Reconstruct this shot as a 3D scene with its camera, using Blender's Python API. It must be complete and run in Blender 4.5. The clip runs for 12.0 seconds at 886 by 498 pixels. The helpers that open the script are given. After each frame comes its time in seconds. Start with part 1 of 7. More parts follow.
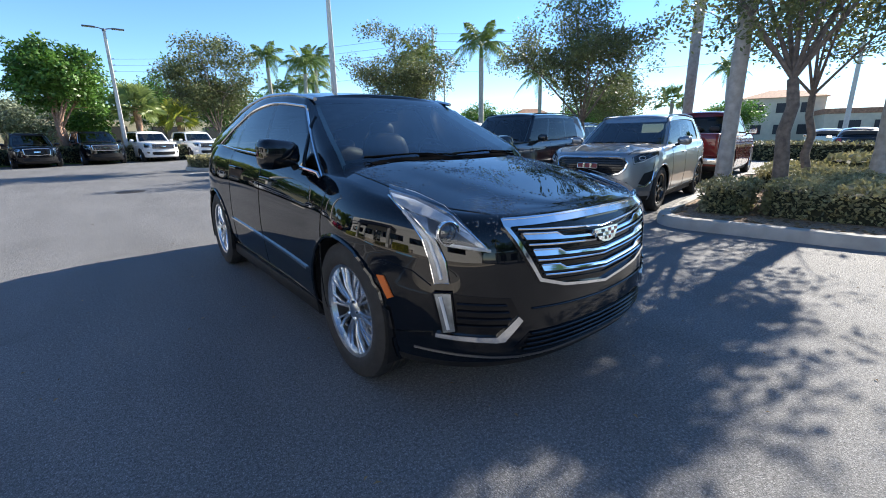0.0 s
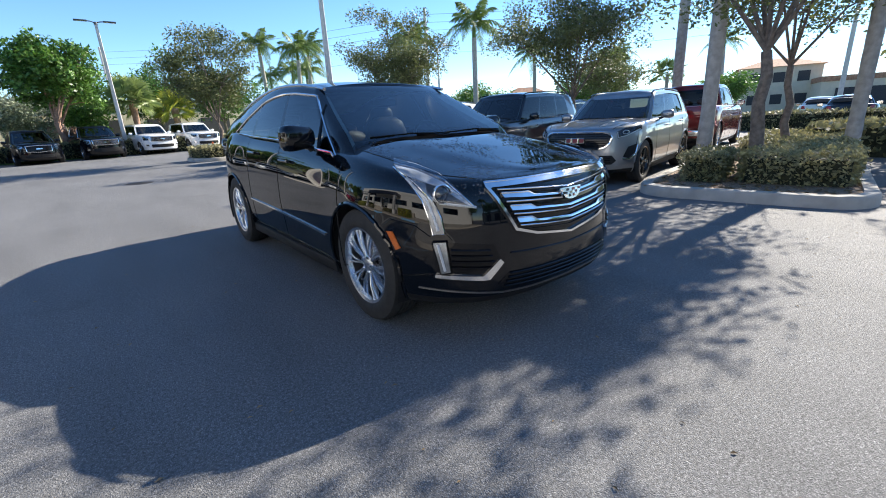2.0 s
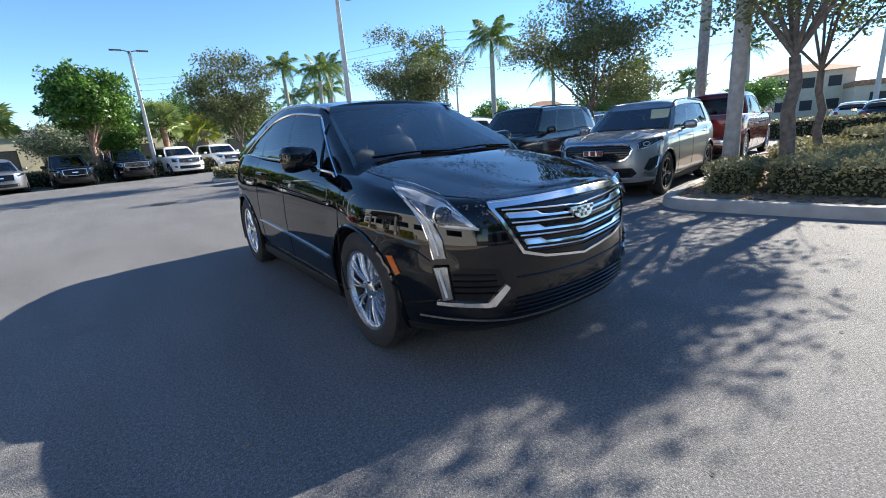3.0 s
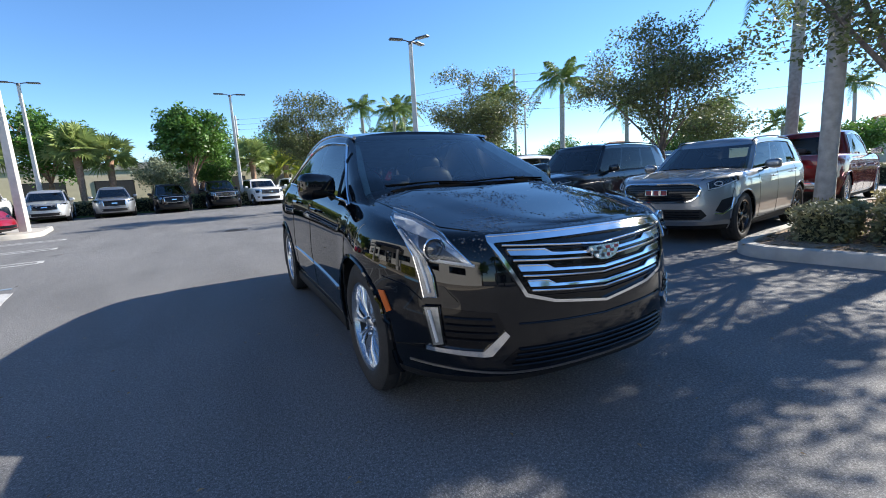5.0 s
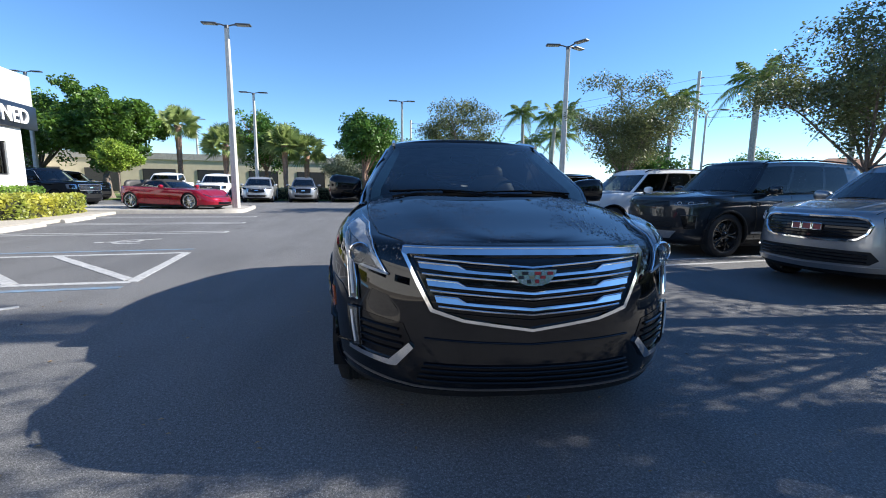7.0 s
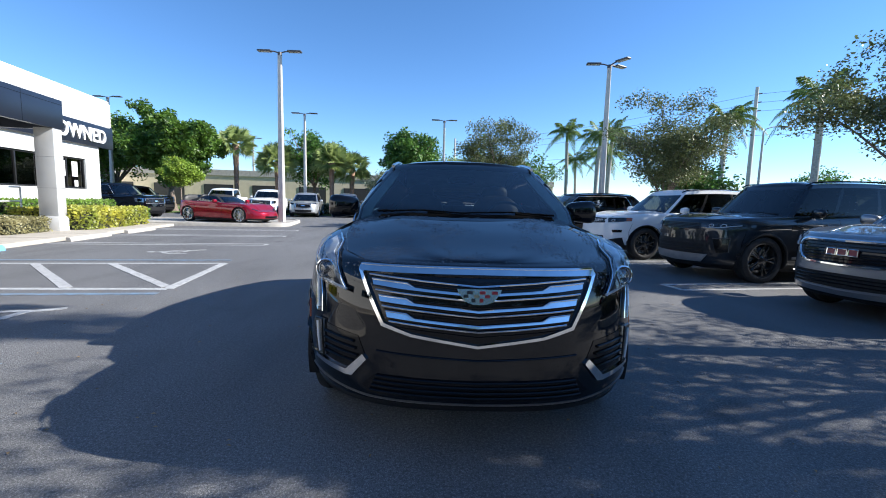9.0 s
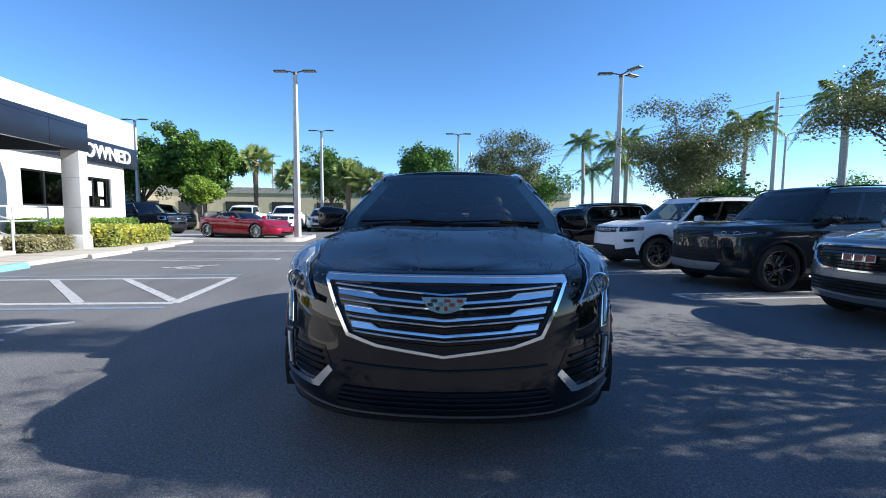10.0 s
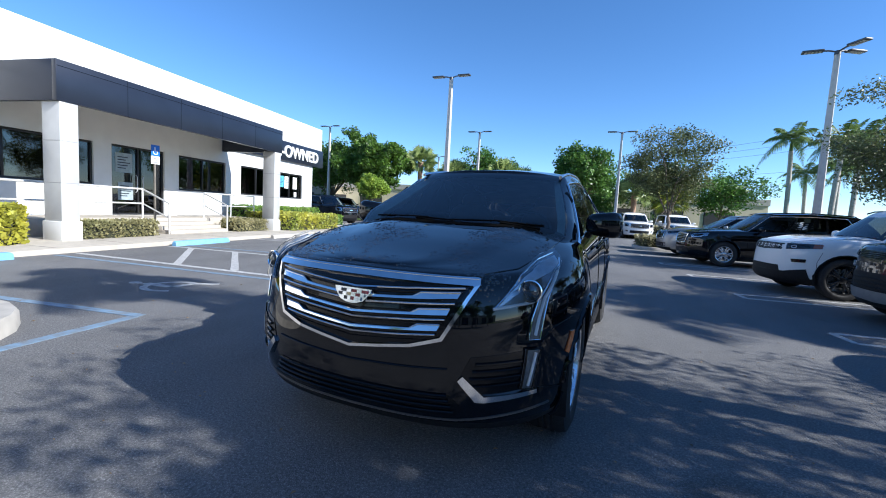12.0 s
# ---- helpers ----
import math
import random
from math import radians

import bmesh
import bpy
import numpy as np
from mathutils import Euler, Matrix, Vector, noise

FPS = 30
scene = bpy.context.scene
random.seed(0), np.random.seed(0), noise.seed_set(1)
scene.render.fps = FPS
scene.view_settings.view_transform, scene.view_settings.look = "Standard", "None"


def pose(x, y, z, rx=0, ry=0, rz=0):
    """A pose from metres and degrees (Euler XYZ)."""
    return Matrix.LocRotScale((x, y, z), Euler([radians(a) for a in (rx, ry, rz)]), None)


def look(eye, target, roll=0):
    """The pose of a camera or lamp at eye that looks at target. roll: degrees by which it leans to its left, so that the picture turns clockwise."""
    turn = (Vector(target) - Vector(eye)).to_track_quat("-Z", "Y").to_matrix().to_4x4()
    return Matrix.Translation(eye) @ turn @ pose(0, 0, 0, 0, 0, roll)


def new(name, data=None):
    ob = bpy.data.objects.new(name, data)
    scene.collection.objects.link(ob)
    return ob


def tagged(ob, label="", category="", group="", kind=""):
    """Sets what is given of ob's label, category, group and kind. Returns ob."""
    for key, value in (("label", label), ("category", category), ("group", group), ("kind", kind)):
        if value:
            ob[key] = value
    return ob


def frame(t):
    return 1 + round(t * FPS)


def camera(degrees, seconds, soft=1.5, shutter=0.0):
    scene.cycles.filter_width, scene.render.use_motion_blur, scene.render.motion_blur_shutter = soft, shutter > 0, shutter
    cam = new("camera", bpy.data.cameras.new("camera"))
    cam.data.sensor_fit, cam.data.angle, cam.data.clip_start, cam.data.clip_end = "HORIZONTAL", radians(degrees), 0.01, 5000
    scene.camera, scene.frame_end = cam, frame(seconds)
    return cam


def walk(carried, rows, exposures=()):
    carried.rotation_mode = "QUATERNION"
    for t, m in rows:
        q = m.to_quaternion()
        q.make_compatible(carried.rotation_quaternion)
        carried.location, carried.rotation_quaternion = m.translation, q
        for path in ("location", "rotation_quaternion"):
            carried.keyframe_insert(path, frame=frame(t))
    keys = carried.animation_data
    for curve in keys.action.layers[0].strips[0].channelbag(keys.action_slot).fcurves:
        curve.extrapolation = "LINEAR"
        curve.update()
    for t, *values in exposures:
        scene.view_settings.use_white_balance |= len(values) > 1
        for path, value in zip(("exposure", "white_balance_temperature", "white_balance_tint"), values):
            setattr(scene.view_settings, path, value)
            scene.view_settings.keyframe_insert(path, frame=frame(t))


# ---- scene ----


cam = camera(91.9, 12.0, 1.0)
PATH = [
    (0, (-1.836, -1.982, 1.269), (-0.629, -0.471, 0.761), -0.8),
    (0.5, (-1.911, -2.243, 1.246), (-0.719, -0.731, 0.705), -0.6),
    (1, (-2.057, -2.36, 1.265), (-0.85, -0.863, 0.715), -1.5),
    (1.5, (-2.159, -2.39, 1.263), (-0.957, -0.898, 0.689), -2.5),
    (2, (-2.138, -2.386, 1.262), (-0.947, -0.889, 0.68), -2.9),
    (2.5, (-2.044, -2.353, 1.255), (-0.873, -0.834, 0.69), -3.3),
    (3, (-1.959, -2.329, 1.266), (-0.832, -0.758, 0.754), -4.3),
    (5, (-1.558, -2.321, 1.191), (-0.659, -0.564, 0.864), -3.1),
    (5.5, (-1.335, -2.394, 1.187), (-0.592, -0.564, 0.874), -2.5),
    (6, (-1.072, -2.552, 1.195), (-0.619, -0.628, 0.884), -0.1),
    (6.5, (-0.831, -2.619, 1.185), (-0.512, -0.665, 0.901), -0.0),
    (7, (-0.586, -2.642, 1.192), (-0.362, -0.676, 0.904), 0.8),
    (9, (-0.184, -2.778, 1.226), (-0.165, -0.789, 1.011), 1.5),
    (9.5, (-0.107, -2.785, 1.229), (-0.106, -0.793, 1.053), 0.9),
    (10, (0.056, -2.749, 1.202), (-0.013, -0.756, 1.047), 0.5),
    (10.5, (0.296, -2.673, 1.213), (0.094, -0.689, 1.063), 0.7),
    (11, (0.568, -2.667, 1.213), (0.094, -0.731, 1.057), 1.5),
    (11.5, (0.855, -2.659, 1.233), (0.16, -0.792, 1.054), 1.8),
    (12, (1.124, -2.52, 1.217), (0.333, -0.691, 1.039), 3.2),
]
walk(cam, [(t, look(eye, target, roll)) for t, eye, target, roll in PATH], exposures=((0,1.42,6600,10),(3,1.4,6700,10),(5.5,1.25,6450,10),(7,1.15,6350,10),(9,1.12,6200,10),(12,1.02,5900,10)))
# ---- world, sun ----
SUN = Vector((1.6, 0.0, 1.0)).normalized()
world = bpy.data.worlds.new("world")
scene.world = world
world.use_nodes = True
wn = world.node_tree
sky = wn.nodes.new("ShaderNodeTexSky")
sky.sky_type, sky.sun_disc = "NISHITA", False
sky.sun_elevation, sky.sun_rotation = math.asin(SUN.z), math.atan2(SUN.x, SUN.y)
sky.altitude, sky.air_density, sky.dust_density, sky.ozone_density = 200, 0.8, 0.0, 4.0
deep = wn.nodes.new("ShaderNodeHueSaturation")
deep.inputs["Saturation"].default_value = 1.12
wn.links.new(sky.outputs[0], deep.inputs["Color"])
wn.links.new(deep.outputs[0], wn.nodes["Background"].inputs[0])
wn.nodes["Background"].inputs[1].default_value = 0.105
sun_data = bpy.data.lights.new("sun", "SUN")
sun_data.energy, sun_data.angle, sun_data.color = 4.4, radians(0.5), (1.0, 0.94, 0.84)
sun = new("sun", sun_data)
sun.matrix_world = look(SUN * 60, (0, 0, 0))

# ---- materials ----


def mat(name, color, rough=0.5, metal=0.0, vary=0.0, scale=8.0, bump=0.0, bump_scale=60.0, coat=0.0, spec=0.5, second=None,
        island=0.0, per_object=0.0, big=0.0, big_scale=0.6):
    """A surface with colour variation at two scales and fine relief."""
    m = bpy.data.materials.new(name)
    m.use_nodes = True
    nt, p = m.node_tree, m.node_tree.nodes["Principled BSDF"]
    p.inputs["Roughness"].default_value, p.inputs["Metallic"].default_value = rough, metal
    p.inputs["Coat Weight"].default_value, p.inputs["Coat Roughness"].default_value = coat, 0.02
    p.inputs["Specular IOR Level"].default_value = spec
    p.inputs["Base Color"].default_value = (*color, 1)
    geo = nt.nodes.new("ShaderNodeNewGeometry")
    last = None
    if vary or second:
        n = nt.nodes.new("ShaderNodeTexNoise")
        n.inputs["Scale"].default_value, n.inputs["Detail"].default_value = scale, 6
        nt.links.new(geo.outputs["Position"], n.inputs["Vector"])
        mix = nt.nodes.new("ShaderNodeMix")
        mix.data_type = "RGBA"
        dark = second or tuple(c * (1 - vary) for c in color)
        lite = color if second else tuple(min(1, c * (1 + vary)) for c in color)
        mix.inputs[6].default_value, mix.inputs[7].default_value = (*dark, 1), (*lite, 1)
        ramp = nt.nodes.new("ShaderNodeMapRange")
        ramp.inputs[1].default_value, ramp.inputs[2].default_value = 0.32, 0.68
        nt.links.new(n.outputs[0], ramp.inputs[0])
        nt.links.new(ramp.outputs[0], mix.inputs[0])
        last = mix.outputs[2]
    factors = []
    if island:
        factors.append((geo.outputs["Random Per Island"], island))
    if per_object:
        oi = nt.nodes.new("ShaderNodeObjectInfo")
        factors.append((oi.outputs["Random"], per_object))
    if big:
        nb = nt.nodes.new("ShaderNodeTexNoise")
        nb.inputs["Scale"].default_value, nb.inputs["Detail"].default_value = big_scale, 4
        nt.links.new(geo.outputs["Position"], nb.inputs["Vector"])
        factors.append((nb.outputs[0], big))
    for sock, amount in factors:
        rng = nt.nodes.new("ShaderNodeMapRange")
        rng.inputs[3].default_value, rng.inputs[4].default_value = 1 - amount, 1 + amount
        nt.links.new(sock, rng.inputs[0])
        mul = nt.nodes.new("ShaderNodeMix")
        mul.data_type, mul.blend_type = "RGBA", "MULTIPLY"
        mul.inputs[0].default_value = 1
        if last is None:
            mul.inputs[6].default_value = (*color, 1)
        else:
            nt.links.new(last, mul.inputs[6])
        nt.links.new(rng.outputs[0], mul.inputs[7])
        last = mul.outputs[2]
    if last is not None:
        nt.links.new(last, p.inputs["Base Color"])
    if bump:
        nz = nt.nodes.new("ShaderNodeTexNoise")
        nz.inputs["Scale"].default_value, nz.inputs["Detail"].default_value = bump_scale, 5
        nt.links.new(geo.outputs["Position"], nz.inputs["Vector"])
        b = nt.nodes.new("ShaderNodeBump")
        b.inputs["Strength"].default_value, b.inputs["Distance"].default_value = bump, 0.01
        nt.links.new(nz.outputs[0], b.inputs["Height"])
        nt.links.new(b.outputs[0], p.inputs["Normal"])
    return m


def glass_mat(name, tint, rough=0.0, ior=1.5):
    """Thin tinted glass: lets light straight through and mirrors by Fresnel."""
    m = bpy.data.materials.new(name)
    m.use_nodes = True
    nt = m.node_tree
    nt.nodes.clear()
    out, mix = nt.nodes.new("ShaderNodeOutputMaterial"), nt.nodes.new("ShaderNodeMixShader")
    tr, gl, fr = nt.nodes.new("ShaderNodeBsdfTransparent"), nt.nodes.new("ShaderNodeBsdfGlossy"), nt.nodes.new("ShaderNodeFresnel")
    tr.inputs[0].default_value, gl.inputs["Roughness"].default_value = (*tint, 1), rough
    fr.inputs[0].default_value = ior
    nt.links.new(fr.outputs[0], mix.inputs[0])
    nt.links.new(tr.outputs[0], mix.inputs[1])
    nt.links.new(gl.outputs[0], mix.inputs[2])
    nt.links.new(mix.outputs[0], out.inputs[0])
    return m


def leaf_mat(name, color, yellow, vary=0.35):
    """Leaves: green with yellower ones among them, some light shining through."""
    m = mat(name, color, 0.45, island=vary, second=yellow, scale=1.3)
    nt, p = m.node_tree, m.node_tree.nodes["Principled BSDF"]
    tr, mix, out = nt.nodes.new("ShaderNodeBsdfTranslucent"), nt.nodes.new("ShaderNodeMixShader"), nt.nodes["Material Output"]
    mix.inputs[0].default_value = 0.3
    nt.links.new(p.inputs["Base Color"].links[0].from_socket, tr.inputs[0])
    nt.links.new(p.outputs[0], mix.inputs[1])
    nt.links.new(tr.outputs[0], mix.inputs[2])
    nt.links.new(mix.outputs[0], out.inputs[0])
    return m


# ---- mesh helpers ----
LOT = 10.0


def lot(a, b, z=0.0, rz=0.0):
    """A pose in the parking lot's own grid: a across the aisle, b along it."""
    return pose(0, 0, 0, 0, 0, LOT) @ pose(a, b, z, 0, 0, rz)


def finish(ob, smooth=40):
    me = ob.data
    if smooth:
        me.shade_smooth()
        me.set_sharp_from_angle(angle=radians(smooth))
    return ob


def part(name, bm, material, parent=None, label="", smooth=40, kind=""):
    """Links a bmesh as one mesh object, under a thing or part."""
    me = bpy.data.meshes.new(name)
    bmesh.ops.recalc_face_normals(bm, faces=bm.faces)
    bm.to_mesh(me)
    bm.free()
    ob = new(name, me)
    me.materials.append(material)
    ob.parent = parent
    return tagged(finish(ob, smooth), label, kind=kind)


def mesh_part(name, verts, faces, material, parent=None, label="", smooth=0, kind=""):
    me = bpy.data.meshes.new(name)
    me.from_pydata(verts, [], faces)
    me.materials.append(material)
    ob = new(name, me)
    ob.parent = parent
    return tagged(finish(ob, smooth), label, kind=kind)


def thing(name, m, label, category, group="", kind=""):
    """An empty at a thing's base, that carries its parts."""
    ob = new(name)
    ob.matrix_world = m
    ob.empty_display_size = 0.1
    return tagged(ob, label, category, group, kind)


def box(lo, hi, bevel=0.0, m=None, bm=None, seg=2):
    """A box between two corners, bevelled."""
    own = bmesh.new()
    bmesh.ops.create_cube(own, size=1, matrix=Matrix.LocRotScale([(a + b) / 2 for a, b in zip(lo, hi)], None, [b - a for a, b in zip(lo, hi)]))
    if bevel:
        bmesh.ops.bevel(own, geom=own.edges, offset=bevel, segments=seg, affect="EDGES", profile=0.5)
    if m is not None:
        own.transform(m)
    return join(bm, own) if bm is not None else own


def join(bm, other):
    """Adds one bmesh to another."""
    me = bpy.data.meshes.new("tmp")
    other.to_mesh(me)
    other.free()
    bm.from_mesh(me)
    bpy.data.meshes.remove(me)
    return bm


def tube(points, radii, seg=8, caps=True, bm=None):
    """A round tube through points, with a radius at each."""
    bm = bm or bmesh.new()
    pts = [Vector(p) for p in points]
    if not hasattr(radii, "__len__"):
        radii = [radii] * len(pts)
    rings, side = [], None
    for i, p in enumerate(pts):
        d = (pts[min(i + 1, len(pts) - 1)] - pts[max(i - 1, 0)]).normalized()
        if side is None:
            side = d.orthogonal().normalized()
        side = (side - d * side.dot(d)).normalized()
        up = d.cross(side)
        rings.append([bm.verts.new(p + radii[i] * (math.cos(2 * math.pi * k / seg) * side + math.sin(2 * math.pi * k / seg) * up)) for k in range(seg)])
    for r0, r1 in zip(rings, rings[1:]):
        for k in range(seg):
            bm.faces.new((r0[k], r0[(k + 1) % seg], r1[(k + 1) % seg], r1[k]))
    if caps:
        bm.faces.new(rings[0][::-1])
        bm.faces.new(rings[-1])
    return bm


def prism(outline, z0, z1, bevel=0.0, bm=None):
    """An upright prism over an outline of (x, y)."""
    own = bmesh.new()
    f = own.faces.new([own.verts.new((x, y, z0)) for x, y in outline])
    top = bmesh.ops.extrude_face_region(own, geom=[f])
    vs = [g for g in top["geom"] if isinstance(g, bmesh.types.BMVert)]
    bmesh.ops.translate(own, verts=vs, vec=(0, 0, z1 - z0))
    if bevel:
        es = [e for e in own.edges if all(v in vs for v in e.verts)]
        bmesh.ops.bevel(own, geom=es, offset=bevel, segments=2, affect="EDGES", profile=0.5)
    bmesh.ops.recalc_face_normals(own, faces=own.faces)
    return join(bm, own) if bm is not None else own


def lathe(profile, seg=32, axis="x", bm=None, arc=(0, 360)):
    """Turns a profile of (along the axis, radius) round an axis."""
    bm = bm or bmesh.new()
    full = arc[1] - arc[0] >= 360
    n = seg if full else seg + 1
    rings = []
    for h, r in profile:
        ring = []
        for k in range(n):
            w = radians(arc[0] + (arc[1] - arc[0]) * k / seg)
            c, s = r * math.cos(w), r * math.sin(w)
            ring.append(bm.verts.new({"x": (h, c, s), "y": (c, h, s), "z": (c, s, h)}[axis]))
        rings.append(ring)
    for r0, r1 in zip(rings, rings[1:]):
        for k in range(seg):
            bm.faces.new((r0[k], r0[(k + 1) % n], r1[(k + 1) % n], r1[k]))
    return bm


def curve(xs, ys):
    """A smooth function through given points (Hermite)."""
    xs, ys = np.array(xs, float), np.array(ys, float)
    s = np.gradient(ys, xs)
    for i in range(1, len(xs) - 1):
        a, b = (ys[i] - ys[i - 1]) / (xs[i] - xs[i - 1]), (ys[i + 1] - ys[i]) / (xs[i + 1] - xs[i])
        s[i] = 0 if a * b <= 0 else 2 * a * b / (a + b)

    def f(x):
        x = min(max(x, xs[0]), xs[-1])
        i = min(max(int(np.searchsorted(xs, x)) - 1, 0), len(xs) - 2)
        h = xs[i + 1] - xs[i]
        t = (x - xs[i]) / h
        return float((2 * t**3 - 3 * t**2 + 1) * ys[i] + (t**3 - 2 * t**2 + t) * h * s[i] + (3 * t**2 - 2 * t**3) * ys[i + 1] + (t**3 - t**2) * h * s[i + 1])

    return f

# ---- vehicles ----
from mathutils.bvhtree import BVHTree

tyre_mat = mat("tyre_rubber", (0.018, 0.018, 0.019), 0.75, vary=0.3, scale=30, bump=0.3, bump_scale=150)
black_trim = mat("black_plastic", (0.011, 0.011, 0.012), 0.6, vary=0.25, scale=20, bump=0.15, bump_scale=400, spec=0.25)
gloss_black = mat("gloss_black", (0.005, 0.005, 0.006), 0.2, coat=0.35, spec=0.15)
chrome = mat("chrome", (0.86, 0.85, 0.84), 0.09, 1.0, vary=0.06, scale=14)
alloy = mat("alloy_silver", (0.62, 0.63, 0.65), 0.22, 1.0, vary=0.1, scale=20)
alloy_dark = mat("alloy_black", (0.012, 0.012, 0.013), 0.25, 0.0, coat=0.5)
interior_mat = mat("interior_cloth", (0.03, 0.029, 0.028), 0.85, vary=0.2, scale=25)
seat_mat = mat("seat_leather", (0.035, 0.033, 0.032), 0.5, vary=0.2, scale=9, bump=0.2, bump_scale=200)
light_trim = mat("pillar_lining", (0.72, 0.72, 0.66), 0.8, vary=0.1)
windscreen_glass = glass_mat("windscreen_glass", (0.6, 0.68, 0.66), ior=1.9)
dark_glass = glass_mat("privacy_glass", (0.1, 0.11, 0.115), ior=1.38)
lamp_glass = glass_mat("lamp_lens", (0.86, 0.88, 0.9))
reflector = mat("lamp_reflector", (0.5, 0.51, 0.53), 0.2, 1.0, vary=0.2, scale=40)
amber = mat("amber_lens", (0.5, 0.11, 0.015), 0.15, coat=0.6)
red_lens = mat("red_lens", (0.45, 0.02, 0.02), 0.12, coat=0.6)
drl_white = mat("frosted_lens", (0.5, 0.52, 0.55), 0.25, coat=0.5)
paper = mat("white_paper", (0.88, 0.88, 0.86), 0.8, vary=0.04)


# darker than the spokes: the shade inside the rim is put into this grey
barrel_mat = mat("rim_shadow_grey", (0.05, 0.05, 0.052), 0.5, 0.5, vary=0.2)


def paint(name, color, metal=0.0, rough=0.3, flake=0.1):
    m = mat(name, color, rough, metal, vary=flake, scale=300, coat=1.0, spec=0.0 if metal == 0 else 0.04)
    m.node_tree.nodes["Principled BSDF"].inputs["Coat Roughness"].default_value = 0.012
    m.node_tree.nodes["Principled BSDF"].inputs["Coat IOR"].default_value = 1.52
    return m


def superegg(center, radii, power=2.6, seg=20, rings=12, m=None, bm=None):
    """A rounded, boxy blob."""
    own = bmesh.new()
    bmesh.ops.create_uvsphere(own, u_segments=seg, v_segments=rings, radius=1)
    for v in own.verts:
        n = sum(abs(c) ** power for c in v.co) ** (1 / power)
        v.co = Vector([c / n * r for c, r in zip(v.co, radii)])
    own.transform(Matrix.Translation(center) if m is None else m @ Matrix.Translation(center))
    return join(bm, own) if bm is not None else own


def outward(ob, centre):
    """Turns a shell so that its faces look away from a centre."""
    c = Vector(centre)
    if sum(p.normal.dot(p.center - c) * p.area for p in ob.data.polygons) < 0:
        ob.data.flip_normals()
    return ob


def anchored(tree, points):
    """Front outlines given as (x, -2, z) are first laid on the front face."""
    out = []
    for x, y, z in points:
        hit = tree.ray_cast(Vector((x, -4, z)), Vector((0, 1, 0)))[0] if y == -2 else None
        out.append(tuple(hit) if hit else (x, y, z))
    return out


def patch(tree, outline, way, off=0.004, thick=0.006, res=0.04, mirror=False, lean=0.0):
    """A thin shell lying on a surface: an outline of 3D points, laid down along a direction."""
    outline = anchored(tree, outline)
    if mirror:
        outline, way = [(-x, y, z) for x, y, z in outline], (-way[0], way[1], way[2])
    d = Vector(way).normalized()
    e1 = d.orthogonal().normalized() if abs(d.z) > 0.9 else Vector((0, 0, 1)).cross(d).normalized()
    e2 = d.cross(e1)
    bm = bmesh.new()
    pts = [Vector(p) for p in outline]
    bm.faces.new([bm.verts.new((p.dot(e1), p.dot(e2), 0)) for p in pts])
    for axis, no in ((0, (1, 0, 0)), (1, (0, 1, 0))):
        lo, hi = min(v.co[axis] for v in bm.verts), max(v.co[axis] for v in bm.verts)
        k = max(1, int((hi - lo) / res))
        for i in range(1, k):
            c = [0, 0, 0]
            c[axis] = lo + (hi - lo) * i / k
            bmesh.ops.bisect_plane(bm, geom=bm.verts[:] + bm.edges[:] + bm.faces[:], plane_co=c, plane_no=no)
    outer, inner = {}, {}
    z_high = max(p.z for p in pts)
    for v in bm.verts:
        p = e1 * v.co.x + e2 * v.co.y
        hit, no, _, _ = tree.ray_cast(p - d * 4, d)
        if hit is None:
            hit, no, _, _ = tree.find_nearest(p + d * pts[0].dot(d))
        if no.dot(d) > 0:
            no = -no
        out_by = off + lean * (z_high - hit.z)
        outer[v], inner[v] = hit + no * out_by, hit + no * (off - thick)
    own = bmesh.new()
    top = {v: own.verts.new(outer[v]) for v in bm.verts}
    low = {v: own.verts.new(inner[v]) for v in bm.verts}
    for f in bm.faces:
        own.faces.new([top[v] for v in f.verts])
    for e in bm.edges:
        if len(e.link_faces) == 1:
            a, b = e.verts
            own.faces.new((top[a], top[b], low[b], low[a]))
    bm.free()
    return own


def ribbon(tree, path, way, radius, off=0.002, seg=6, step=0.05, mirror=False, bm=None):
    """A thin bead that follows a surface under a path of 3D points."""
    path = anchored(tree, path)
    if mirror:
        path, way = [(-x, y, z) for x, y, z in path], (-way[0], way[1], way[2])
    d, out = Vector(way).normalized(), []
    for p, q in zip(path, path[1:]):
        p, q = Vector(p), Vector(q)
        k = max(1, int((q - p).length / step))
        out += [p.lerp(q, i / k) for i in range(k)]
    out.append(Vector(path[-1]))
    pts = []
    for p in out:
        hit, no, _, _ = tree.ray_cast(p - d * 4, d)
        if hit is None:
            hit, no, _, _ = tree.find_nearest(p)
        if no.dot(d) > 0:
            no = -no
        pts.append(hit + no * off)
    return tube(pts, radius, seg, bm=bm)


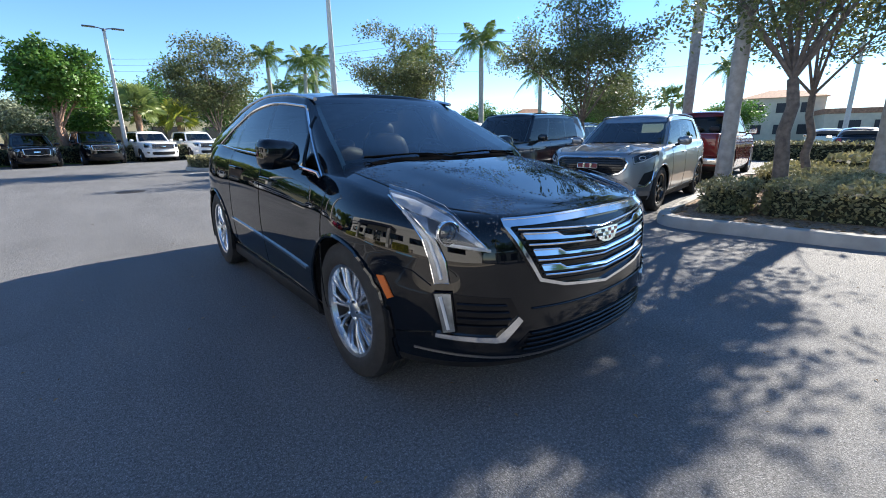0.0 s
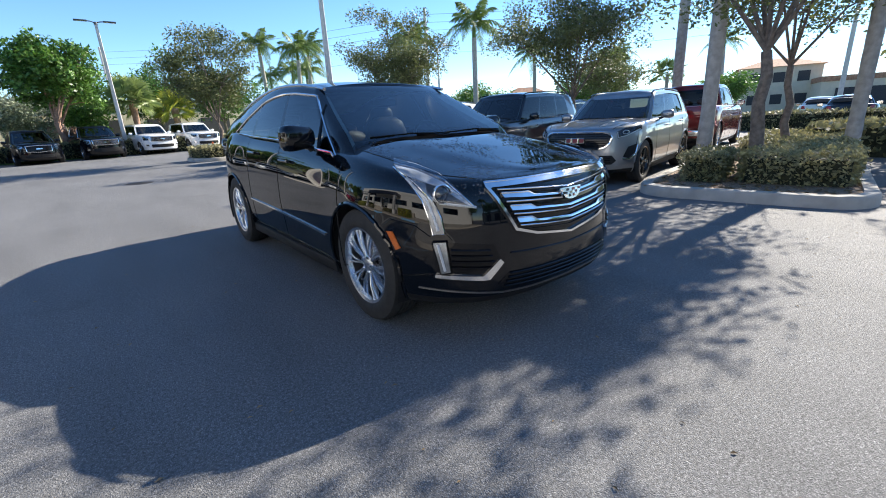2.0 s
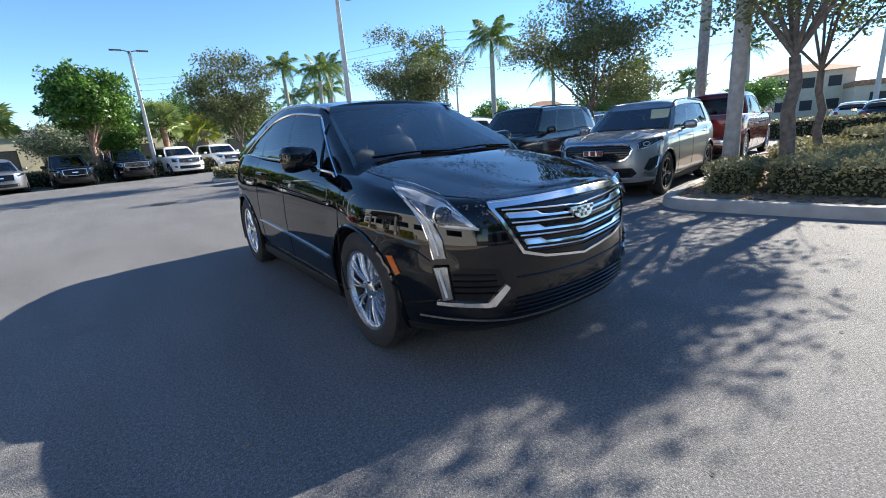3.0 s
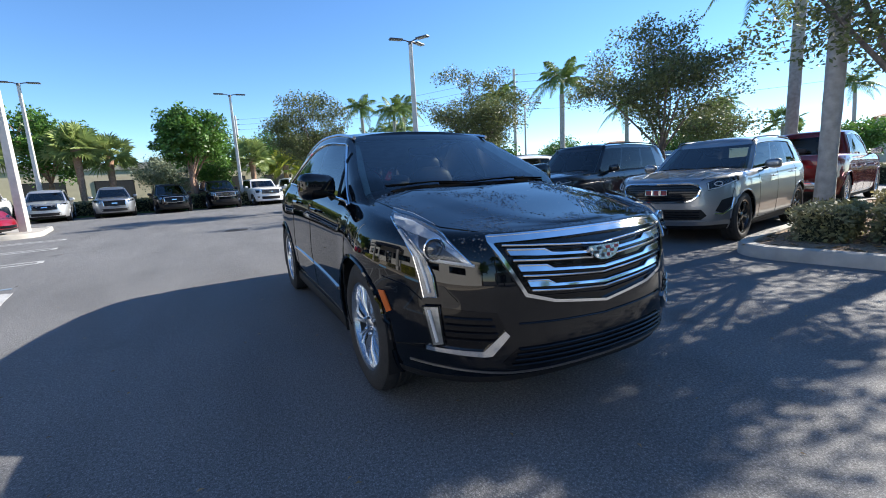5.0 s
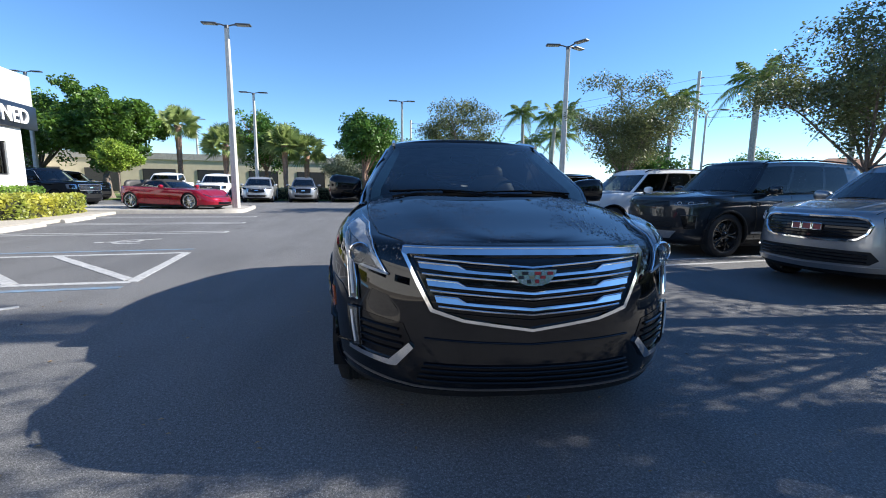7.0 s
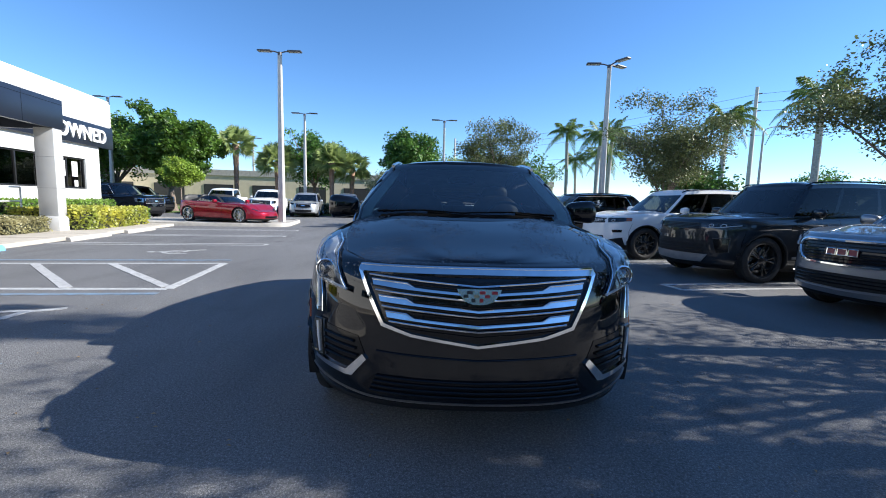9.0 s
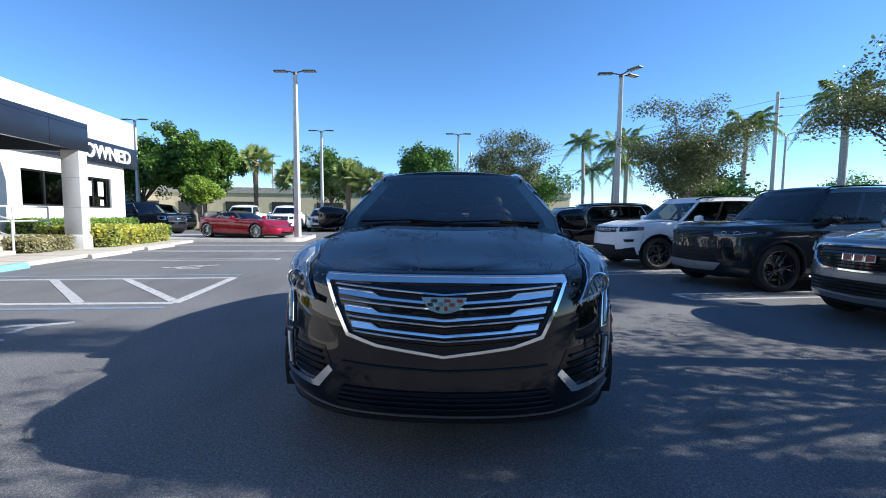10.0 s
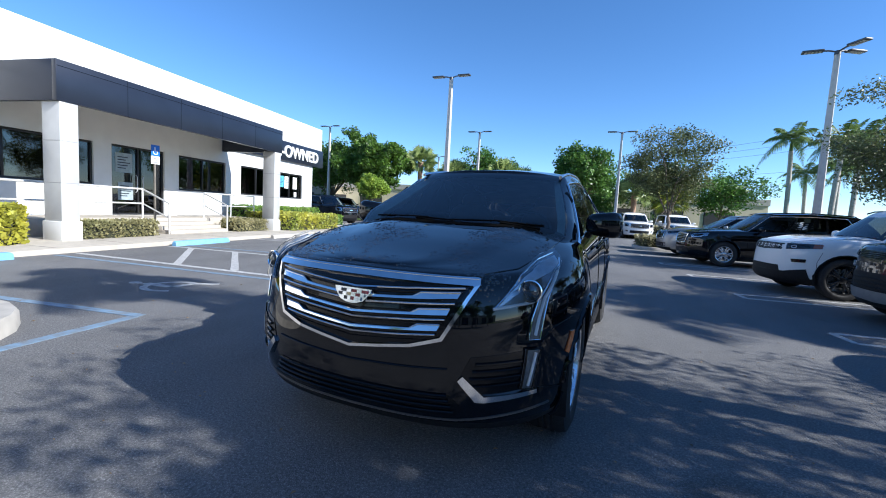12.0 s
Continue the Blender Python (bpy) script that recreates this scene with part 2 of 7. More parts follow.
def make_wheel(style, radius, width, rim_r, rim_mat, parent, m):
    """A tyre with tread on a spoked alloy rim; its outer face looks along +x."""
    w = tagged(new("wheel"), "")
    w.parent, w.matrix_basis = parent, m
    h = width / 2
    prof = [(-h * 0.8, rim_r), (-h, rim_r + 0.03), (-h * 1.02, radius - 0.06), (-h * 0.85, radius - 0.012), (-h * 0.55, radius)]
    for g in (-0.3, 0.0, 0.3):
        prof += [(h * (g - 0.09), radius), (h * (g - 0.06), radius - 0.008), (h * (g + 0.06), radius - 0.008), (h * (g + 0.09), radius)]
    prof += [(h * 0.55, radius), (h * 0.85, radius - 0.012), (h * 1.02, radius - 0.06), (h, rim_r + 0.03), (h * 0.92, rim_r + 0.008), (h * 0.8, rim_r)]
    part("tyre", lathe(prof, 48), tyre_mat, w)
    bm = lathe([(-h * 0.85, rim_r), (-h * 0.3, rim_r - 0.03), (h * 0.55, rim_r - 0.02), (h * 0.86, rim_r - 0.012), (h * 0.9, rim_r + 0.006), (h * 0.82, rim_r + 0.008)], 48)
    part("rim_barrel", bm, barrel_mat, w)
    bm = lathe([(h * 0.6, rim_r - 0.02), (h * 0.86, rim_r - 0.012), (h * 0.905, rim_r + 0.006), (h * 0.82, rim_r + 0.009)], 48)
    spokes, pair, wide = style
    for k in range(spokes):
        for s in ((-1, 1) if pair else (0,)):
            a0 = 2 * math.pi * k / spokes + s * pair * 0.4
            a1 = 2 * math.pi * k / spokes + s * pair
            own = bmesh.new()
            rows = []
            for r, a, x, t in ((0.045, a0, h * 0.62, 1.0), (rim_r * 0.55, (a0 + a1) / 2, h * 0.78, 0.85), (rim_r - 0.008, a1, h * 0.74, 1.15)):
                c, s_ = math.cos(a), math.sin(a)
                e = wide * t / 2
                rows.append([own.verts.new((x - dx, r * c - dv * s_, r * s_ + dv * c)) for dx, dv in ((0.035, -e), (0.004, -e), (0, -e * 0.6), (0, e * 0.6), (0.004, e), (0.035, e))])
            for r0, r1 in zip(rows, rows[1:]):
                for i in range(5):
                    own.faces.new((r0[i], r0[i + 1], r1[i + 1], r1[i]))
            join(bm, own)
    part("rim", bm, rim_mat, w)
    part("hub_cap", lathe([(h * 0.4, 0.07), (h * 0.62, 0.068), (h * 0.7, 0.05), (h * 0.74, 0.03), (h * 0.75, 0.001)], 20), rim_mat, w)
    disc = lathe([(h * 0.05, 0.02), (h * 0.06, rim_r * 0.75), (-h * 0.1, rim_r * 0.75)], 32)
    for k in range(5 if style[0] >= 10 else 0):
        a, lug = 2 * math.pi * k / 5, bmesh.new()
        bmesh.ops.create_cone(lug, segments=6, radius1=0.011, radius2=0.009, depth=0.03, cap_ends=True,
                              matrix=Matrix.Translation((h * 0.66, 0.052 * math.cos(a), 0.052 * math.sin(a))) @ Matrix.Rotation(radians(90), 4, "Y"))
        part("lug_nut", lug, chrome, w)
    part("brake_disc", disc, alloy, w, "grey steel brake disc")
    return w


DEFAULT = dict(fo=0.92, wb=2.857, ro=1.04, w=0.95, zs=0.23, rw=0.37, ra=0.415, tw=0.235, rim=0.235, z_nose=0.93, z_fender=1.03, z_cowl=1.07, z_belt=1.1,
               y_cowl=0.6, crown=0.05, yb=0.52, yt=1.4, yr_b=3.86, yr_t=3.45, wb_top=0.8, w_roof=0.6, z_roof=1.60, roof_crown=0.06, z_tail=1.12,
               pillars=(1.62, 2.62, 3.25), step=0.05, spokes=(10, 0.11, 0.022), blunt=3.0, high_nose=0.0, bed=None, tall_rear=0.0, nose_up=1.0)


def car(name, m, label, paint_mat, rim_mat=None, side_glass=None, group="parked cars", front=None, rails=True, **kw):
    """A car that heads along -y, its front axle at the base's origin. Returns the thing and its surface trees."""
    P = dict(DEFAULT, **kw)
    rim_mat, side_glass = rim_mat or alloy, side_glass or dark_glass
    car_ob = thing(name, m, label, "car", group)
    fo, wb, ro, W, zs, rw, ra = (P[k] for k in ("fo", "wb", "ro", "w", "zs", "rw", "ra"))
    fw = curve((0, 0.06, 0.2, 0.45, 0.62, 0.8, 0.93, 1.0, 1.05), (0.9, 0.955, 0.99, 1.0, 0.995, 0.985, 0.96, 0.915, 0.845))
    nu = P["nose_up"]
    fd = curve((0, 0.06, 0.2, 0.42, 0.62, 0.82, 0.94, 1.0, 1.05), (0.87, 0.955, 0.995, 1.0, 0.99, 1 - 0.03 * nu, 1 - 0.06 * nu, 1 - 0.11 * nu, 1 - 0.16 * nu))
    fr = curve((0, 0.1, 0.4, 0.55, 0.8, 1.0, 1.05), (0.9, 0.99, 1.0, 0.97, 0.955, 0.93, 0.91))
    ztop = curve((-fo, -fo * 0.75, -0.25, P["y_cowl"], wb * 0.55, wb, wb + ro), (P["z_nose"], P["z_nose"] + 0.012, P["z_fender"], P["z_cowl"], (P["z_cowl"] + P["z_belt"]) / 2, P["z_belt"], P["z_tail"]))
    if "top_line" in P:
        ztop = curve(*P["top_line"])
    shoulder = curve((0, 0.06, 0.2, 0.45, 0.6, 0.74, 0.86, 0.94, 1.0, 1.05), P["shoulder"]) if "shoulder" in P else None
    waist = curve(*P["waist"]) if "waist" in P else None
    nf, step = max(10, int(0.9 / P["step"])), P["step"]
    ns, nr = int(wb / step), max(8, int(0.5 / step))
    n_pow, m_pow = P["blunt"], 2.2

    def column(i, t):
        """A point of the body's side at column i (front centre to rear centre) and level t."""
        w = W * fw(t)
        if i <= nf:
            a = radians(90 * (i / nf))
            x, y = w * math.sin(a) ** (2 / n_pow), -fo * fd(t) * max(math.cos(a), 0) ** (2 / m_pow)
        elif i <= nf + ns:
            x, y = w, wb * (i - nf) / ns
        else:
            a = radians(90 * (i - nf - ns) / nr)
            x, y = w * max(math.cos(a), 0) ** (2 / 3.2), wb + ro * fr(t) * math.sin(a) ** (2 / 2.4)
        if shoulder:
            u = min(max((y + 0.55) / 0.6, 0), 1)
            x *= 1 + (shoulder(t) / fw(t) - 1) * u * u * (3 - 2 * u)
        if waist:
            x *= waist(y)
        near = min(abs(y), abs(y - wb))
        x *= 1 + 0.012 * math.exp(-(near / 0.45) ** 2) - 0.012 * math.exp(-((t - 0.22) / 0.14) ** 2) * math.exp(-(((y - wb / 2) / 0.8) ** 4))
        return x, y

    levels = [0, 0.03, 0.06, 0.1, 0.15, 0.2, 0.26, 0.32, 0.38, 0.44, 0.5, 0.56, 0.62, 0.68, 0.74, 0.8, 0.86, 0.91, 0.95, 0.98, 1.0, 1.025, 1.05]
    if step > 0.06:
        levels = levels[::2]
    cols = nf + ns + nr
    lower = curve((-fo, -fo * 0.5, 0.5, wb, wb + ro), (zs + 0.0, zs - 0.01, zs - 0.01, zs + 0.02, zs + 0.08))

    def place(i, t):
        x, y = column(i, t)
        y1 = column(i, 1.0)[1]
        zt, zb = ztop(y1), lower(y1)
        z = zb + (zt - zb) * min(t, 1.0) + (t - 1.0) * 0.25 * (t > 1)
        return x, y, z

    bm = bmesh.new()
    grid = {}
    for j, t in enumerate(levels):
        for i in range(cols + 1):
            x, y, z = place(i, t)
            grid[i, j, 1] = bm.verts.new((x, y, z))
            grid[i, j, -1] = grid[i, j, 1] if i in (0, cols) else bm.verts.new((-x, y, z))
    top = len(levels) - 1
    for j in range(top):
        for i in range(cols):
            for s in (1, -1):
                vs = [grid[i, j, s], grid[i + 1, j, s], grid[i + 1, j + 1, s], grid[i, j + 1, s]]
                bm.faces.new(vs[:: s])
    cowl_i = next(i for i in range(cols) if grid[i, top, 1].co.y > P["y_cowl"])
    across, hood = P.get("across", 12), []
    hood_rise, hood_edge = (curve(*P["hood_rise"]), curve(*P["hood_edge"])) if "hood_rise" in P else (None, None)
    for i in range(cowl_i + 1):
        a, b = grid[i, top, 1], grid[i, top, -1]
        if a is b:
            hood.append([a] * (across + 1))
            continue
        x = a.co.x
        c = P["crown"] * min(1, (x / W) ** 1.5 * 1.15)
        row = [a]
        for k in range(1, across):
            u = 1 - 2 * k / across
            if hood_rise:
                u = math.sin(u * math.pi / 2)
                c = hood_rise(a.co.y) * min(1, (x / W) ** 1.5 * 1.15)
                crease = 0.5 + 0.16 * min(1, max(0, (a.co.y + 0.9) / 1.2))
                bulge = c * (1 - abs(u) ** hood_edge(a.co.y)) + 0.014 / (1 + math.exp((abs(u) - crease) * 45)) * min(1, x / W)
            else:
                bulge = c * (1 - abs(u) ** 2.4) + 0.012 * math.exp(-((abs(u) - 0.52) / 0.1) ** 2) * min(1, x / W)
            row.append(bm.verts.new((x * u, a.co.y, a.co.z + bulge)))
        hood.append(row + [b])
    for r0, r1 in zip(hood, hood[1:]):
        for k in range(across):
            vs = list(dict.fromkeys((r0[k], r0[k + 1], r1[k + 1], r1[k])))
            if len(vs) > 2:
                bm.faces.new(vs)
    bmesh.ops.recalc_face_normals(bm, faces=bm.faces)
    tree_body = BVHTree.FromBMesh(bm)
    # wheel openings
    cut = []
    for f in bm.faces:
        c = f.calc_center_median()
        if abs(c.x) > W * 0.55 and min(math.hypot(c.y - yw, c.z - rw) for yw in (0, wb)) < ra:
            cut.append(f)
    bmesh.ops.delete(bm, geom=cut, context="FACES")
    arches = {}
    for v in bm.verts:
        if v.is_boundary and abs(v.co.x) > W * 0.5:
            for yw in (0, wb):
                d = math.hypot(v.co.y - yw, v.co.z - rw)
                if abs(d - ra) < step * 1.4 and v.co.z > lower(v.co.y) + 0.02:
                    v.co.y, v.co.z = yw + (v.co.y - yw) * ra / d, rw + (v.co.z - rw) * ra / d
                    arches.setdefault((yw, v.co.x > 0), []).append(v.co.copy())
    for f in bm.faces:
        c = f.calc_center_median()
        f.material_index = 1 if c.z < lower(c.y) + P.get("cladding", 0.075) else 0
    part("body", bm, paint_mat, car_ob, smooth=50).data.materials.append(black_trim)
    for (yw, _), pts in arches.items():
        pts.sort(key=lambda p: math.atan2(p.z - rw, p.y - yw))
        part("arch_lip", tube(pts, P.get("lip_r", 0.011), 6), P.get("lip_mat", paint_mat), car_ob)
    for yw in (0, wb):
        for s in (1, -1):
            own = lathe([(s * W * 0.96, ra), (s * W * 0.5, ra + 0.01), (s * W * 0.5, 0.01)], 24, arc=(-20, 200))
            own.transform(Matrix.Translation((0, yw, rw)))
            part("wheel_well", own, black_trim, car_ob, "black wheel-well lining")
    part("underbody", box((-W * 0.48, -fo * 0.75, zs - 0.03), (W * 0.48, wb + ro * 0.85, zs + 0.12), 0.02), black_trim, car_ob)
    for s in (1, -1):
        part("sill", box((s * W * 0.5 if s > 0 else -W * 0.93, ra * 0.98, zs - 0.03), (W * 0.93 if s > 0 else -W * 0.5, wb - ra * 0.98, zs + 0.06), 0.015), black_trim, car_ob, "matt black sill cladding")
    # greenhouse
    yb, yt, yrb, yrt, wbt, wr = (P[k] for k in ("yb", "yt", "yr_b", "yr_t", "wb_top", "w_roof"))
    glv = [0, 0.1, 0.2, 0.3, 0.4, 0.5, 0.6, 0.7, 0.8, 0.87, 0.92, 0.96, 1.0]
    bow, bowr = P.get("bow", 0.3), P.get("bow_rear", 0.12)
    b0, c0, d0 = P["pillars"]
    side_ys = []
    y_start, y_end = yb + bow, yrb - bowr
    marks = [0.0] + [(q - y_start) / (y_end - y_start) for q in (b0 - 0.04, b0 + 0.04, c0 - 0.04, c0 + 0.04, d0)] + [1.0]
    for q0, q1 in zip(marks, marks[1:]):
        k = max(1, int((q1 - q0) * (y_end - y_start) / P.get("pane_step", 0.15)))
        side_ys += [(q0 + (q1 - q0) * n_ / k, q0, q1) for n_ in range(k)]
    side_ys.append((1.0, 1.0, 1.0))
    front_as = [0, 10, 20, 30, 40, 48, 55, 61, 66, 72, 78, 84, 90]
    rear_as = [0, 20, 40, 55, 70, 80, 90]
    a_in, a_out = P.get("a_pillar", (8, 12))
    gcols = len(front_as) - 1 + len(side_ys) - 1 + len(rear_as) - 1

    cowl_line = curve(*P["cowl_line"]) if "cowl_line" in P else None

    def house(i, g):
        yf = yb + (yt - yb) * g
        yr = yrb + (yrt - yrb) * g ** 1.4
        w = wbt + (wr - wbt) * g ** 1.25
        bf, br = bow * (1 - P.get("bow_fade", 0.3) * g), bowr
        if i < len(front_as):
            a = radians(front_as[i])
            x, y = w * math.sin(a) ** (2 / 2.3), yf + bf * (1 - max(math.cos(a), 0) ** (2 / 2.0))
        elif i < len(front_as) + len(side_ys) - 1:
            f = side_ys[i - len(front_as) + 1][0]
            x, y = w, (yf + bf) + (yr - br - yf - bf) * f
            if "upright" in P:
                y = y_start + (y_end - y_start) * f + (yf + bf - y_start) * (1 - f) ** P["upright"] + (yr - br - y_end) * f ** 3
            taper = max(0, (y - wb * 0.6) / (yrb - wb * 0.6))
            x *= 1 - P.get("tail_taper", 0.06) * taper ** 2
        else:
            a = radians(rear_as[i - len(front_as) - len(side_ys) + 2])
            x, y = w * (1 - P.get("tail_taper", 0.06)) * max(math.cos(a), 0) ** (2 / 2.6), yr - br + br * math.sin(a) ** (2 / 2.2)
        belt = ztop(y if y > P["y_cowl"] else P["y_cowl"]) - 0.015 if i >= 9 else P["z_cowl"] - 0.02 + 0.02 * math.cos(radians(front_as[i]))
        if "cowl_line" in P and i < len(front_as):
            belt = cowl_line(front_as[i])
        return x, y, belt, g

    roof_edge = curve((yt - 0.2, yt + 0.25, (yt + yrt) / 2, yrt - 0.25, yrt + 0.3), P.get("roof_line", (P["z_roof"] - 0.1, P["z_roof"] - 0.035, P["z_roof"], P["z_roof"] - 0.03, P["z_roof"] - 0.1)))
    if "roof_pts" in P:
        roof_edge = curve(*P["roof_pts"])
    pts = {}
    side0 = len(front_as) - 1
    dlo = curve(*P["dlo"]) if "dlo" in P else None
    for i in range(gcols + 1):
        zr = roof_edge(house(i, 1.0)[1])
        if i < side0:
            zr += P.get("brow", 0.0) * math.cos(radians(front_as[i])) ** 1.5
        for j, g in enumerate(glv):
            if dlo and side0 <= i < side0 + len(side_ys) - 1:
                gt = dlo(house(i, 0.5)[1])
                g = g * gt / 0.87 if g <= 0.87 else gt + (g - 0.87) / 0.13 * (1 - gt)
            x, y, belt, _ = house(i, g)
            z = belt + (zr - belt) * (g if g < 0.85 else 0.85 + (g - 0.85) * (1.15 - (g - 0.85)))
            if j == 0 and i <= side0 and "cowl_line" in P:
                y, z = y - 0.03, z - 0.07
            pts[i, j] = (x, y, z)
    bands = {}
    side0 = len(front_as) - 1
    for i in range(gcols):
        if i < a_in:
            kind = "windscreen"
        elif i < a_out:
            kind = "a_pillar"
        elif i < side0 + len(side_ys) - 1:
            q = side_ys[i - side0]
            q_mid = (q[1], q[2])
            n_band = marks.index(q_mid[0])
            kind = ("front_window", "b_pillar", "rear_window", "c_pillar", "quarter_window", "d_pillar")[n_band]
        elif i < gcols - 4:
            kind = "d_pillar"
        else:
            kind = "back_window"
        bands[i] = kind
    top_glass = 9
    groups = {}
    for i in range(gcols):
        for j in range(len(glv) - 1):
            k = bands[i] if j < top_glass or bands[i] in ("a_pillar", "d_pillar") else "roof"
            groups.setdefault(k, []).append((i, j))
    full = bmesh.new()
    fv = {}
    for s in (1, -1):
        for key, (x, y, z) in pts.items():
            fv[key, s] = full.verts.new((s * x, y, z))
    for s in (1, -1):
        for i in range(gcols):
            for j in range(len(glv) - 1):
                full.faces.new([fv[(i, j), s], fv[(i + 1, j), s], fv[(i + 1, j + 1), s], fv[(i, j + 1), s]][::s])
    tree_house = BVHTree.FromBMesh(full)
    full.free()
    for kind, cells in groups.items():
        sides = (0,) if kind in ("windscreen", "back_window", "roof") else (1, -1)
        for s in sides:
            bm = bmesh.new()
            vs = {}

            def vert(i, j, q):
                x, y, z = pts[i, j]
                key = (round(q * x, 4), round(y, 4), round(z, 4))
                if key not in vs:
                    vs[key] = bm.verts.new((q * x, y, z))
                return vs[key]

            for q in ((1, -1) if s == 0 else (s,)):
                for i, j in cells:
                    loop = list(dict.fromkeys((vert(i, j, q), vert(i + 1, j, q), vert(i + 1, j + 1, q), vert(i, j + 1, q))))
                    if len(loop) > 2:
                        bm.faces.new(loop)
            if kind == "roof":
                jt = len(glv) - 1
                prev = None
                for i in range(gcols + 1):
                    x, y, z = pts[i, jt]
                    c = P["roof_crown"] * min(1, (x / wr) ** 1.2)
                    row = [vert(i, jt, 1)] if x < 1e-4 else [vert(i, jt, 1)] + [bm.verts.new((x * (1 - 2 * k / 8), y, z + c * (1 - abs(1 - 2 * k / 8) ** 2.6))) for k in range(1, 8)] + [vert(i, jt, -1)]
                    if len(row) == 1:
                        row = row * 9
                    if prev:
                        for k in range(8):
                            loop = list(dict.fromkeys((prev[k], prev[k + 1], row[k + 1], row[k])))
                            if len(loop) > 2:
                                bm.faces.new(loop)
                    prev = row
            glassy = {"windscreen": P.get("screen", windscreen_glass), "front_window": P.get("front_glass", side_glass), "rear_window": side_glass, "quarter_window": side_glass, "back_window": P.get("back_glass", side_glass)}
            if P["bed"] and kind == "quarter_window":
                material = paint_mat
            else:
                material = glassy.get(kind) or (gloss_black if kind in ("b_pillar", "c_pillar") else P.get("roof_mat") or paint_mat if kind == "roof" else P.get("pillar_mat") or paint_mat)
            outward(part(kind, bm, material, car_ob, smooth=50), (0, (yb + yrb) / 2, 1.0))
    for s in (1, -1):
        strip = bmesh.new()
        rows = []
        for j in range(0, 11):
            x, y, z = pts[a_in, j]
            wide = P.get("lining_r", 0.03) * 4 * (0.45 + 0.55 * math.sin(math.pi * min(1, 0.2 + j / 12)))
            rows.append([strip.verts.new(q) for q in ((s * (x - 0.012), y + 0.02, z - 0.006), (s * (x - 0.03 - wide * 0.3), y + 0.03 + wide * 0.35, z - 0.012), (s * (x - 0.02 - wide * 0.3), y + 0.05 + wide, z - 0.016))])
        for r0, r1 in zip(rows, rows[1:]):
            for k in range(2):
                strip.faces.new((r0[k], r0[k + 1], r1[k + 1], r1[k]))
        part("pillar_lining", strip, light_trim, car_ob, "pale cloth lining inside the windscreen pillar")
    lining = bmesh.new()
    rows = [[lining.verts.new((x_ * pts[i, 11][0] * 0.93, pts[i, 11][1], pts[i, 11][2] - 0.03 + 0.03 * (1 - x_ * x_))) for x_ in (-1, -0.5, 0, 0.5, 1)] for i in range(side0, side0 + len(side_ys) - 1)]
    for r0, r1 in zip(rows, rows[1:]):
        for k in range(4):
            lining.faces.new((r0[k], r0[k + 1], r1[k + 1], r1[k]))
    part("headliner", lining, light_trim, car_ob, "pale cloth headliner")
    # bright line round the side windows
    if P.get("chrome_line", True):
        jt = top_glass
        d_i = next(n_ for n_, q in enumerate(side_ys) if abs(q[0] - marks[5]) < 1e-6) + side0
        for s in (1, -1):
            bm = bmesh.new()
            out = 0.006
            loop = [(s * (pts[i, 0][0] + out), pts[i, 0][1], pts[i, 0][2] + 0.012) for i in range(a_out - 1, d_i + 1)]
            loop += [(s * (pts[d_i, j][0] + out), pts[d_i, j][1], pts[d_i, j][2]) for j in range(1, jt)]
            loop += [(s * (pts[i, jt][0] + out), pts[i, jt][1], pts[i, jt][2]) for i in range(d_i, a_out - 1, -1)]
            loop += [(s * (pts[a_out, j][0] + out), pts[a_out, j][1] - 0.02, pts[a_out, j][2]) for j in range(jt, -1, -1)]
            tube(loop, P.get("line_r", 0.009), 6, bm=bm)
            part("window_trim", bm, P.get("line_mat", chrome), car_ob, "bright trim round the side windows")
    if rails:
        for s in (1, -1):
            path = [(s * (pts[i, 12][0] * 0.97), pts[i, 12][1], pts[i, 12][2] + P.get('rail_h', 0.035)) for i in range(side0, side0 + len(side_ys) - 1)]
            path = [(path[0][0], path[0][1] - 0.12, path[0][2] - P.get('rail_h', 0.035) - 0.012)] + path + [(path[-1][0], path[-1][1] + 0.1, path[-1][2] - P.get('rail_h', 0.035) - 0.02)]
            part("roof_rail", tube(path, 0.014, 8), P.get("rail_mat", gloss_black), car_ob)
    # wheels
    x_w = P.get("track", W - 0.01) - P["tw"] / 2
    proto = make_wheel(P["spokes"], rw, P["tw"], P["rim"], rim_mat, car_ob, pose(x_w, 0, rw))
    for s, y in ((-1, 0), (1, wb), (-1, wb)):
        w2 = new("wheel")
        w2.parent, w2.matrix_basis = car_ob, pose(s * x_w, y, rw, 0, 0, 180 if s < 0 else 0)
        for c in proto.children:
            k = new(c.name.split(".")[0], c.data)
            k.parent = w2
            if c.get("label"):
                k["label"] = c["label"]
    # seats, dashboard, wheel
    zc = P["z_cowl"]
    cabin = box((-wbt * 0.95, yb + 0.2, zs + 0.12), (wbt * 0.95, yrb - 0.25, zs + 0.16), 0.01)
    part("cabin_floor", cabin, interior_mat, car_ob)
    dash = superegg((0, yb + 0.42, zc - 0.12), (wbt * 0.93, 0.3, 0.14), 4)
    part("dashboard", dash, interior_mat, car_ob)
    for s in (1, -1):
        seat = superegg((s * 0.38, yb + 1.25, zs + 0.42), (0.26, 0.3, 0.1), 3.5)
        superegg((s * 0.38, yb + 1.55, zs + 0.75), (0.25, 0.09, 0.33), 3.2, bm=seat, m=Matrix.Translation((0, 0, 0)))
        superegg((s * 0.38, yb + 1.62, zc + 0.2), (0.13, 0.055, 0.1), 3, bm=seat)
        part("front_seat", seat, seat_mat, car_ob, "dark leather front seat")
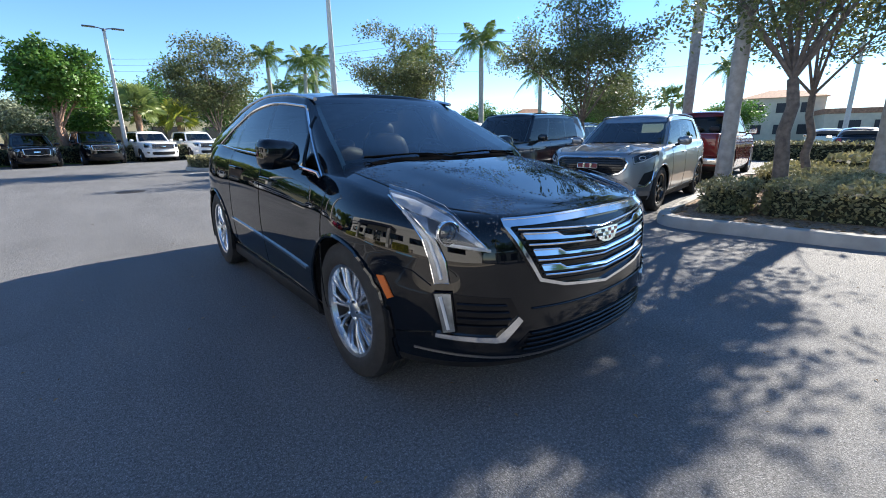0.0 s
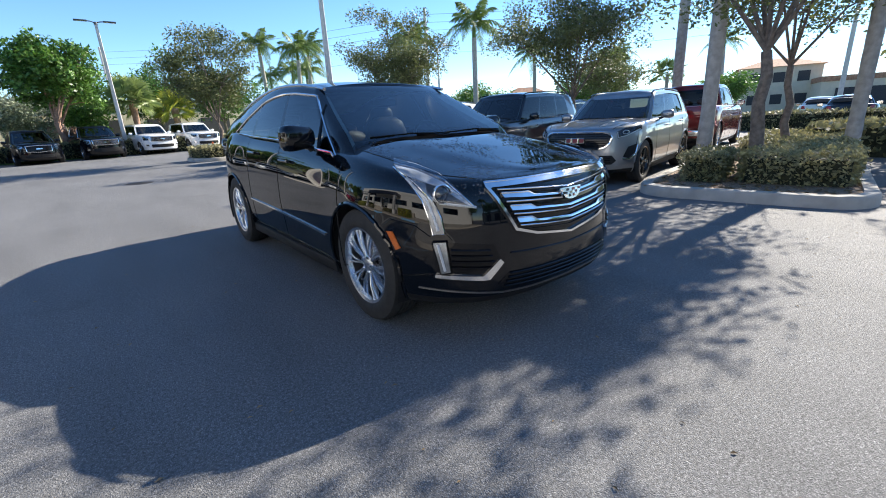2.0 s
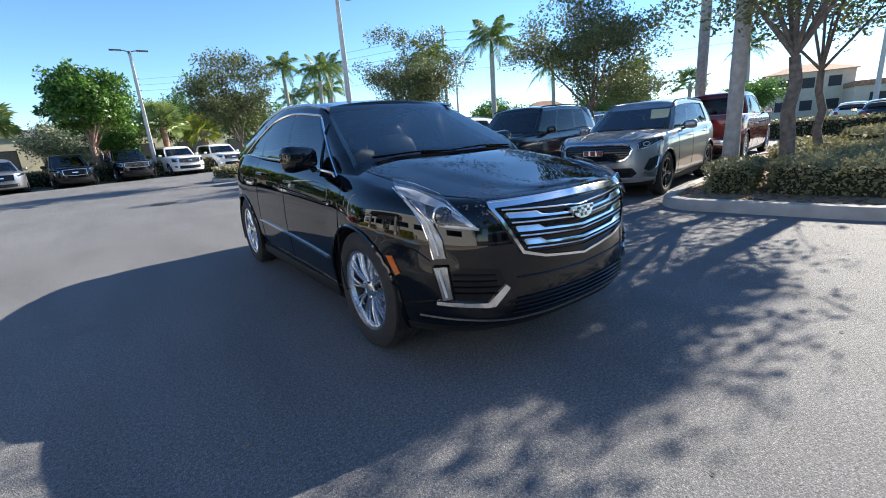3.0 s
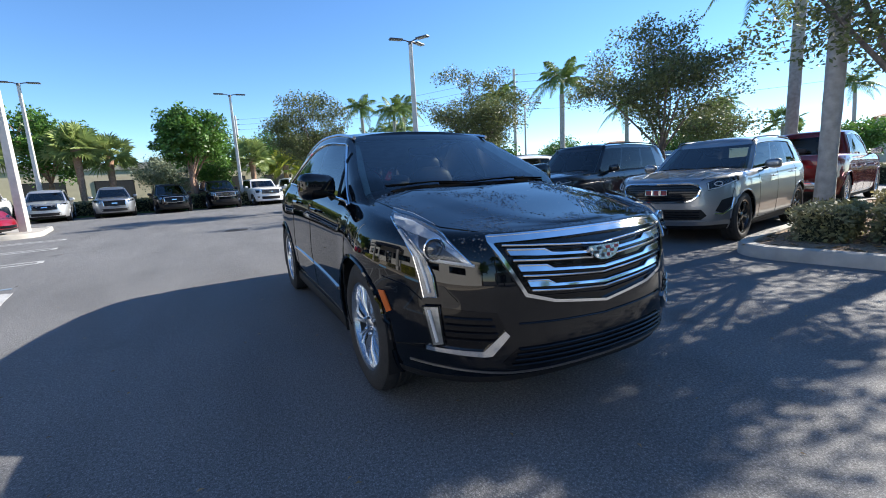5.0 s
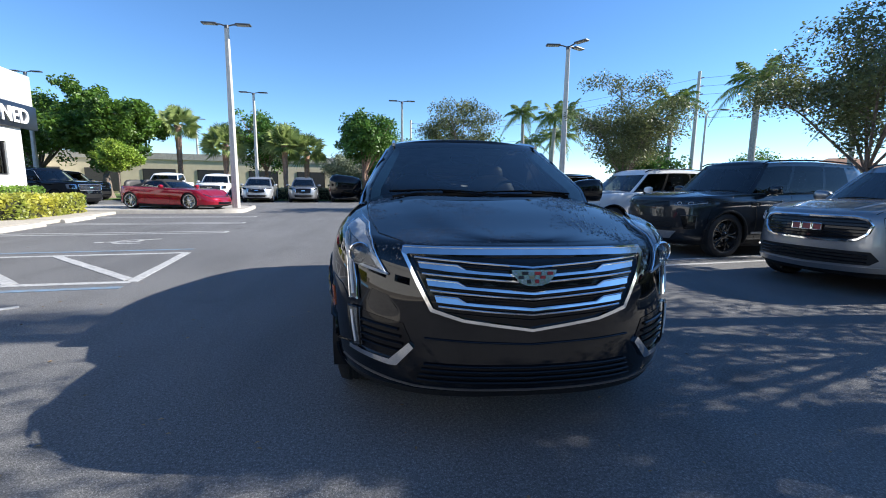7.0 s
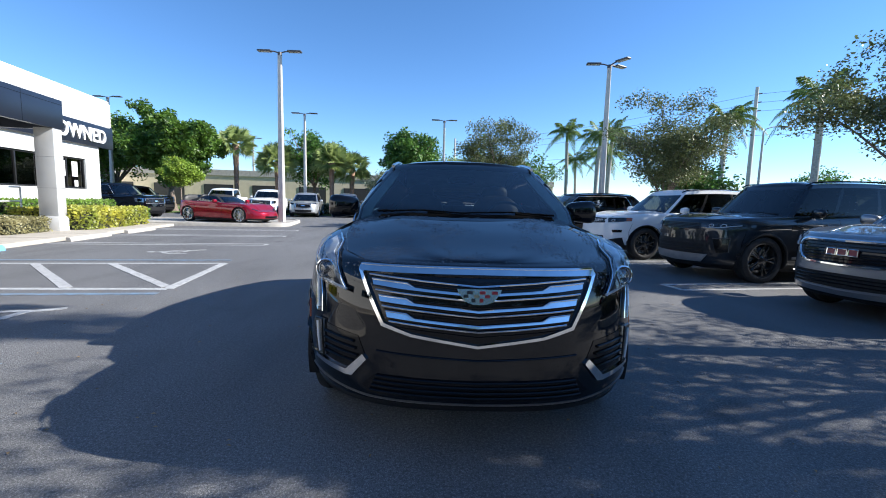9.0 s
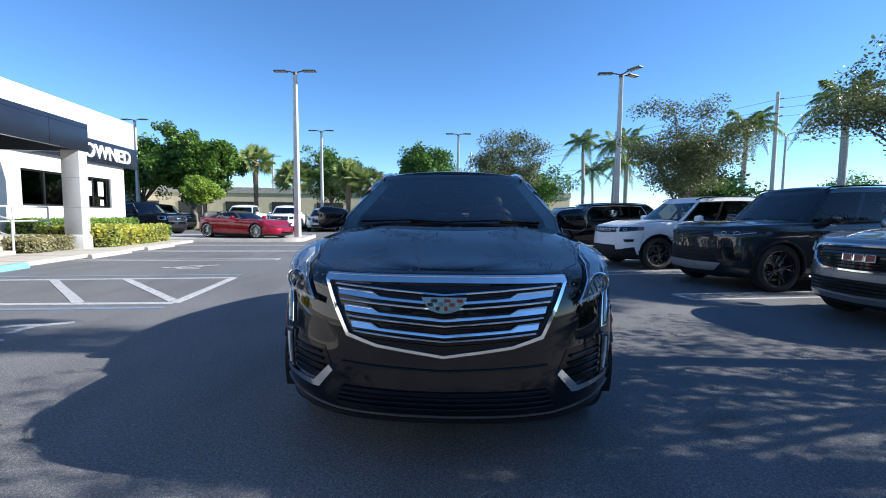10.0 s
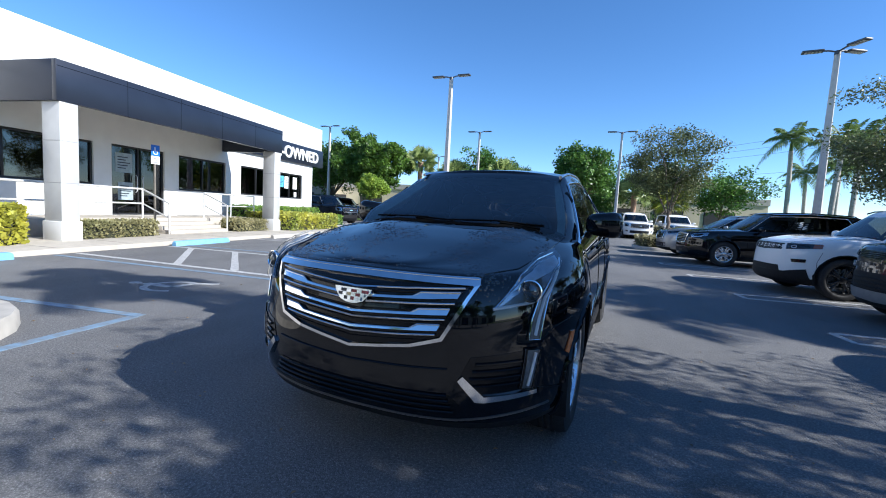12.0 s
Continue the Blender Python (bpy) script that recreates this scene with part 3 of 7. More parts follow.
    rear = superegg((0, yb + 2.45, zs + 0.72 - P.get("seat_drop", 0)), (wbt * 0.85, 0.1, 0.34), 4)
    for s in (1, 0, -1):
        superegg((s * 0.42, yb + 2.5, zc + 0.15 - P.get("seat_drop", 0)), (0.12, 0.05, 0.08), 3, bm=rear)
    part("rear_seat", rear, seat_mat, car_ob, "dark leather rear bench")
    ring = lathe([(-0.014, 0.175), (0.0, 0.19), (0.014, 0.175), (0.0, 0.16), (-0.014, 0.175)], 24, "y")
    box((-0.17, -0.01, -0.03), (0.17, 0.02, 0.03), 0.01, bm=ring)
    ring.transform(Matrix.Translation((0.38, yb + 0.78, zc - 0.03)) @ Matrix.Rotation(radians(-25), 4, "X"))
    part("steering_wheel", ring, interior_mat, car_ob)
    part("rear_view_mirror", superegg((0, yt + 0.02, P["z_roof"] - 0.18), (0.12, 0.02, 0.035), 4), gloss_black, car_ob)
    # door mirrors
    ym, zm = yb + P.get("mirror_y", 0.42), ztop(yb + 0.4) + P.get("mirror_z", 0.07)
    mirror_x = P.get("mirror_x", W + 0.07)
    for s in (1, -1):
        bm = superegg((0, 0, 0), P.get("mirror_size", (0.115, 0.075, 0.075)), P.get("mirror_box", 2.8))
        for v in bm.verts:
            if v.co.y > 0.03:
                v.co.y = 0.03 + (v.co.y - 0.03) * 0.3
            v.co.z *= 1 + 0.15 * v.co.x / 0.115
        bm.transform(Matrix.Translation((s * mirror_x, ym, zm)) @ Matrix.Rotation(radians(-8 * s), 4, "Z") @ Matrix.Diagonal((s, 1, 1, 1)))
        mir = part("door_mirror", bm, P.get("mirror_mat", paint_mat), car_ob)
        part("mirror_foot", tube([(s * (wbt + 0.02), ym + 0.02, zm - 0.09), (s * (mirror_x - 0.09), ym + 0.01, zm - 0.06), (s * (mirror_x - 0.04), ym, zm - 0.03)], (0.024, 0.022, 0.024), 8), black_trim, mir)
        part("mirror_glass", box((-0.095, -0.002, -0.055), (0.095, 0.002, 0.055), 0.0, m=Matrix.Translation((s * mirror_x, ym + 0.052, zm))), chrome, mir)
    # gaps and handles
    dz = lambda y: lower(y) + 0.1
    for s in (1, -1):
        way = (-s, 0, 0)
        gaps = bmesh.new()
        for y, zt in ((yb + 0.12, ztop(yb) - 0.03), (b0, ztop(b0) - 0.01), (min(c0 + 0.08, wb - ra + 0.1), ztop(c0) - 0.01)):
            low = dz(y) if abs(y - wb) > ra else rw + math.sqrt(max(0, (ra + 0.03) ** 2 - (y - wb) ** 2))
            ribbon(tree_body, [(s * W, y, zt), (s * W, y + (0.03 if y < 1 else 0), low)], way, 0.0035, 0.0, 5, bm=gaps)
        ribbon(tree_body, [(s * W, yb + 0.15, dz(1)), (s * W, wb - ra - 0.06, dz(1))], way, 0.0035, 0.0, 5, bm=gaps)
        part("panel_gap", gaps, gloss_black, car_ob, "dark shut lines of the doors")
        for y in (b0 - 0.2, c0 - 0.12):
            handle = ribbon(tree_body, [(s * W, y - 0.1, ztop(y) - 0.15), (s * W, y + 0.1, ztop(y) - 0.145)], way, 0.013, 0.022, 8)
            part("door_handle", handle, P.get("handle_mat", paint_mat), car_ob)
    if P["step"] > 0.05:
        yc, fo_ = P["y_cowl"], -fo * 0.8
        for s in (1, -1):
            seam = [(s * W * 0.62, fo_, 2.5), (s * W * 0.76, fo_ * 0.55, 2.5), (s * W * 0.8, 0, 2.5), (s * W * 0.8, yc - 0.06, 2.5)]
            part("bonnet_gap", ribbon(tree_body, seam, (0, 0, -1), 0.004, 0.0, 5), gloss_black, car_ob, "dark shut line of the bonnet")
            crease = [(s * W * 0.36, fo_ * 0.95, 2.5), (s * W * 0.5, 0, 2.5), (s * W * 0.56, yc - 0.1, 2.5)]
            part("bonnet_crease", ribbon(tree_body, crease, (0, 0, -1), 0.016, -0.009, 8), paint_mat, car_ob)
            joint = [(s * W, -fo * 0.42, ztop(-fo * 0.42) - 0.2), (s * W, -fo * 0.5, rw + 0.28), (s * W, -ra * 1.02, rw + 0.12)]
            part("bumper_gap", ribbon(tree_body, joint, (-s, 0.5, 0), 0.0035, 0.0, 5), gloss_black, car_ob, "dark joint of the bumper")
        for x0, x1 in ((-0.6, 0.0), (0.02, 0.62)):
            z0 = P["z_cowl"] + 0.045
            part("wiper", ribbon(tree_house, [(x0, -2, z0), ((x0 + x1) / 2, -2, z0 + 0.02), (x1, -2, z0)], (0, 1, 0), 0.009, 0.014, 5), black_trim, car_ob, "black wiper")
    # tail lamps
    for s in (1, -1):
        lamp = patch(tree_body, [(s * (W - 0.28), 4, ztop(wb + ro) - 0.2), (s * (W - 0.02), 4, ztop(wb + ro) - 0.22), (s * (W - 0.02), 4, ztop(wb + ro) - 0.04), (s * (W - 0.2), 4, ztop(wb + ro) - 0.05)], (-0.45 * s, -1, 0), 0.01, 0.02)
        part("tail_lamp", lamp, red_lens, car_ob)
    info = dict(ob=car_ob, body=tree_body, house=tree_house, pts=pts, ztop=ztop, P=P, lower=lower)
    if front:
        front(info)
    return info


FRONT = (0, 1, 0)


def both(points):
    """A front outline from its right half, (x, z) from the top centre to the bottom centre."""
    half = [(x, -2, z) for x, z in points]
    return half + [(-x, y, z) for x, y, z in half[::-1] if x > 1e-6]


def bead(info, name, points, radius, material, way=FRONT, closed=False, mirror=False, off=0.004, seg=6, label=""):
    pts = points + [points[0]] if closed else points
    return part(name, ribbon(info["body"], pts, way, radius, off, seg, mirror=mirror), material, info["ob"], label)


def slats(info, n, z0, z1, width, material, radius=0.006, name="grille_bar", way=FRONT, sag=0.0):
    for k in range(n):
        z = z0 + (z1 - z0) * (k + 0.5) / n
        w = width(z) if callable(width) else width
        bead(info, name, [(-w, -2, z), (0, -2, z - sag), (w, -2, z)], radius, material, way, off=0.006)

# ---- ground and lot ----


def asphalt_mat():
    m = mat("asphalt", (0.195, 0.194, 0.194), 0.74, vary=0.35, scale=70, big=0.3, big_scale=0.3, bump=0.9, bump_scale=160, spec=0.35)
    nt, p = m.node_tree, m.node_tree.nodes["Principled BSDF"]
    src = p.inputs["Base Color"].links[0].from_socket
    geo = nt.nodes.new("ShaderNodeNewGeometry")
    vor = nt.nodes.new("ShaderNodeTexVoronoi")
    vor.inputs["Scale"].default_value = 130
    nt.links.new(geo.outputs["Position"], vor.inputs["Vector"])
    rng = nt.nodes.new("ShaderNodeMapRange")
    rng.inputs[1].default_value, rng.inputs[2].default_value, rng.inputs[3].default_value, rng.inputs[4].default_value = 0.0, 0.5, 1.65, 0.72
    nt.links.new(vor.outputs["Distance"], rng.inputs[0])
    mul = nt.nodes.new("ShaderNodeMix")
    mul.data_type, mul.blend_type = "RGBA", "MULTIPLY"
    mul.inputs[0].default_value = 1
    nt.links.new(src, mul.inputs[6])
    nt.links.new(rng.outputs[0], mul.inputs[7])
    # worn streaks, oil stains and fine cracks
    last = mul.outputs[2]
    for scale, lo, hi, dark, stretch in ((1.6, 0.45, 0.7, 0.82, (1, 0.25, 1)), (0.9, 0.66, 0.74, 0.62, (1, 1, 1))):
        st, nz, rg = nt.nodes.new("ShaderNodeVectorMath"), nt.nodes.new("ShaderNodeTexNoise"), nt.nodes.new("ShaderNodeMapRange")
        st.operation = "MULTIPLY"
        st.inputs[1].default_value = stretch
        nz.inputs["Scale"].default_value, nz.inputs["Detail"].default_value = scale, 5
        rg.inputs[1].default_value, rg.inputs[2].default_value, rg.inputs[3].default_value, rg.inputs[4].default_value = lo, hi, 1.0, dark
        nt.links.new(geo.outputs["Position"], st.inputs[0])
        nt.links.new(st.outputs[0], nz.inputs["Vector"])
        nt.links.new(nz.outputs[0], rg.inputs[0])
        more = nt.nodes.new("ShaderNodeMix")
        more.data_type, more.blend_type = "RGBA", "MULTIPLY"
        more.inputs[0].default_value = 1
        nt.links.new(last, more.inputs[6])
        nt.links.new(rg.outputs[0], more.inputs[7])
        last = more.outputs[2]
    nt.links.new(last, p.inputs["Base Color"])
    return m


asphalt = asphalt_mat()
concrete = mat("concrete", (0.4, 0.375, 0.335), 0.85, vary=0.14, scale=5, big=0.2, big_scale=0.8, bump=0.3, bump_scale=120)
walk_mat = mat("sidewalk_concrete", (0.42, 0.38, 0.32), 0.85, vary=0.1, scale=6, big=0.15, big_scale=0.7, bump=0.25, bump_scale=140)
white_line = mat("white_road_paint", (0.52, 0.52, 0.51), 0.75, second=(0.3, 0.3, 0.3), scale=18, bump=0.3, bump_scale=150, big=0.2, big_scale=3)
blue_line = mat("blue_road_paint", (0.17, 0.28, 0.4), 0.7, second=(0.16, 0.18, 0.2), scale=9, bump=0.2, bump_scale=150)
blue_paint = mat("blue_kerb_paint", (0.18, 0.42, 0.66), 0.6, vary=0.12, scale=12)
mulch_mat = mat("mulch", (0.26, 0.18, 0.12), 0.95, vary=0.5, scale=45, bump=1.0, bump_scale=70)
grass_mat = mat("grass", (0.1, 0.16, 0.035), 0.9, vary=0.35, scale=9, big=0.25, big_scale=0.4, bump=0.8, bump_scale=50)
leaf_litter = mat("dry_leaf", (0.24, 0.16, 0.08), 0.8, island=0.5)
iron = mat("cast_iron", (0.05, 0.045, 0.042), 0.7, 0.6, vary=0.3, bump=0.4)

bm = bmesh.new()
bmesh.ops.create_grid(bm, x_segments=40, y_segments=40, size=400)
tagged(part("ground", bm, asphalt, smooth=0), "grey worn asphalt of the car park", "ground", kind="structure")


def slab(name, outline, z0, z1, material, label, category="road marking", bevel=0.0, kind="structure", group=""):
    return tagged(part(name, prism(outline, z0, z1, bevel), material, smooth=30), label, category, group, kind)


def place_slab(name, m, outline, z0, z1, material, label, category="road marking", bevel=0.0, kind="structure", group=""):
    ob = slab(name, outline, z0, z1, material, label, category, bevel, kind, group)
    ob.matrix_world = m
    return ob


def stripe(p, q, width=0.09, material=None, label="white painted parking line on the asphalt", lift=0.0):
    """A painted line on the asphalt, with slightly ragged edges."""
    p, q = Vector((*p, 0)), Vector((*q, 0))
    d = (q - p).normalized()
    n = Vector((-d.y, d.x, 0)) * width / 2
    k = max(2, int((q - p).length / 0.25))
    rnd = random.Random(int(p.x * 100) + int(q.y * 10))
    left = [p.lerp(q, i / k) + n * rnd.uniform(0.9, 1.06) for i in range(k + 1)]
    right = [p.lerp(q, i / k) - n * rnd.uniform(0.9, 1.06) for i in range(k + 1)]
    return place_slab("parking_line", lot(0, 0), [(v.x, v.y) for v in right + left[::-1]], 0.001, 0.005 + lift, material or white_line, label, "road marking", group="parking lines")


# stalls along the right-hand row, doubled white lines with closed ends
for b in (3.15, 5.88, 8.6, 11.35, 14.1, 16.8):
    for d in (-0.22, 0.22):
        stripe((4.1, b + d), (9.4, b + d))
    stripe((4.1, b - 0.22), (4.1, b + 0.22), lift=0.001)
# stalls before the building
for b in (-0.5, 2.5, 5.9, 9.2, 11.9, 14.6):
    if b in (9.2, 11.9, 14.6):
        for d in (-0.18, 0.18):
            stripe((-3.2, b + d), (-8.1, b + d))
        stripe((-3.2, b - 0.18), (-3.2, b + 0.18), lift=0.001)
stripe((-3.2, 5.76), (-8.1, 5.76), 0.12)
stripe((-3.2, 3.4), (-8.1, 3.7), 0.12)
stripe((-3.2, 5.76), (-3.2, 3.4), 0.13, lift=0.001)
for a in (-5.02, -6.2, -7.4):
    stripe((a, 5.7), (a + 1.75, 3.55), 0.13, lift=0.002)
for p, q in (((-3.2, 3.12), (-8.1, 3.3)), ((-3.2, 6.2), (-8.1, 6.2)), ((-3.2, 0.72), (-8.1, 0.62)), ((-3.23, 0.66), (-3.23, -0.5))):
    stripe(p, q, 0.11, blue_line, "worn blue painted line of the accessible stall")


def wheelchair_mark(m):
    """The painted wheelchair symbol."""
    ob = thing("wheelchair_symbol", m, "white painted wheelchair symbol on the asphalt", "road marking", "wheelchair symbols", "structure")
    ring = bmesh.new()
    pts = []
    n = 22
    for k in range(n + 1):
        a = radians(-30 + 250 * k / n)
        pts.append((math.cos(a), math.sin(a)))
    outer, inner = [(0.36 * x, 0.36 * y) for x, y in pts], [(0.27 * x, 0.27 * y) for x, y in pts]
    vo, vi = [ring.verts.new((x, y, 0.006)) for x, y in outer], [ring.verts.new((x, y, 0.006)) for x, y in inner]
    for k in range(n):
        ring.faces.new((vo[k], vo[k + 1], vi[k + 1], vi[k]))
    part("wheel", ring, white_line, ob, smooth=0)
    body = prism([(-0.08, 0.0), (0.02, 0.0), (0.06, 0.42), (-0.06, 0.46)], 0.002, 0.007)
    prism([(0.0, 0.0), (0.3, -0.04), (0.46, -0.36), (0.38, -0.4), (0.25, -0.12), (0.0, -0.09)], 0.002, 0.0072, bm=body)
    prism([(0.07 * math.cos(w) - 0.02, 0.58 + 0.085 * math.sin(w)) for w in [2 * math.pi * k / 14 for k in range(14)]], 0.002, 0.0074, bm=body)
    part("figure", body, white_line, ob, smooth=0)


wheelchair_mark(lot(-4.15, 2.0, 0, 90))
wheelchair_mark(lot(-4.6, 7.5, 0, 90))


def rounded(a0, b0, a1, b1, r, n=6):
    """A rectangle's outline with rounded corners."""
    out = []
    for ca, cb, w0 in ((a1 - r, b1 - r, 0), (a0 + r, b1 - r, 90), (a0 + r, b0 + r, 180), (a1 - r, b0 + r, 270)):
        out += [(ca + r * math.cos(radians(w0 + 90 * k / n)), cb + r * math.sin(radians(w0 + 90 * k / n))) for k in range(n + 1)]
    return out


def inset(outline, d):
    """The outline moved inwards by d (outline runs anticlockwise)."""
    n, out = len(outline), []
    for i in range(n):
        p0, p1, p2 = (Vector((*outline[(i + k) % n], 0)) for k in (-1, 0, 1))
        u, v = (p1 - p0).normalized(), (p2 - p1).normalized()
        t = (u + v).normalized()
        nrm = Vector((-t.y, t.x, 0))
        q = p1 + nrm * d
        out.append((q.x, q.y))
    return out


def kerb_island(outline, label, fill=None, fill_label="", kerb_w=0.16, height=0.15, fill_name="mulch_bed", paint_kerb=None):
    """A raised kerb round a bed."""
    inner = inset(outline, kerb_w)
    soft, low = inset(outline, 0.02), inset(outline, -0.01)
    bm = bmesh.new()
    rows = [[bm.verts.new((x, y, z)) for x, y in line] for line, z in ((low, -0.05), (outline, height - 0.03), (soft, height), (inner, height), (inner, -0.05))]
    n = len(outline)
    for r0, r1 in zip(rows, rows[1:]):
        for k in range(n):
            bm.faces.new((r0[k], r0[(k + 1) % n], r1[(k + 1) % n], r1[k]))
    ob = tagged(part("kerb", bm, paint_kerb or concrete, smooth=50), label, "kerb", kind="structure")
    ob.matrix_world = lot(0, 0)
    if fill:
        own = bmesh.new()
        bmesh.ops.create_grid(own, x_segments=1, y_segments=1, size=0)
        own.clear()
        own.faces.new([own.verts.new((x, y, height - 0.03)) for x, y in inset(outline, kerb_w - 0.01)])
        ob2 = tagged(part(fill_name, own, fill, smooth=0), fill_label, "planting bed" if fill is not concrete else "pavement", kind="structure")
        ob2.matrix_world = lot(0, 0)


kerb_island(rounded(4.28, -2.62, 12.8, 0.14, 0.55), "pale concrete kerb round the planted island", mulch_mat, "brown wood-chip mulch in the island")
kerb_island(rounded(4.6, 17.2, 9.8, 19.6, 0.8), "pale concrete kerb round the far tree island", mulch_mat, "brown mulch round the far tree")
kerb_island(rounded(-8.6, -2.4, -3.3, 0.25, 1.1), "pale concrete kerb of a rounded island end", concrete, "bare pale concrete island", fill_name="concrete_island")
kerb_island(rounded(-13.5, 16.6, -3.9, 21.2, 0.8), "pale kerb of the raised display pad", concrete, "pale concrete display pad under the sports car", fill_name="display_pad")
kerb_island(rounded(9.5, 3.0, 10.6, 16.9, 0.4), "low kerb between the stall rows", mulch_mat, "mulch strip between the stall rows")

# sidewalk before the building
place_slab("pavement", lot(0, 0), [(-12.2, -14), (-8.25, -14), (-8.25, 16.4), (-12.2, 16.4)], -0.05, 0.1, walk_mat, "pale beige concrete sidewalk along the building", "pavement", 0.02)
joints = bmesh.new()
for k in range(20):
    box((-12.1, -13 + 1.5 * k, 0.098), (-8.3, -12.988 + 1.5 * k, 0.1025), bm=joints)
pv = tagged(part("pavement_joints", joints, mat("joint_dark", (0.2, 0.18, 0.16), 0.9), smooth=0), "tooled joints of the sidewalk", "pavement", kind="structure")
pv.matrix_world = lot(0, 0)


def wheel_stop(m, material, label):
    bm = bmesh.new()
    prof = [(-0.08, 0), (0.08, 0), (0.065, 0.1), (0.045, 0.12), (-0.045, 0.12), (-0.065, 0.1)]
    ends = [[bm.verts.new((x, y, z)) for x, z in prof] for y in (-0.9, -0.86, 0.86, 0.9)]
    for v in ends[0] + ends[3]:
        v.co.x *= 0.8
        v.co.z *= 0.8
    for r0, r1 in zip(ends, ends[1:]):
        for k in range(6):
            bm.faces.new((r0[k], r0[(k + 1) % 6], r1[(k + 1) % 6], r1[k]))
    bm.faces.new(ends[0])
    bm.faces.new(ends[3][::-1])
    ob = tagged(part("wheel_stop", bm, material, smooth=40), label, "wheel stop", "wheel stops")
    ob.matrix_world = m


wheel_stop(lot(-8.05, 6.75, 0.0, 0), blue_paint, "blue painted concrete wheel stop by the sidewalk")
wheel_stop(lot(-8.05, 1.7, 0.0, 0), blue_paint, "blue painted concrete wheel stop by the sidewalk")
for b in (10.5, 13.2):
    wheel_stop(lot(-8.0, b), concrete, "bare concrete wheel stop by the sidewalk")
# drain cover in the aisle
ob = tagged(part("manhole_cover", lathe([(0.0, 0.33), (0.006, 0.32), (0.006, 0.27), (0.003, 0.26), (0.006, 0.25), (0.006, 0.001)], 28, "z"), iron), "round dark iron manhole cover in the asphalt", "manhole")
ob.matrix_world = pose(-1.2, 11.6, 0.001)

# ---- the building ----
white_wall = mat("white_stucco", (0.68, 0.675, 0.655), 0.85, vary=0.03, scale=3, big=0.05, big_scale=0.5, bump=0.25, bump_scale=60)
panel_dark = mat("charcoal_panel", (0.02, 0.026, 0.042), 0.3, 0.3, vary=0.08, scale=2, big=0.1)
panel_light = mat("silver_panel", (0.5, 0.5, 0.49), 0.45, 0.2, vary=0.05, scale=3)
soffit_mat = mat("soffit", (0.42, 0.4, 0.37), 0.8, vary=0.04)
frame_black = mat("black_window_frame", (0.014, 0.014, 0.015), 0.4, vary=0.2)
shop_glass = glass_mat("shop_glass", (0.3, 0.33, 0.33), ior=1.9)
sign_white = mat("sign_white", (0.85, 0.85, 0.84), 0.4)
room_mat = mat("room_wall", (0.35, 0.33, 0.3), 0.8, vary=0.06)
metal_rail = mat("galvanised_rail", (0.62, 0.62, 0.61), 0.5, 0.3, vary=0.12, scale=15)

BW, B0, B1, ZP = -12.2, -14.0, 18.72, 5.38
build = thing("dealership", lot(0, 0.3), "white single-storey showroom with charcoal canopy and sign band", "building")
OPEN = [(-9.0, -5.0, 1.42, 2.66), (-3.0, 1.5, 1.42, 2.66), (2.6, 6.85, 1.42, 2.66), (7.38, 9.22, 0.53, 2.68), (9.81, 12.12, 1.42, 2.66), (13.0, 15.15, 1.42, 2.66), (15.55, 17.75, 1.4, 2.66)]
bm = bmesh.new()
edges = sorted({B0, B1, *[v for o in OPEN for v in o[:2]]})
for b0, b1 in zip(edges, edges[1:]):
    hole = next((o for o in OPEN if o[0] <= b0 and b1 <= o[1]), None)
    spans = [(-0.1, ZP - 1.2)] if not hole else [(-0.1, hole[2]), (hole[3], ZP - 1.2)]
    for z0, z1 in spans:
        box((BW - 0.25, b0, z0), (BW, b1, z1), bm=bm)
bmesh.ops.remove_doubles(bm, verts=bm.verts, dist=0.0005)
part("front_wall", bm, white_wall, build, smooth=0)
part("parapet", box((BW - 0.3, B0, ZP - 1.2), (BW + 0.06, 19.55, ZP), 0.012), white_wall, build)
joint_grey = mat("joint_grey", (0.5, 0.5, 0.48), 0.8)
for k in range(9):
    b = B0 + 1.55 + 4.0 * k
    part("panel_joint", box((BW + 0.058, b, ZP - 1.2), (BW + 0.0625, b + 0.012, ZP)), joint_grey, build, smooth=0)
part("end_wall", box((-34, B1 - 0.25, -0.1), (BW - 0.25, B1, ZP - 1.2)), white_wall, build, smooth=0)
part("end_parapet", box((-34, 19.25, ZP - 1.2), (BW - 0.3, 19.55, ZP - 0.004)), white_wall, build, smooth=0)
part("roof", box((-34, B0, 4.0), (BW - 0.3, 19.25, 4.2)), concrete, build, smooth=0)
part("back_wall", box((-34.3, B0, -0.1), (-34, 19.55, ZP - 0.01)), white_wall, build, smooth=0)
part("side_wall", box((-34, B0 - 0.25, -0.1), (BW, B0, ZP - 0.02)), white_wall, build, smooth=0)
part("room_floor", box((-20, B0, 0.4), (BW - 0.25, B1 - 0.25, 0.52)), concrete, build, smooth=0)
part("room_back", box((-20.2, B0, 0.4), (-20, B1 - 0.25, 4.0)), room_mat, build, smooth=0)
part("sign_band", box((BW + 0.0, 12.3, 3.24), (BW + 0.14, 19.6, 4.18), 0.01), panel_dark, build, "charcoal sign band")


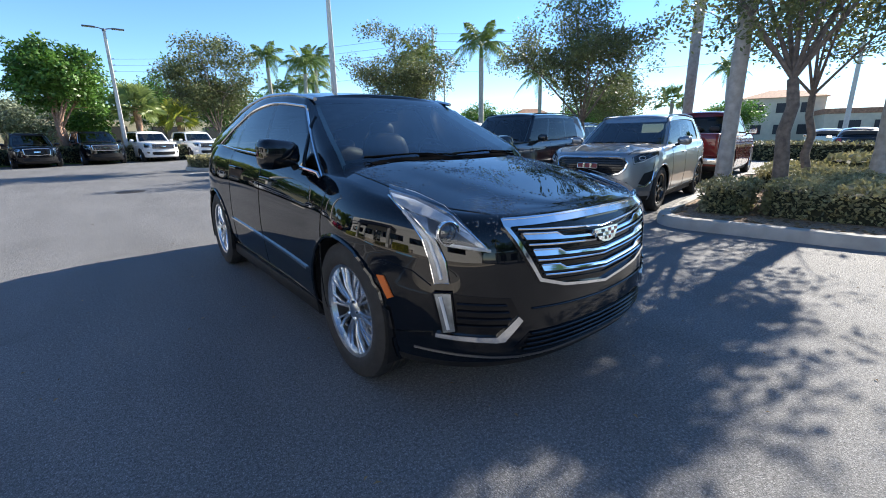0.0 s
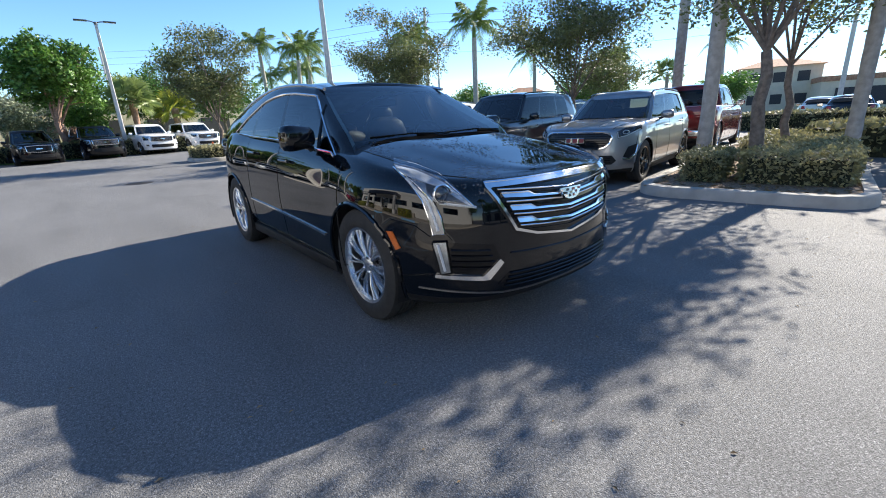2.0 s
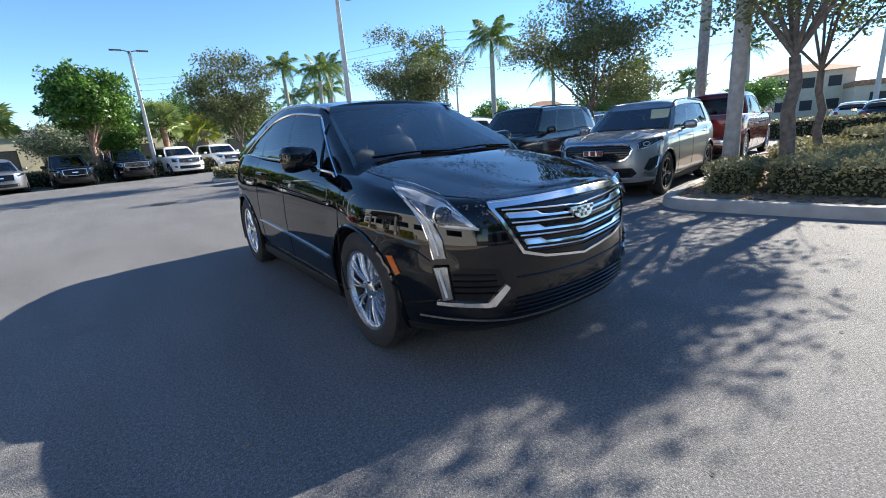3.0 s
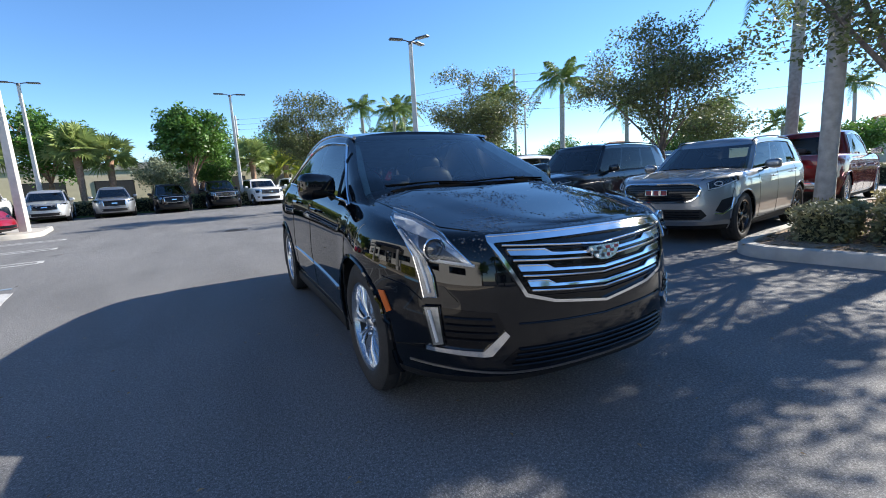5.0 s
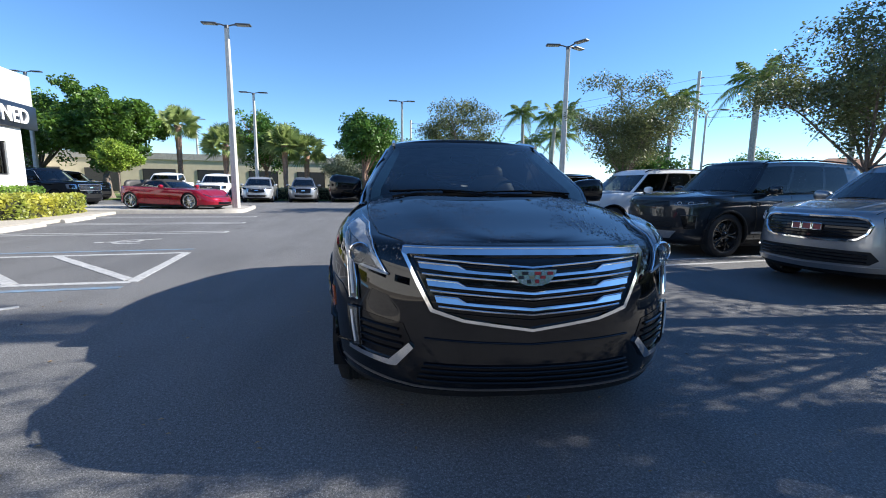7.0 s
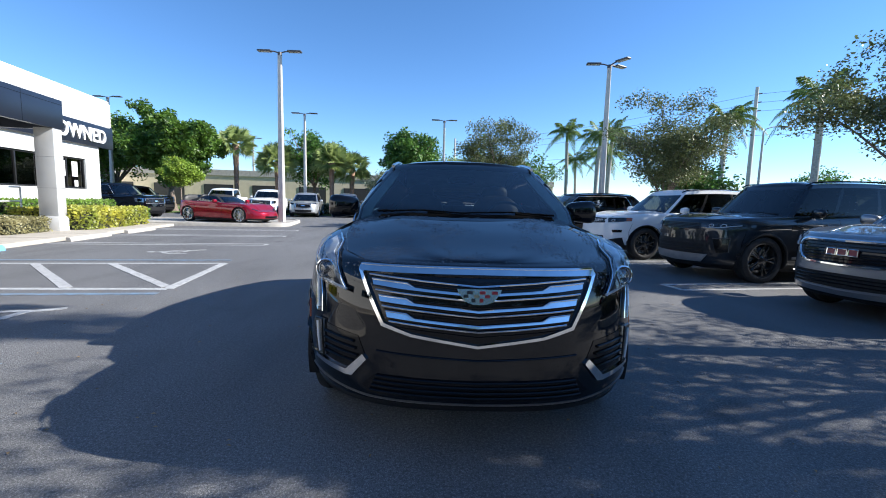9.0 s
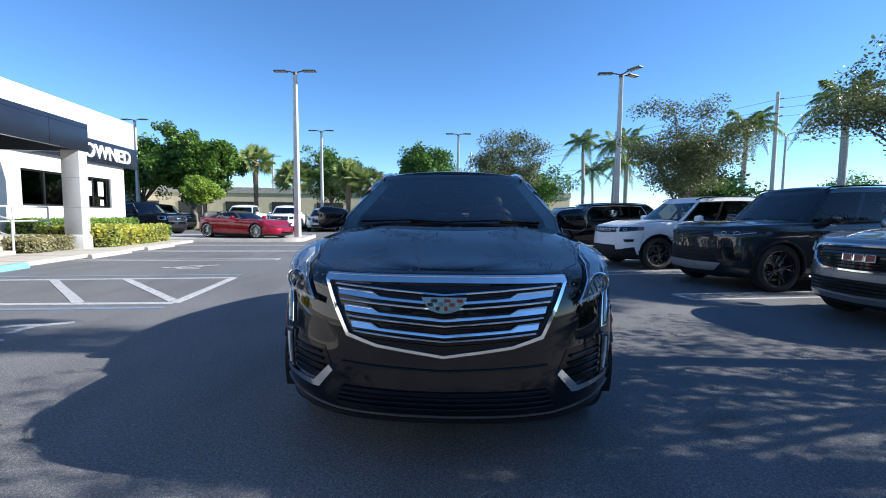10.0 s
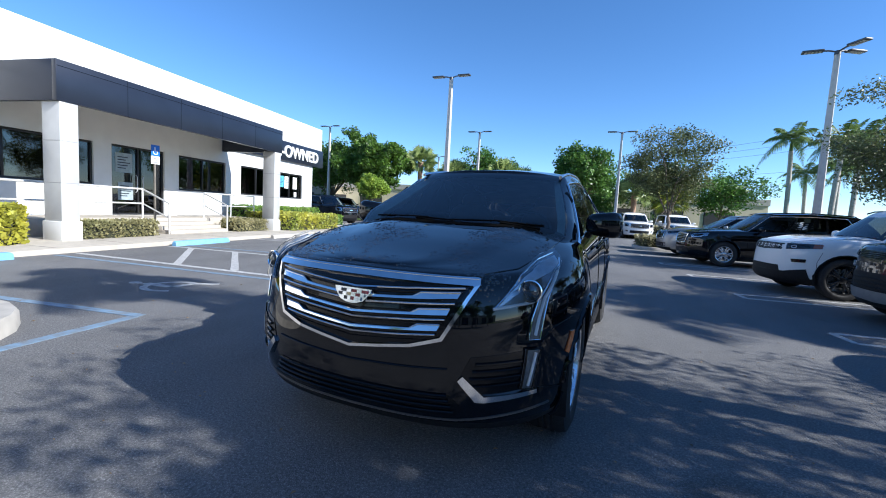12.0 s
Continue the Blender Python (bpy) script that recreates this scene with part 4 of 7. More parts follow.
def lettering(text, size, m, material, depth, parent, name, bold=0.0):
    """Raised letters in the built-in font, stretched to a width."""
    cu = bpy.data.curves.new(name, "FONT")
    cu.body, cu.size, cu.extrude, cu.offset = text, size, depth, bold
    tmp = new(name, cu)
    me = bpy.data.meshes.new_from_object(tmp.evaluated_get(bpy.context.evaluated_depsgraph_get()))
    bpy.data.objects.remove(tmp)
    ob = new(name, me)
    me.materials.clear()
    me.materials.append(material)
    ob.parent, ob.matrix_basis = parent, m
    return ob


bpy.context.view_layer.update()
letters = lettering("PRE-OWNED", 1.0, Matrix(), sign_white, 0.03, build, "letters", 0.02)
xs = [v.co.x for v in letters.data.vertices]
zs_ = [v.co.y for v in letters.data.vertices]
sx, sz = (18.98 - 14.3) / (max(xs) - min(xs)), 0.58 / (max(zs_) - min(zs_))
letters.matrix_basis = Matrix.Translation((BW + 0.165, 14.3, 3.42)) @ Matrix(((0, 0, 1, 0), (1, 0, 0, 0), (0, 1, 0, 0), (0, 0, 0, 1))) @ Matrix.Diagonal((sx, sz, 1, 1)) @ Matrix.Translation((-min(xs), -min(zs_), 0))
tagged(letters, "white raised sign letters")


def window(o, panes, name="window"):
    b0, b1, z0, z1 = o
    w = tagged(new(name), "black-framed shop window with dark reflecting glass")
    w.parent = build
    bm = bmesh.new()
    t = 0.06
    for lo, hi in (((BW - 0.16, b0, z0), (BW - 0.06, b1, z0 + t)), ((BW - 0.16, b0, z1 - t), (BW - 0.06, b1, z1)), ((BW - 0.16, b0, z0 + t), (BW - 0.06, b0 + t, z1 - t)), ((BW - 0.16, b1 - t, z0 + t), (BW - 0.06, b1, z1 - t))):
        box(lo, hi, 0.006, bm=bm)
    for k in range(1, panes):
        b = b0 + (b1 - b0) * k / panes
        box((BW - 0.16, b - 0.03, z0 + t), (BW - 0.06, b + 0.03, z1 - t), 0.006, bm=bm)
    part("frame", bm, frame_black, w)
    for k in range(panes):
        c0, c1 = b0 + (b1 - b0) * k / panes, b0 + (b1 - b0) * (k + 1) / panes
        part("pane", box((BW - 0.115, c0 + 0.03, z0 + 0.03), (BW - 0.107, c1 - 0.03, z1 - 0.03)), shop_glass, w, smooth=0)
    return w


for o, n in zip(OPEN, (3, 3, 4, 2, 2, 2, 2)):
    window(o, n, "entrance_door" if o[2] < 1 else "window")
# door handles and notices on the glass
door = [o for o in build.children if o.name.startswith("entrance_door")][0]
door["label"] = "black-framed double glass entrance door"
for b in (8.2, 8.4):
    part("handle", tube([(BW - 0.05, b, 1.25), (BW + 0.01, b, 1.3), (BW + 0.01, b, 1.75), (BW - 0.05, b, 1.8)], 0.014, 8), metal_rail, door)
pale_paper = mat("pale_notice", (0.3, 0.36, 0.38), 0.6, vary=0.15)
cyan_paper = mat("blue_poster", (0.1, 0.4, 0.6), 0.7, vary=0.1)
for b, z, w, h, mm in ((16.0, 1.95, 0.45, 0.55, cyan_paper), (16.5, 1.9, 0.4, 0.6, paper), (17.2, 1.9, 0.35, 0.6, paper), (17.25, 1.5, 0.22, 0.25, paper), (7.85, 1.85, 0.55, 0.6, pale_paper), (7.9, 1.0, 0.5, 0.55, pale_paper)):
    note = box((BW - 0.104, b - w / 2, z), (BW - 0.101, b + w / 2, z + h))
    host = door if b < 9 else [o for o in build.children if o.name.startswith("window")][-1]
    p_ = part("notice", note, mm, host, smooth=0)
    for k in range(5 if h > 0.4 else 0):
        part("text_bar", box((BW - 0.1, b - w * 0.38, z + h * (0.2 + 0.14 * k)), (BW - 0.0985, b + w * (0.1 + 0.25 * ((k * 7) % 3) / 2), z + h * (0.25 + 0.14 * k))), panel_dark, p_, smooth=0)

# the canopy
canopy = thing("entrance_canopy", lot(0, 0.3), "charcoal metal canopy on square silver columns with white plinths", "canopy")
CF, CB0, CB1 = -9.5, 4.05, 11.95
bm = bmesh.new()
for lo, hi in (((CF - 0.12, CB0, 3.08), (CF, CB1, 3.93)), ((BW + 0.06, CB0, 3.08), (CF - 0.12, CB0 + 0.12, 3.93)), ((BW + 0.06, CB1 - 0.12, 3.08), (CF - 0.12, CB1, 3.93))):
    box(lo, hi, 0.004, bm=bm)
part("fascia", bm, panel_dark, canopy)
bm = bmesh.new()
for k in range(1, 5):
    b = CB0 + (CB1 - CB0) * k / 5
    box((CF - 0.002, b - 0.006, 3.085), (CF + 0.002, b + 0.006, 3.925), bm=bm)
box((CF - 0.002, CB0 + 0.01, 3.79), (CF + 0.0025, CB1 - 0.01, 3.802), bm=bm)
part("fascia_joints", bm, gloss_black, canopy, smooth=0)
part("soffit", box((BW + 0.06, CB0 + 0.12, 3.1), (CF - 0.12, CB1 - 0.12, 3.16)), soffit_mat, canopy, smooth=0)
part("canopy_roof", box((BW + 0.06, CB0 + 0.12, 3.7), (CF - 0.12, CB1 - 0.12, 3.78)), concrete, canopy, smooth=0)
joint_mid = mat("joint_mid", (0.3, 0.3, 0.3), 0.7)
for b in (CB0 + 0.06, CB1 - 0.44):
    part("column", box((CF - 0.52, b, 0.5), (CF - 0.02, b + 0.38, 3.085), 0.012), panel_light, canopy)
    part("plinth", box((CF - 0.54, b - 0.03, 0.08), (CF + 0.01, b + 0.41, 0.52), 0.01), white_wall, canopy)
    for z in (1.35, 2.25):
        part("column_joint", box((CF - 0.522, b - 0.002, z), (CF - 0.018, b + 0.382, z + 0.012)), joint_mid, canopy, smooth=0)
for b in (5.6, 7.9, 10.2):
    part("downlight", lathe([(3.094, 0.09), (3.09, 0.085), (3.09, 0.06), (3.099, 0.055)], 16, "z"), metal_rail, canopy)
    canopy.children[-1].matrix_basis = pose(-10.9, b, 0)

# entrance platform, steps and railings
plat = thing("entrance_platform", lot(0, 0.3), "pale concrete entrance platform with three broad steps", "steps")
part("platform", box((BW, 1.0, 0.05), (-10.75, 12.3, 0.52), 0.012), walk_mat, plat)
for k in range(3):
    part("step", box((-10.75, 7.2, 0.05), (-10.75 + 0.3 * (3 - k), 9.5, 0.1 + 0.105 * (k + 1)), 0.01), walk_mat, plat)


def railing(path, posts, label):
    ob = thing("handrail", lot(0, 0.3), label, "railing", "handrails")
    part("top_rail", tube([(x, y, z) for x, y, z in path], 0.026, 8), metal_rail, ob)
    part("mid_rail", tube([(x, y, z - 0.42) for x, y, z in path], 0.022, 8), metal_rail, ob)
    for x, y, z0, z1 in posts:
        part("post", tube([(x, y, z0), (x, y, z1)], 0.026, 8), metal_rail, ob)


railing([(-10.85, 1.3, 1.36), (-10.85, 7.2, 1.36), (-9.9, 7.2, 0.98)], [(-10.85, b, 0.5, 1.36) for b in (1.3, 3.3, 5.25, 7.2)] + [(-9.9, 7.2, 0.08, 0.98)], "galvanised pipe handrail along the entrance platform")
railing([(-9.9, 9.5, 0.98), (-10.85, 9.5, 1.36), (-10.85, 12.1, 1.36)], [(-10.85, b, 0.5, 1.36) for b in (9.5, 10.8, 12.1)] + [(-9.9, 9.5, 0.08, 0.98)], "galvanised pipe handrail beside the entrance steps")

# accessible-parking sign
sign = thing("parking_sign", lot(-10.52, 7.6, 0.0), "blue and white accessible-parking sign on a steel post", "sign")
part("post", box((-0.02, -0.025, 0), (0.02, 0.025, 2.6), 0.004), mat("sign_post", (0.2, 0.18, 0.15), 0.6, 0.5, vary=0.2), sign)
part("plate", box((0.022, -0.14, 2.33), (0.026, 0.14, 2.64), 0.0), mat("sign_blue", (0.02, 0.15, 0.55), 0.4, vary=0.05), sign, smooth=0)
part("lower_plate", box((0.022, -0.14, 2.1), (0.026, 0.14, 2.325)), sign_white, sign, smooth=0)
sym = lathe([(0.0, 0.075), (0.002, 0.075), (0.002, 0.055), (0.0, 0.055)], 20, "x", arc=(150, 400))
sym.transform(Matrix.Translation((0.0265, 0.0, 2.44)))
box((0.0265, -0.03, 2.47), (0.0285, 0.0, 2.58), bm=sym)
box((0.0265, -0.03, 2.46), (0.0285, 0.07, 2.48), bm=sym)
box((0.0265, 0.05, 2.38), (0.0285, 0.075, 2.47), bm=sym)
part("symbol", sym, sign_white, sign, smooth=0)
for k in range(3):
    part("text_bar", box((0.0265, -0.1, 2.14 + 0.055 * k), (0.028, 0.1 - 0.03 * k, 2.155 + 0.055 * k)), panel_dark, sign, smooth=0)

# ---- lamp posts ----
pole_mat = mat("concrete_pole", (0.56, 0.53, 0.48), 0.85, vary=0.08, scale=6, bump=0.15, bump_scale=90)
lamp_dark = mat("lamp_bronze", (0.09, 0.09, 0.095), 0.45, 0.5, vary=0.1)
lens_mat = mat("led_lens", (0.55, 0.56, 0.55), 0.3)


def lamp_post(x, y, h, heads=(0, 180), turn=0.0, base=0.0, r=0.125, label="tapered concrete lamp post with flat twin lamp heads"):
    ob = thing("street_lamp", pose(x, y, base, 0, 0, turn), label, "lamp post", "lamp posts")
    bm = bmesh.new()
    rows = []
    for z, w in ((-0.02, r), (0.3, r), (h * 0.5, r * 0.8), (h - 0.1, r * 0.58)):
        c = w * 0.3
        rows.append([bm.verts.new((sx_ * (w - (c if k else 0)), sy * (w - (0 if k else c)), z)) for sx_, sy, k in ((1, 1, 0), (1, 1, 1), (-1, 1, 1), (-1, 1, 0), (-1, -1, 0), (-1, -1, 1), (1, -1, 1), (1, -1, 0))])
    for r0, r1 in zip(rows, rows[1:]):
        for k in range(8):
            bm.faces.new((r0[k], r0[(k + 1) % 8], r1[(k + 1) % 8], r1[k]))
    bm.faces.new(rows[-1])
    part("pole", bm, pole_mat, ob, smooth=30)
    part("cap", lathe([(h - 0.12, 0.1), (h + 0.02, 0.09), (h + 0.05, 0.001)], 12, "z"), lamp_dark, ob)
    for a in heads:
        arm = tube([(0, 0, h - 0.02), (0.25, 0, h + 0.05), (0.4, 0, h + 0.06)], 0.03, 8)
        arm.transform(Matrix.Rotation(radians(a), 4, "Z"))
        q = part("arm", arm, lamp_dark, ob)
        head = box((0.38, -0.14, h + 0.03), (1.0, 0.14, h + 0.1), 0.025, m=Matrix.Rotation(radians(a), 4, "Z"))
        hd = part("lamp_head", head, lamp_dark, q)
        lens = bmesh.new()
        for k in range(5):
            box((0.45 + 0.1 * k, -0.1, h + 0.024), (0.52 + 0.1 * k, 0.1, h + 0.031), m=Matrix.Rotation(radians(a), 4, "Z"), bm=lens)
        part("lens", lens, lens_mat, q, smooth=0)
    return ob


lamp_post(-7.68, 17.7, 7.72, (0, 180), 0, 0.12, 0.14, label="tall tapered concrete lamp post with two flat lamp heads")
lamp_post(7.16, 16.9, 7.45, (30, 175, 300), 0, 0.0, 0.125, label="tall tapered concrete lamp post with three flat lamp heads")
lamp_post(0.0, 31.8, 7.6, (0, 180), 0)
lamp_post(-10.9, 31.6, 7.8, (0, 180), 0)
lamp_post(-24.5, 29.5, 8.2, (0, 180), 0)
lamp_post(-22, 48, 8.0, (0, 180), 0)

# ---- plants ----
bark = mat("grey_bark", (0.19, 0.15, 0.12), 0.95, vary=0.35, scale=14, bump=0.9, bump_scale=40)
bark_red = mat("pinkish_bark", (0.36, 0.22, 0.15), 0.9, vary=0.25, scale=10, bump=0.6, bump_scale=40)
palm_bark = mat("palm_bark", (0.4, 0.37, 0.33), 0.9, vary=0.2, scale=9, bump=0.6, bump_scale=30)
oak_leaf = leaf_mat("oak_leaf", (0.17, 0.19, 0.065), (0.08, 0.105, 0.04))
fig_leaf = leaf_mat("fig_leaf", (0.13, 0.26, 0.04), (0.06, 0.13, 0.025))
ficus_leaf = leaf_mat("ficus_leaf", (0.13, 0.24, 0.03), (0.06, 0.12, 0.02))
bright_leaf = leaf_mat("bright_leaf", (0.2, 0.32, 0.04), (0.1, 0.2, 0.03))
clipped_leaf = leaf_mat("clipped_leaf", (0.34, 0.44, 0.055), (0.22, 0.34, 0.045))
hedge_leaf = leaf_mat("hedge_leaf", (0.38, 0.34, 0.17), (0.17, 0.17, 0.07))
yellow_leaf = leaf_mat("croton_leaf", (0.45, 0.42, 0.05), (0.2, 0.25, 0.04))
silver_leaf = leaf_mat("silver_leaf", (0.3, 0.34, 0.24), (0.16, 0.2, 0.12))
palm_leaf = leaf_mat("palm_leaf", (0.2, 0.28, 0.075), (0.11, 0.17, 0.045), 0.2)
sabal_leaf = leaf_mat("sabal_leaf", (0.32, 0.38, 0.12), (0.18, 0.25, 0.08), 0.2)
# near-black hedge filling: the shade among the leaves is put into its colour
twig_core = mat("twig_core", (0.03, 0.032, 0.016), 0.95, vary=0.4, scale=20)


def leaf_cloud(rnd, centres, per, spread, size, squash=0.75):
    """Many small leaves, each a folded pair of triangles, round the given centres."""
    verts, faces = [], []
    for c, k in centres:
        for _ in range(int(per * k)):
            d = Vector((rnd.gauss(0, 1), rnd.gauss(0, 1), rnd.gauss(0, squash)))
            d *= min(1, 1.7 / max(d.length, 0.01))
            p = c + d * spread * (0.45 + 0.35 * k)
            u = Vector((rnd.gauss(0, 1), rnd.gauss(0, 1), rnd.gauss(0, 0.7))).normalized()
            v = u.orthogonal().normalized()
            v = (v * math.cos(w := rnd.uniform(0, 6.28)) + u.cross(v) * math.sin(w)) * 0.5
            s = size * rnd.uniform(0.6, 1.3)
            n = len(verts)
            verts += [p - u * s * 0.5, p + v * s * 0.55, p + u * s * 0.6, p - v * s * 0.55]
            faces += [(n, n + 1, n + 2), (n, n + 2, n + 3)]
    return verts, faces


def grow(rnd, base, height, spread, trunk_r, fork=0.35, stems=1, limbs=6, lift=0.55):
    """Trunk and limbs. Returns the wood mesh and the twig ends."""
    bm, ends = bmesh.new(), []
    for s in range(stems):
        a0 = rnd.uniform(0, 6.28)
        lean = 0.06 if stems == 1 else 0.25
        p = Vector(base)
        pts, rad = [p.copy()], [trunk_r * 1.35]
        hf = height * fork * rnd.uniform(0.9, 1.1)
        for k in range(1, 6):
            q = Vector((lean * hf * math.cos(a0) * k / 5 + rnd.gauss(0, 0.03), lean * hf * math.sin(a0) * k / 5 + rnd.gauss(0, 0.03), hf * k / 5))
            pts.append(p + q)
            rad.append(trunk_r * (1.05 - 0.08 * k))
        tube(pts, rad, 9, bm=bm)
        top = pts[-1]
        n = max(3, limbs // stems)
        for k in range(n):
            a = a0 + 6.28 * k / n + rnd.uniform(-0.35, 0.35)
            up = lift + rnd.uniform(-0.2, 0.35)
            reach = spread * rnd.uniform(0.6, 1.0)
            tip = top + Vector((math.cos(a) * reach, math.sin(a) * reach, (height - hf) * min(1, up + 0.25 * rnd.random()) * 0.85))
            if k == 0:
                tip = top + Vector((rnd.uniform(-0.2, 0.2) * spread, rnd.uniform(-0.2, 0.2) * spread, (height - hf) * 0.93))
            mid = top.lerp(tip, 0.5) + Vector((rnd.gauss(0, 0.08), rnd.gauss(0, 0.08), 0.1 * (height - hf))) 
            limb = [top + (mid - top) * t / 3 for t in range(3)] + [mid + (tip - mid) * t / 3 for t in range(4)]
            r0 = trunk_r * 0.34
            tube(limb, [r0 * (1 - 0.12 * i) for i in range(len(limb))], 6, bm=bm)
            ends.append((tip, 1.0))
            for j in range(5):
                b = limb[rnd.choice((2, 3, 4, 5))]
                w = rnd.uniform(0, 6.28)
                e = b + Vector((math.cos(w), math.sin(w), rnd.uniform(0.0, 0.9))) * spread * rnd.uniform(0.28, 0.5)
                tube([b, b.lerp(e, 0.5) + Vector((0, 0, 0.06)), e], [r0 * 0.4, r0 * 0.28, r0 * 0.12], 5, bm=bm)
                ends.append((e, rnd.uniform(0.45, 1.0)))
                for _ in range(2):
                    w2 = rnd.uniform(0, 6.28)
                    e2 = e + Vector((math.cos(w2), math.sin(w2), rnd.uniform(-0.3, 0.7))) * spread * 0.2
                    tube([e, e2], [r0 * 0.12, r0 * 0.05], 4, bm=bm)
                    ends.append((e2, rnd.uniform(0.3, 0.8)))
    return bm, ends


def tree(m, label, height, spread, trunk_r, leaf, seed, wood=None, per=120, size=0.12, fork=0.3, stems=1, limbs=6, lift=0.5, cloud=0.42, fill=80, low=0.24, lump=0.45):
    rnd = random.Random(seed)
    ob = thing("tree", m, label, "tree", "trees")
    bm, ends = grow(rnd, (0, 0, 0), height, spread, trunk_r, fork, stems, limbs, lift)
    part("trunk", bm, wood or bark, ob)
    mid, half = Vector((0, 0, height * (1 + low) / 2)), height * (1 - low) / 2
    off = Vector((seed * 3.1, seed * 1.7, 0))
    while fill > 0:
        d = Vector((rnd.gauss(0, 1), rnd.gauss(0, 1), rnd.gauss(0, 1))).normalized()
        reach = rnd.random() ** 0.4 * (0.82 + lump * noise.noise(d * 1.7 + off))
        wide = spread * (1.0 if d.z > 0 else 1.0 + 0.2 * d.z)
        p = mid + Vector((d.x * wide, d.y * wide, d.z * half)) * reach
        if noise.noise(p * 0.9 + off) > -0.28:
            ends.append((p, rnd.uniform(0.35, 0.9)))
        fill -= 1
    v, f = leaf_cloud(rnd, ends, per, cloud, size)
    mesh_part("crown", v, f, leaf, ob)
    return ob


def frond(rnd, bm, base, a, rise, length, droop, leaflets, width, blade=None):
    """One feather-shaped palm frond: its midrib into bm, its leaflets into the lists."""
    verts, faces = blade
    d = Vector((math.cos(a), math.sin(a), 0))
    pts = []
    for k in range(9):
        t = k / 8
        pts.append(base + d * length * (t * math.cos(rise) * (1 - 0.15 * t)) + Vector((0, 0, length * (math.sin(rise) * t - droop * t * t))))
    tube(pts, [0.03 * (1 - 0.85 * k / 8) for k in range(9)], 5, bm=bm)
    side = Vector((-d.y, d.x, 0))
    for k in range(leaflets):
        t = 0.12 + 0.88 * k / leaflets
        i = min(int(t * 8), 7)
        p = pts[i].lerp(pts[i + 1], t * 8 - i)
        along = (pts[i + 1] - pts[i]).normalized()
        ln = width * math.sin(math.pi * min(1, 0.25 + 0.8 * t)) + 0.12
        for s in (1, -1):
            u = (side * s * 0.8 + along * 0.5 + Vector((0, 0, rnd.uniform(-0.5, 0.05)))).normalized()
            q = p + u * ln * 0.55 + Vector((0, 0, -0.06 * ln))
            e = p + u * ln + Vector((0, 0, -0.4 * ln))
            wv = along * 0.025
            n = len(verts)
            verts += [p - wv, p + wv, q + wv * 1.2, q - wv * 1.2, e]
            faces += [(n, n + 1, n + 2, n + 3), (n + 3, n + 2, n + 4)]


def palm(m, label, height, trunk_r, seed, fronds=15, length=2.4, lean=0.03):
    """A royal palm: smooth grey trunk, green shaft, feather fronds."""
    rnd = random.Random(seed)
    ob = thing("palm_tree", m, label, "palm tree", "palm trees")
    la = rnd.uniform(0, 6.28)
    off = Vector((math.cos(la), math.sin(la), 0)) * lean * height
    n = 24
    pts = [off * (k / n) ** 2 + Vector((0, 0, height * k / n)) for k in range(n + 1)]
    rad = [trunk_r * (1.25 - 0.3 * min(1, k / 4) + 0.08 * math.sin(k / n * 3.1) + 0.03 * (k % 2)) for k in range(n + 1)]
    part("trunk", tube(pts, rad, 12), palm_bark, ob)
    top = pts[-1]
    part("crownshaft", tube([top, top + Vector((0, 0, 0.5)), top + Vector((0, 0, 1.0))], [trunk_r * 0.85, trunk_r * 0.8, trunk_r * 0.4], 10), palm_leaf, ob, "smooth green crownshaft")
    ribs, blade = bmesh.new(), ([], [])
    for k in range(fronds):
        a = 2.4 * k + rnd.uniform(-0.2, 0.2)
        rise = radians(66 - 62 * (k / fronds) + rnd.uniform(-8, 8))
        frond(rnd, ribs, top + Vector((0, 0, 0.9)), a, rise, length * rnd.uniform(0.85, 1.1), 0.4 + 0.5 * k / fronds, 44, 0.6, blade)
    part("midrib", ribs, palm_leaf, ob)
    mesh_part("foliage", *blade, palm_leaf, ob)
    return ob


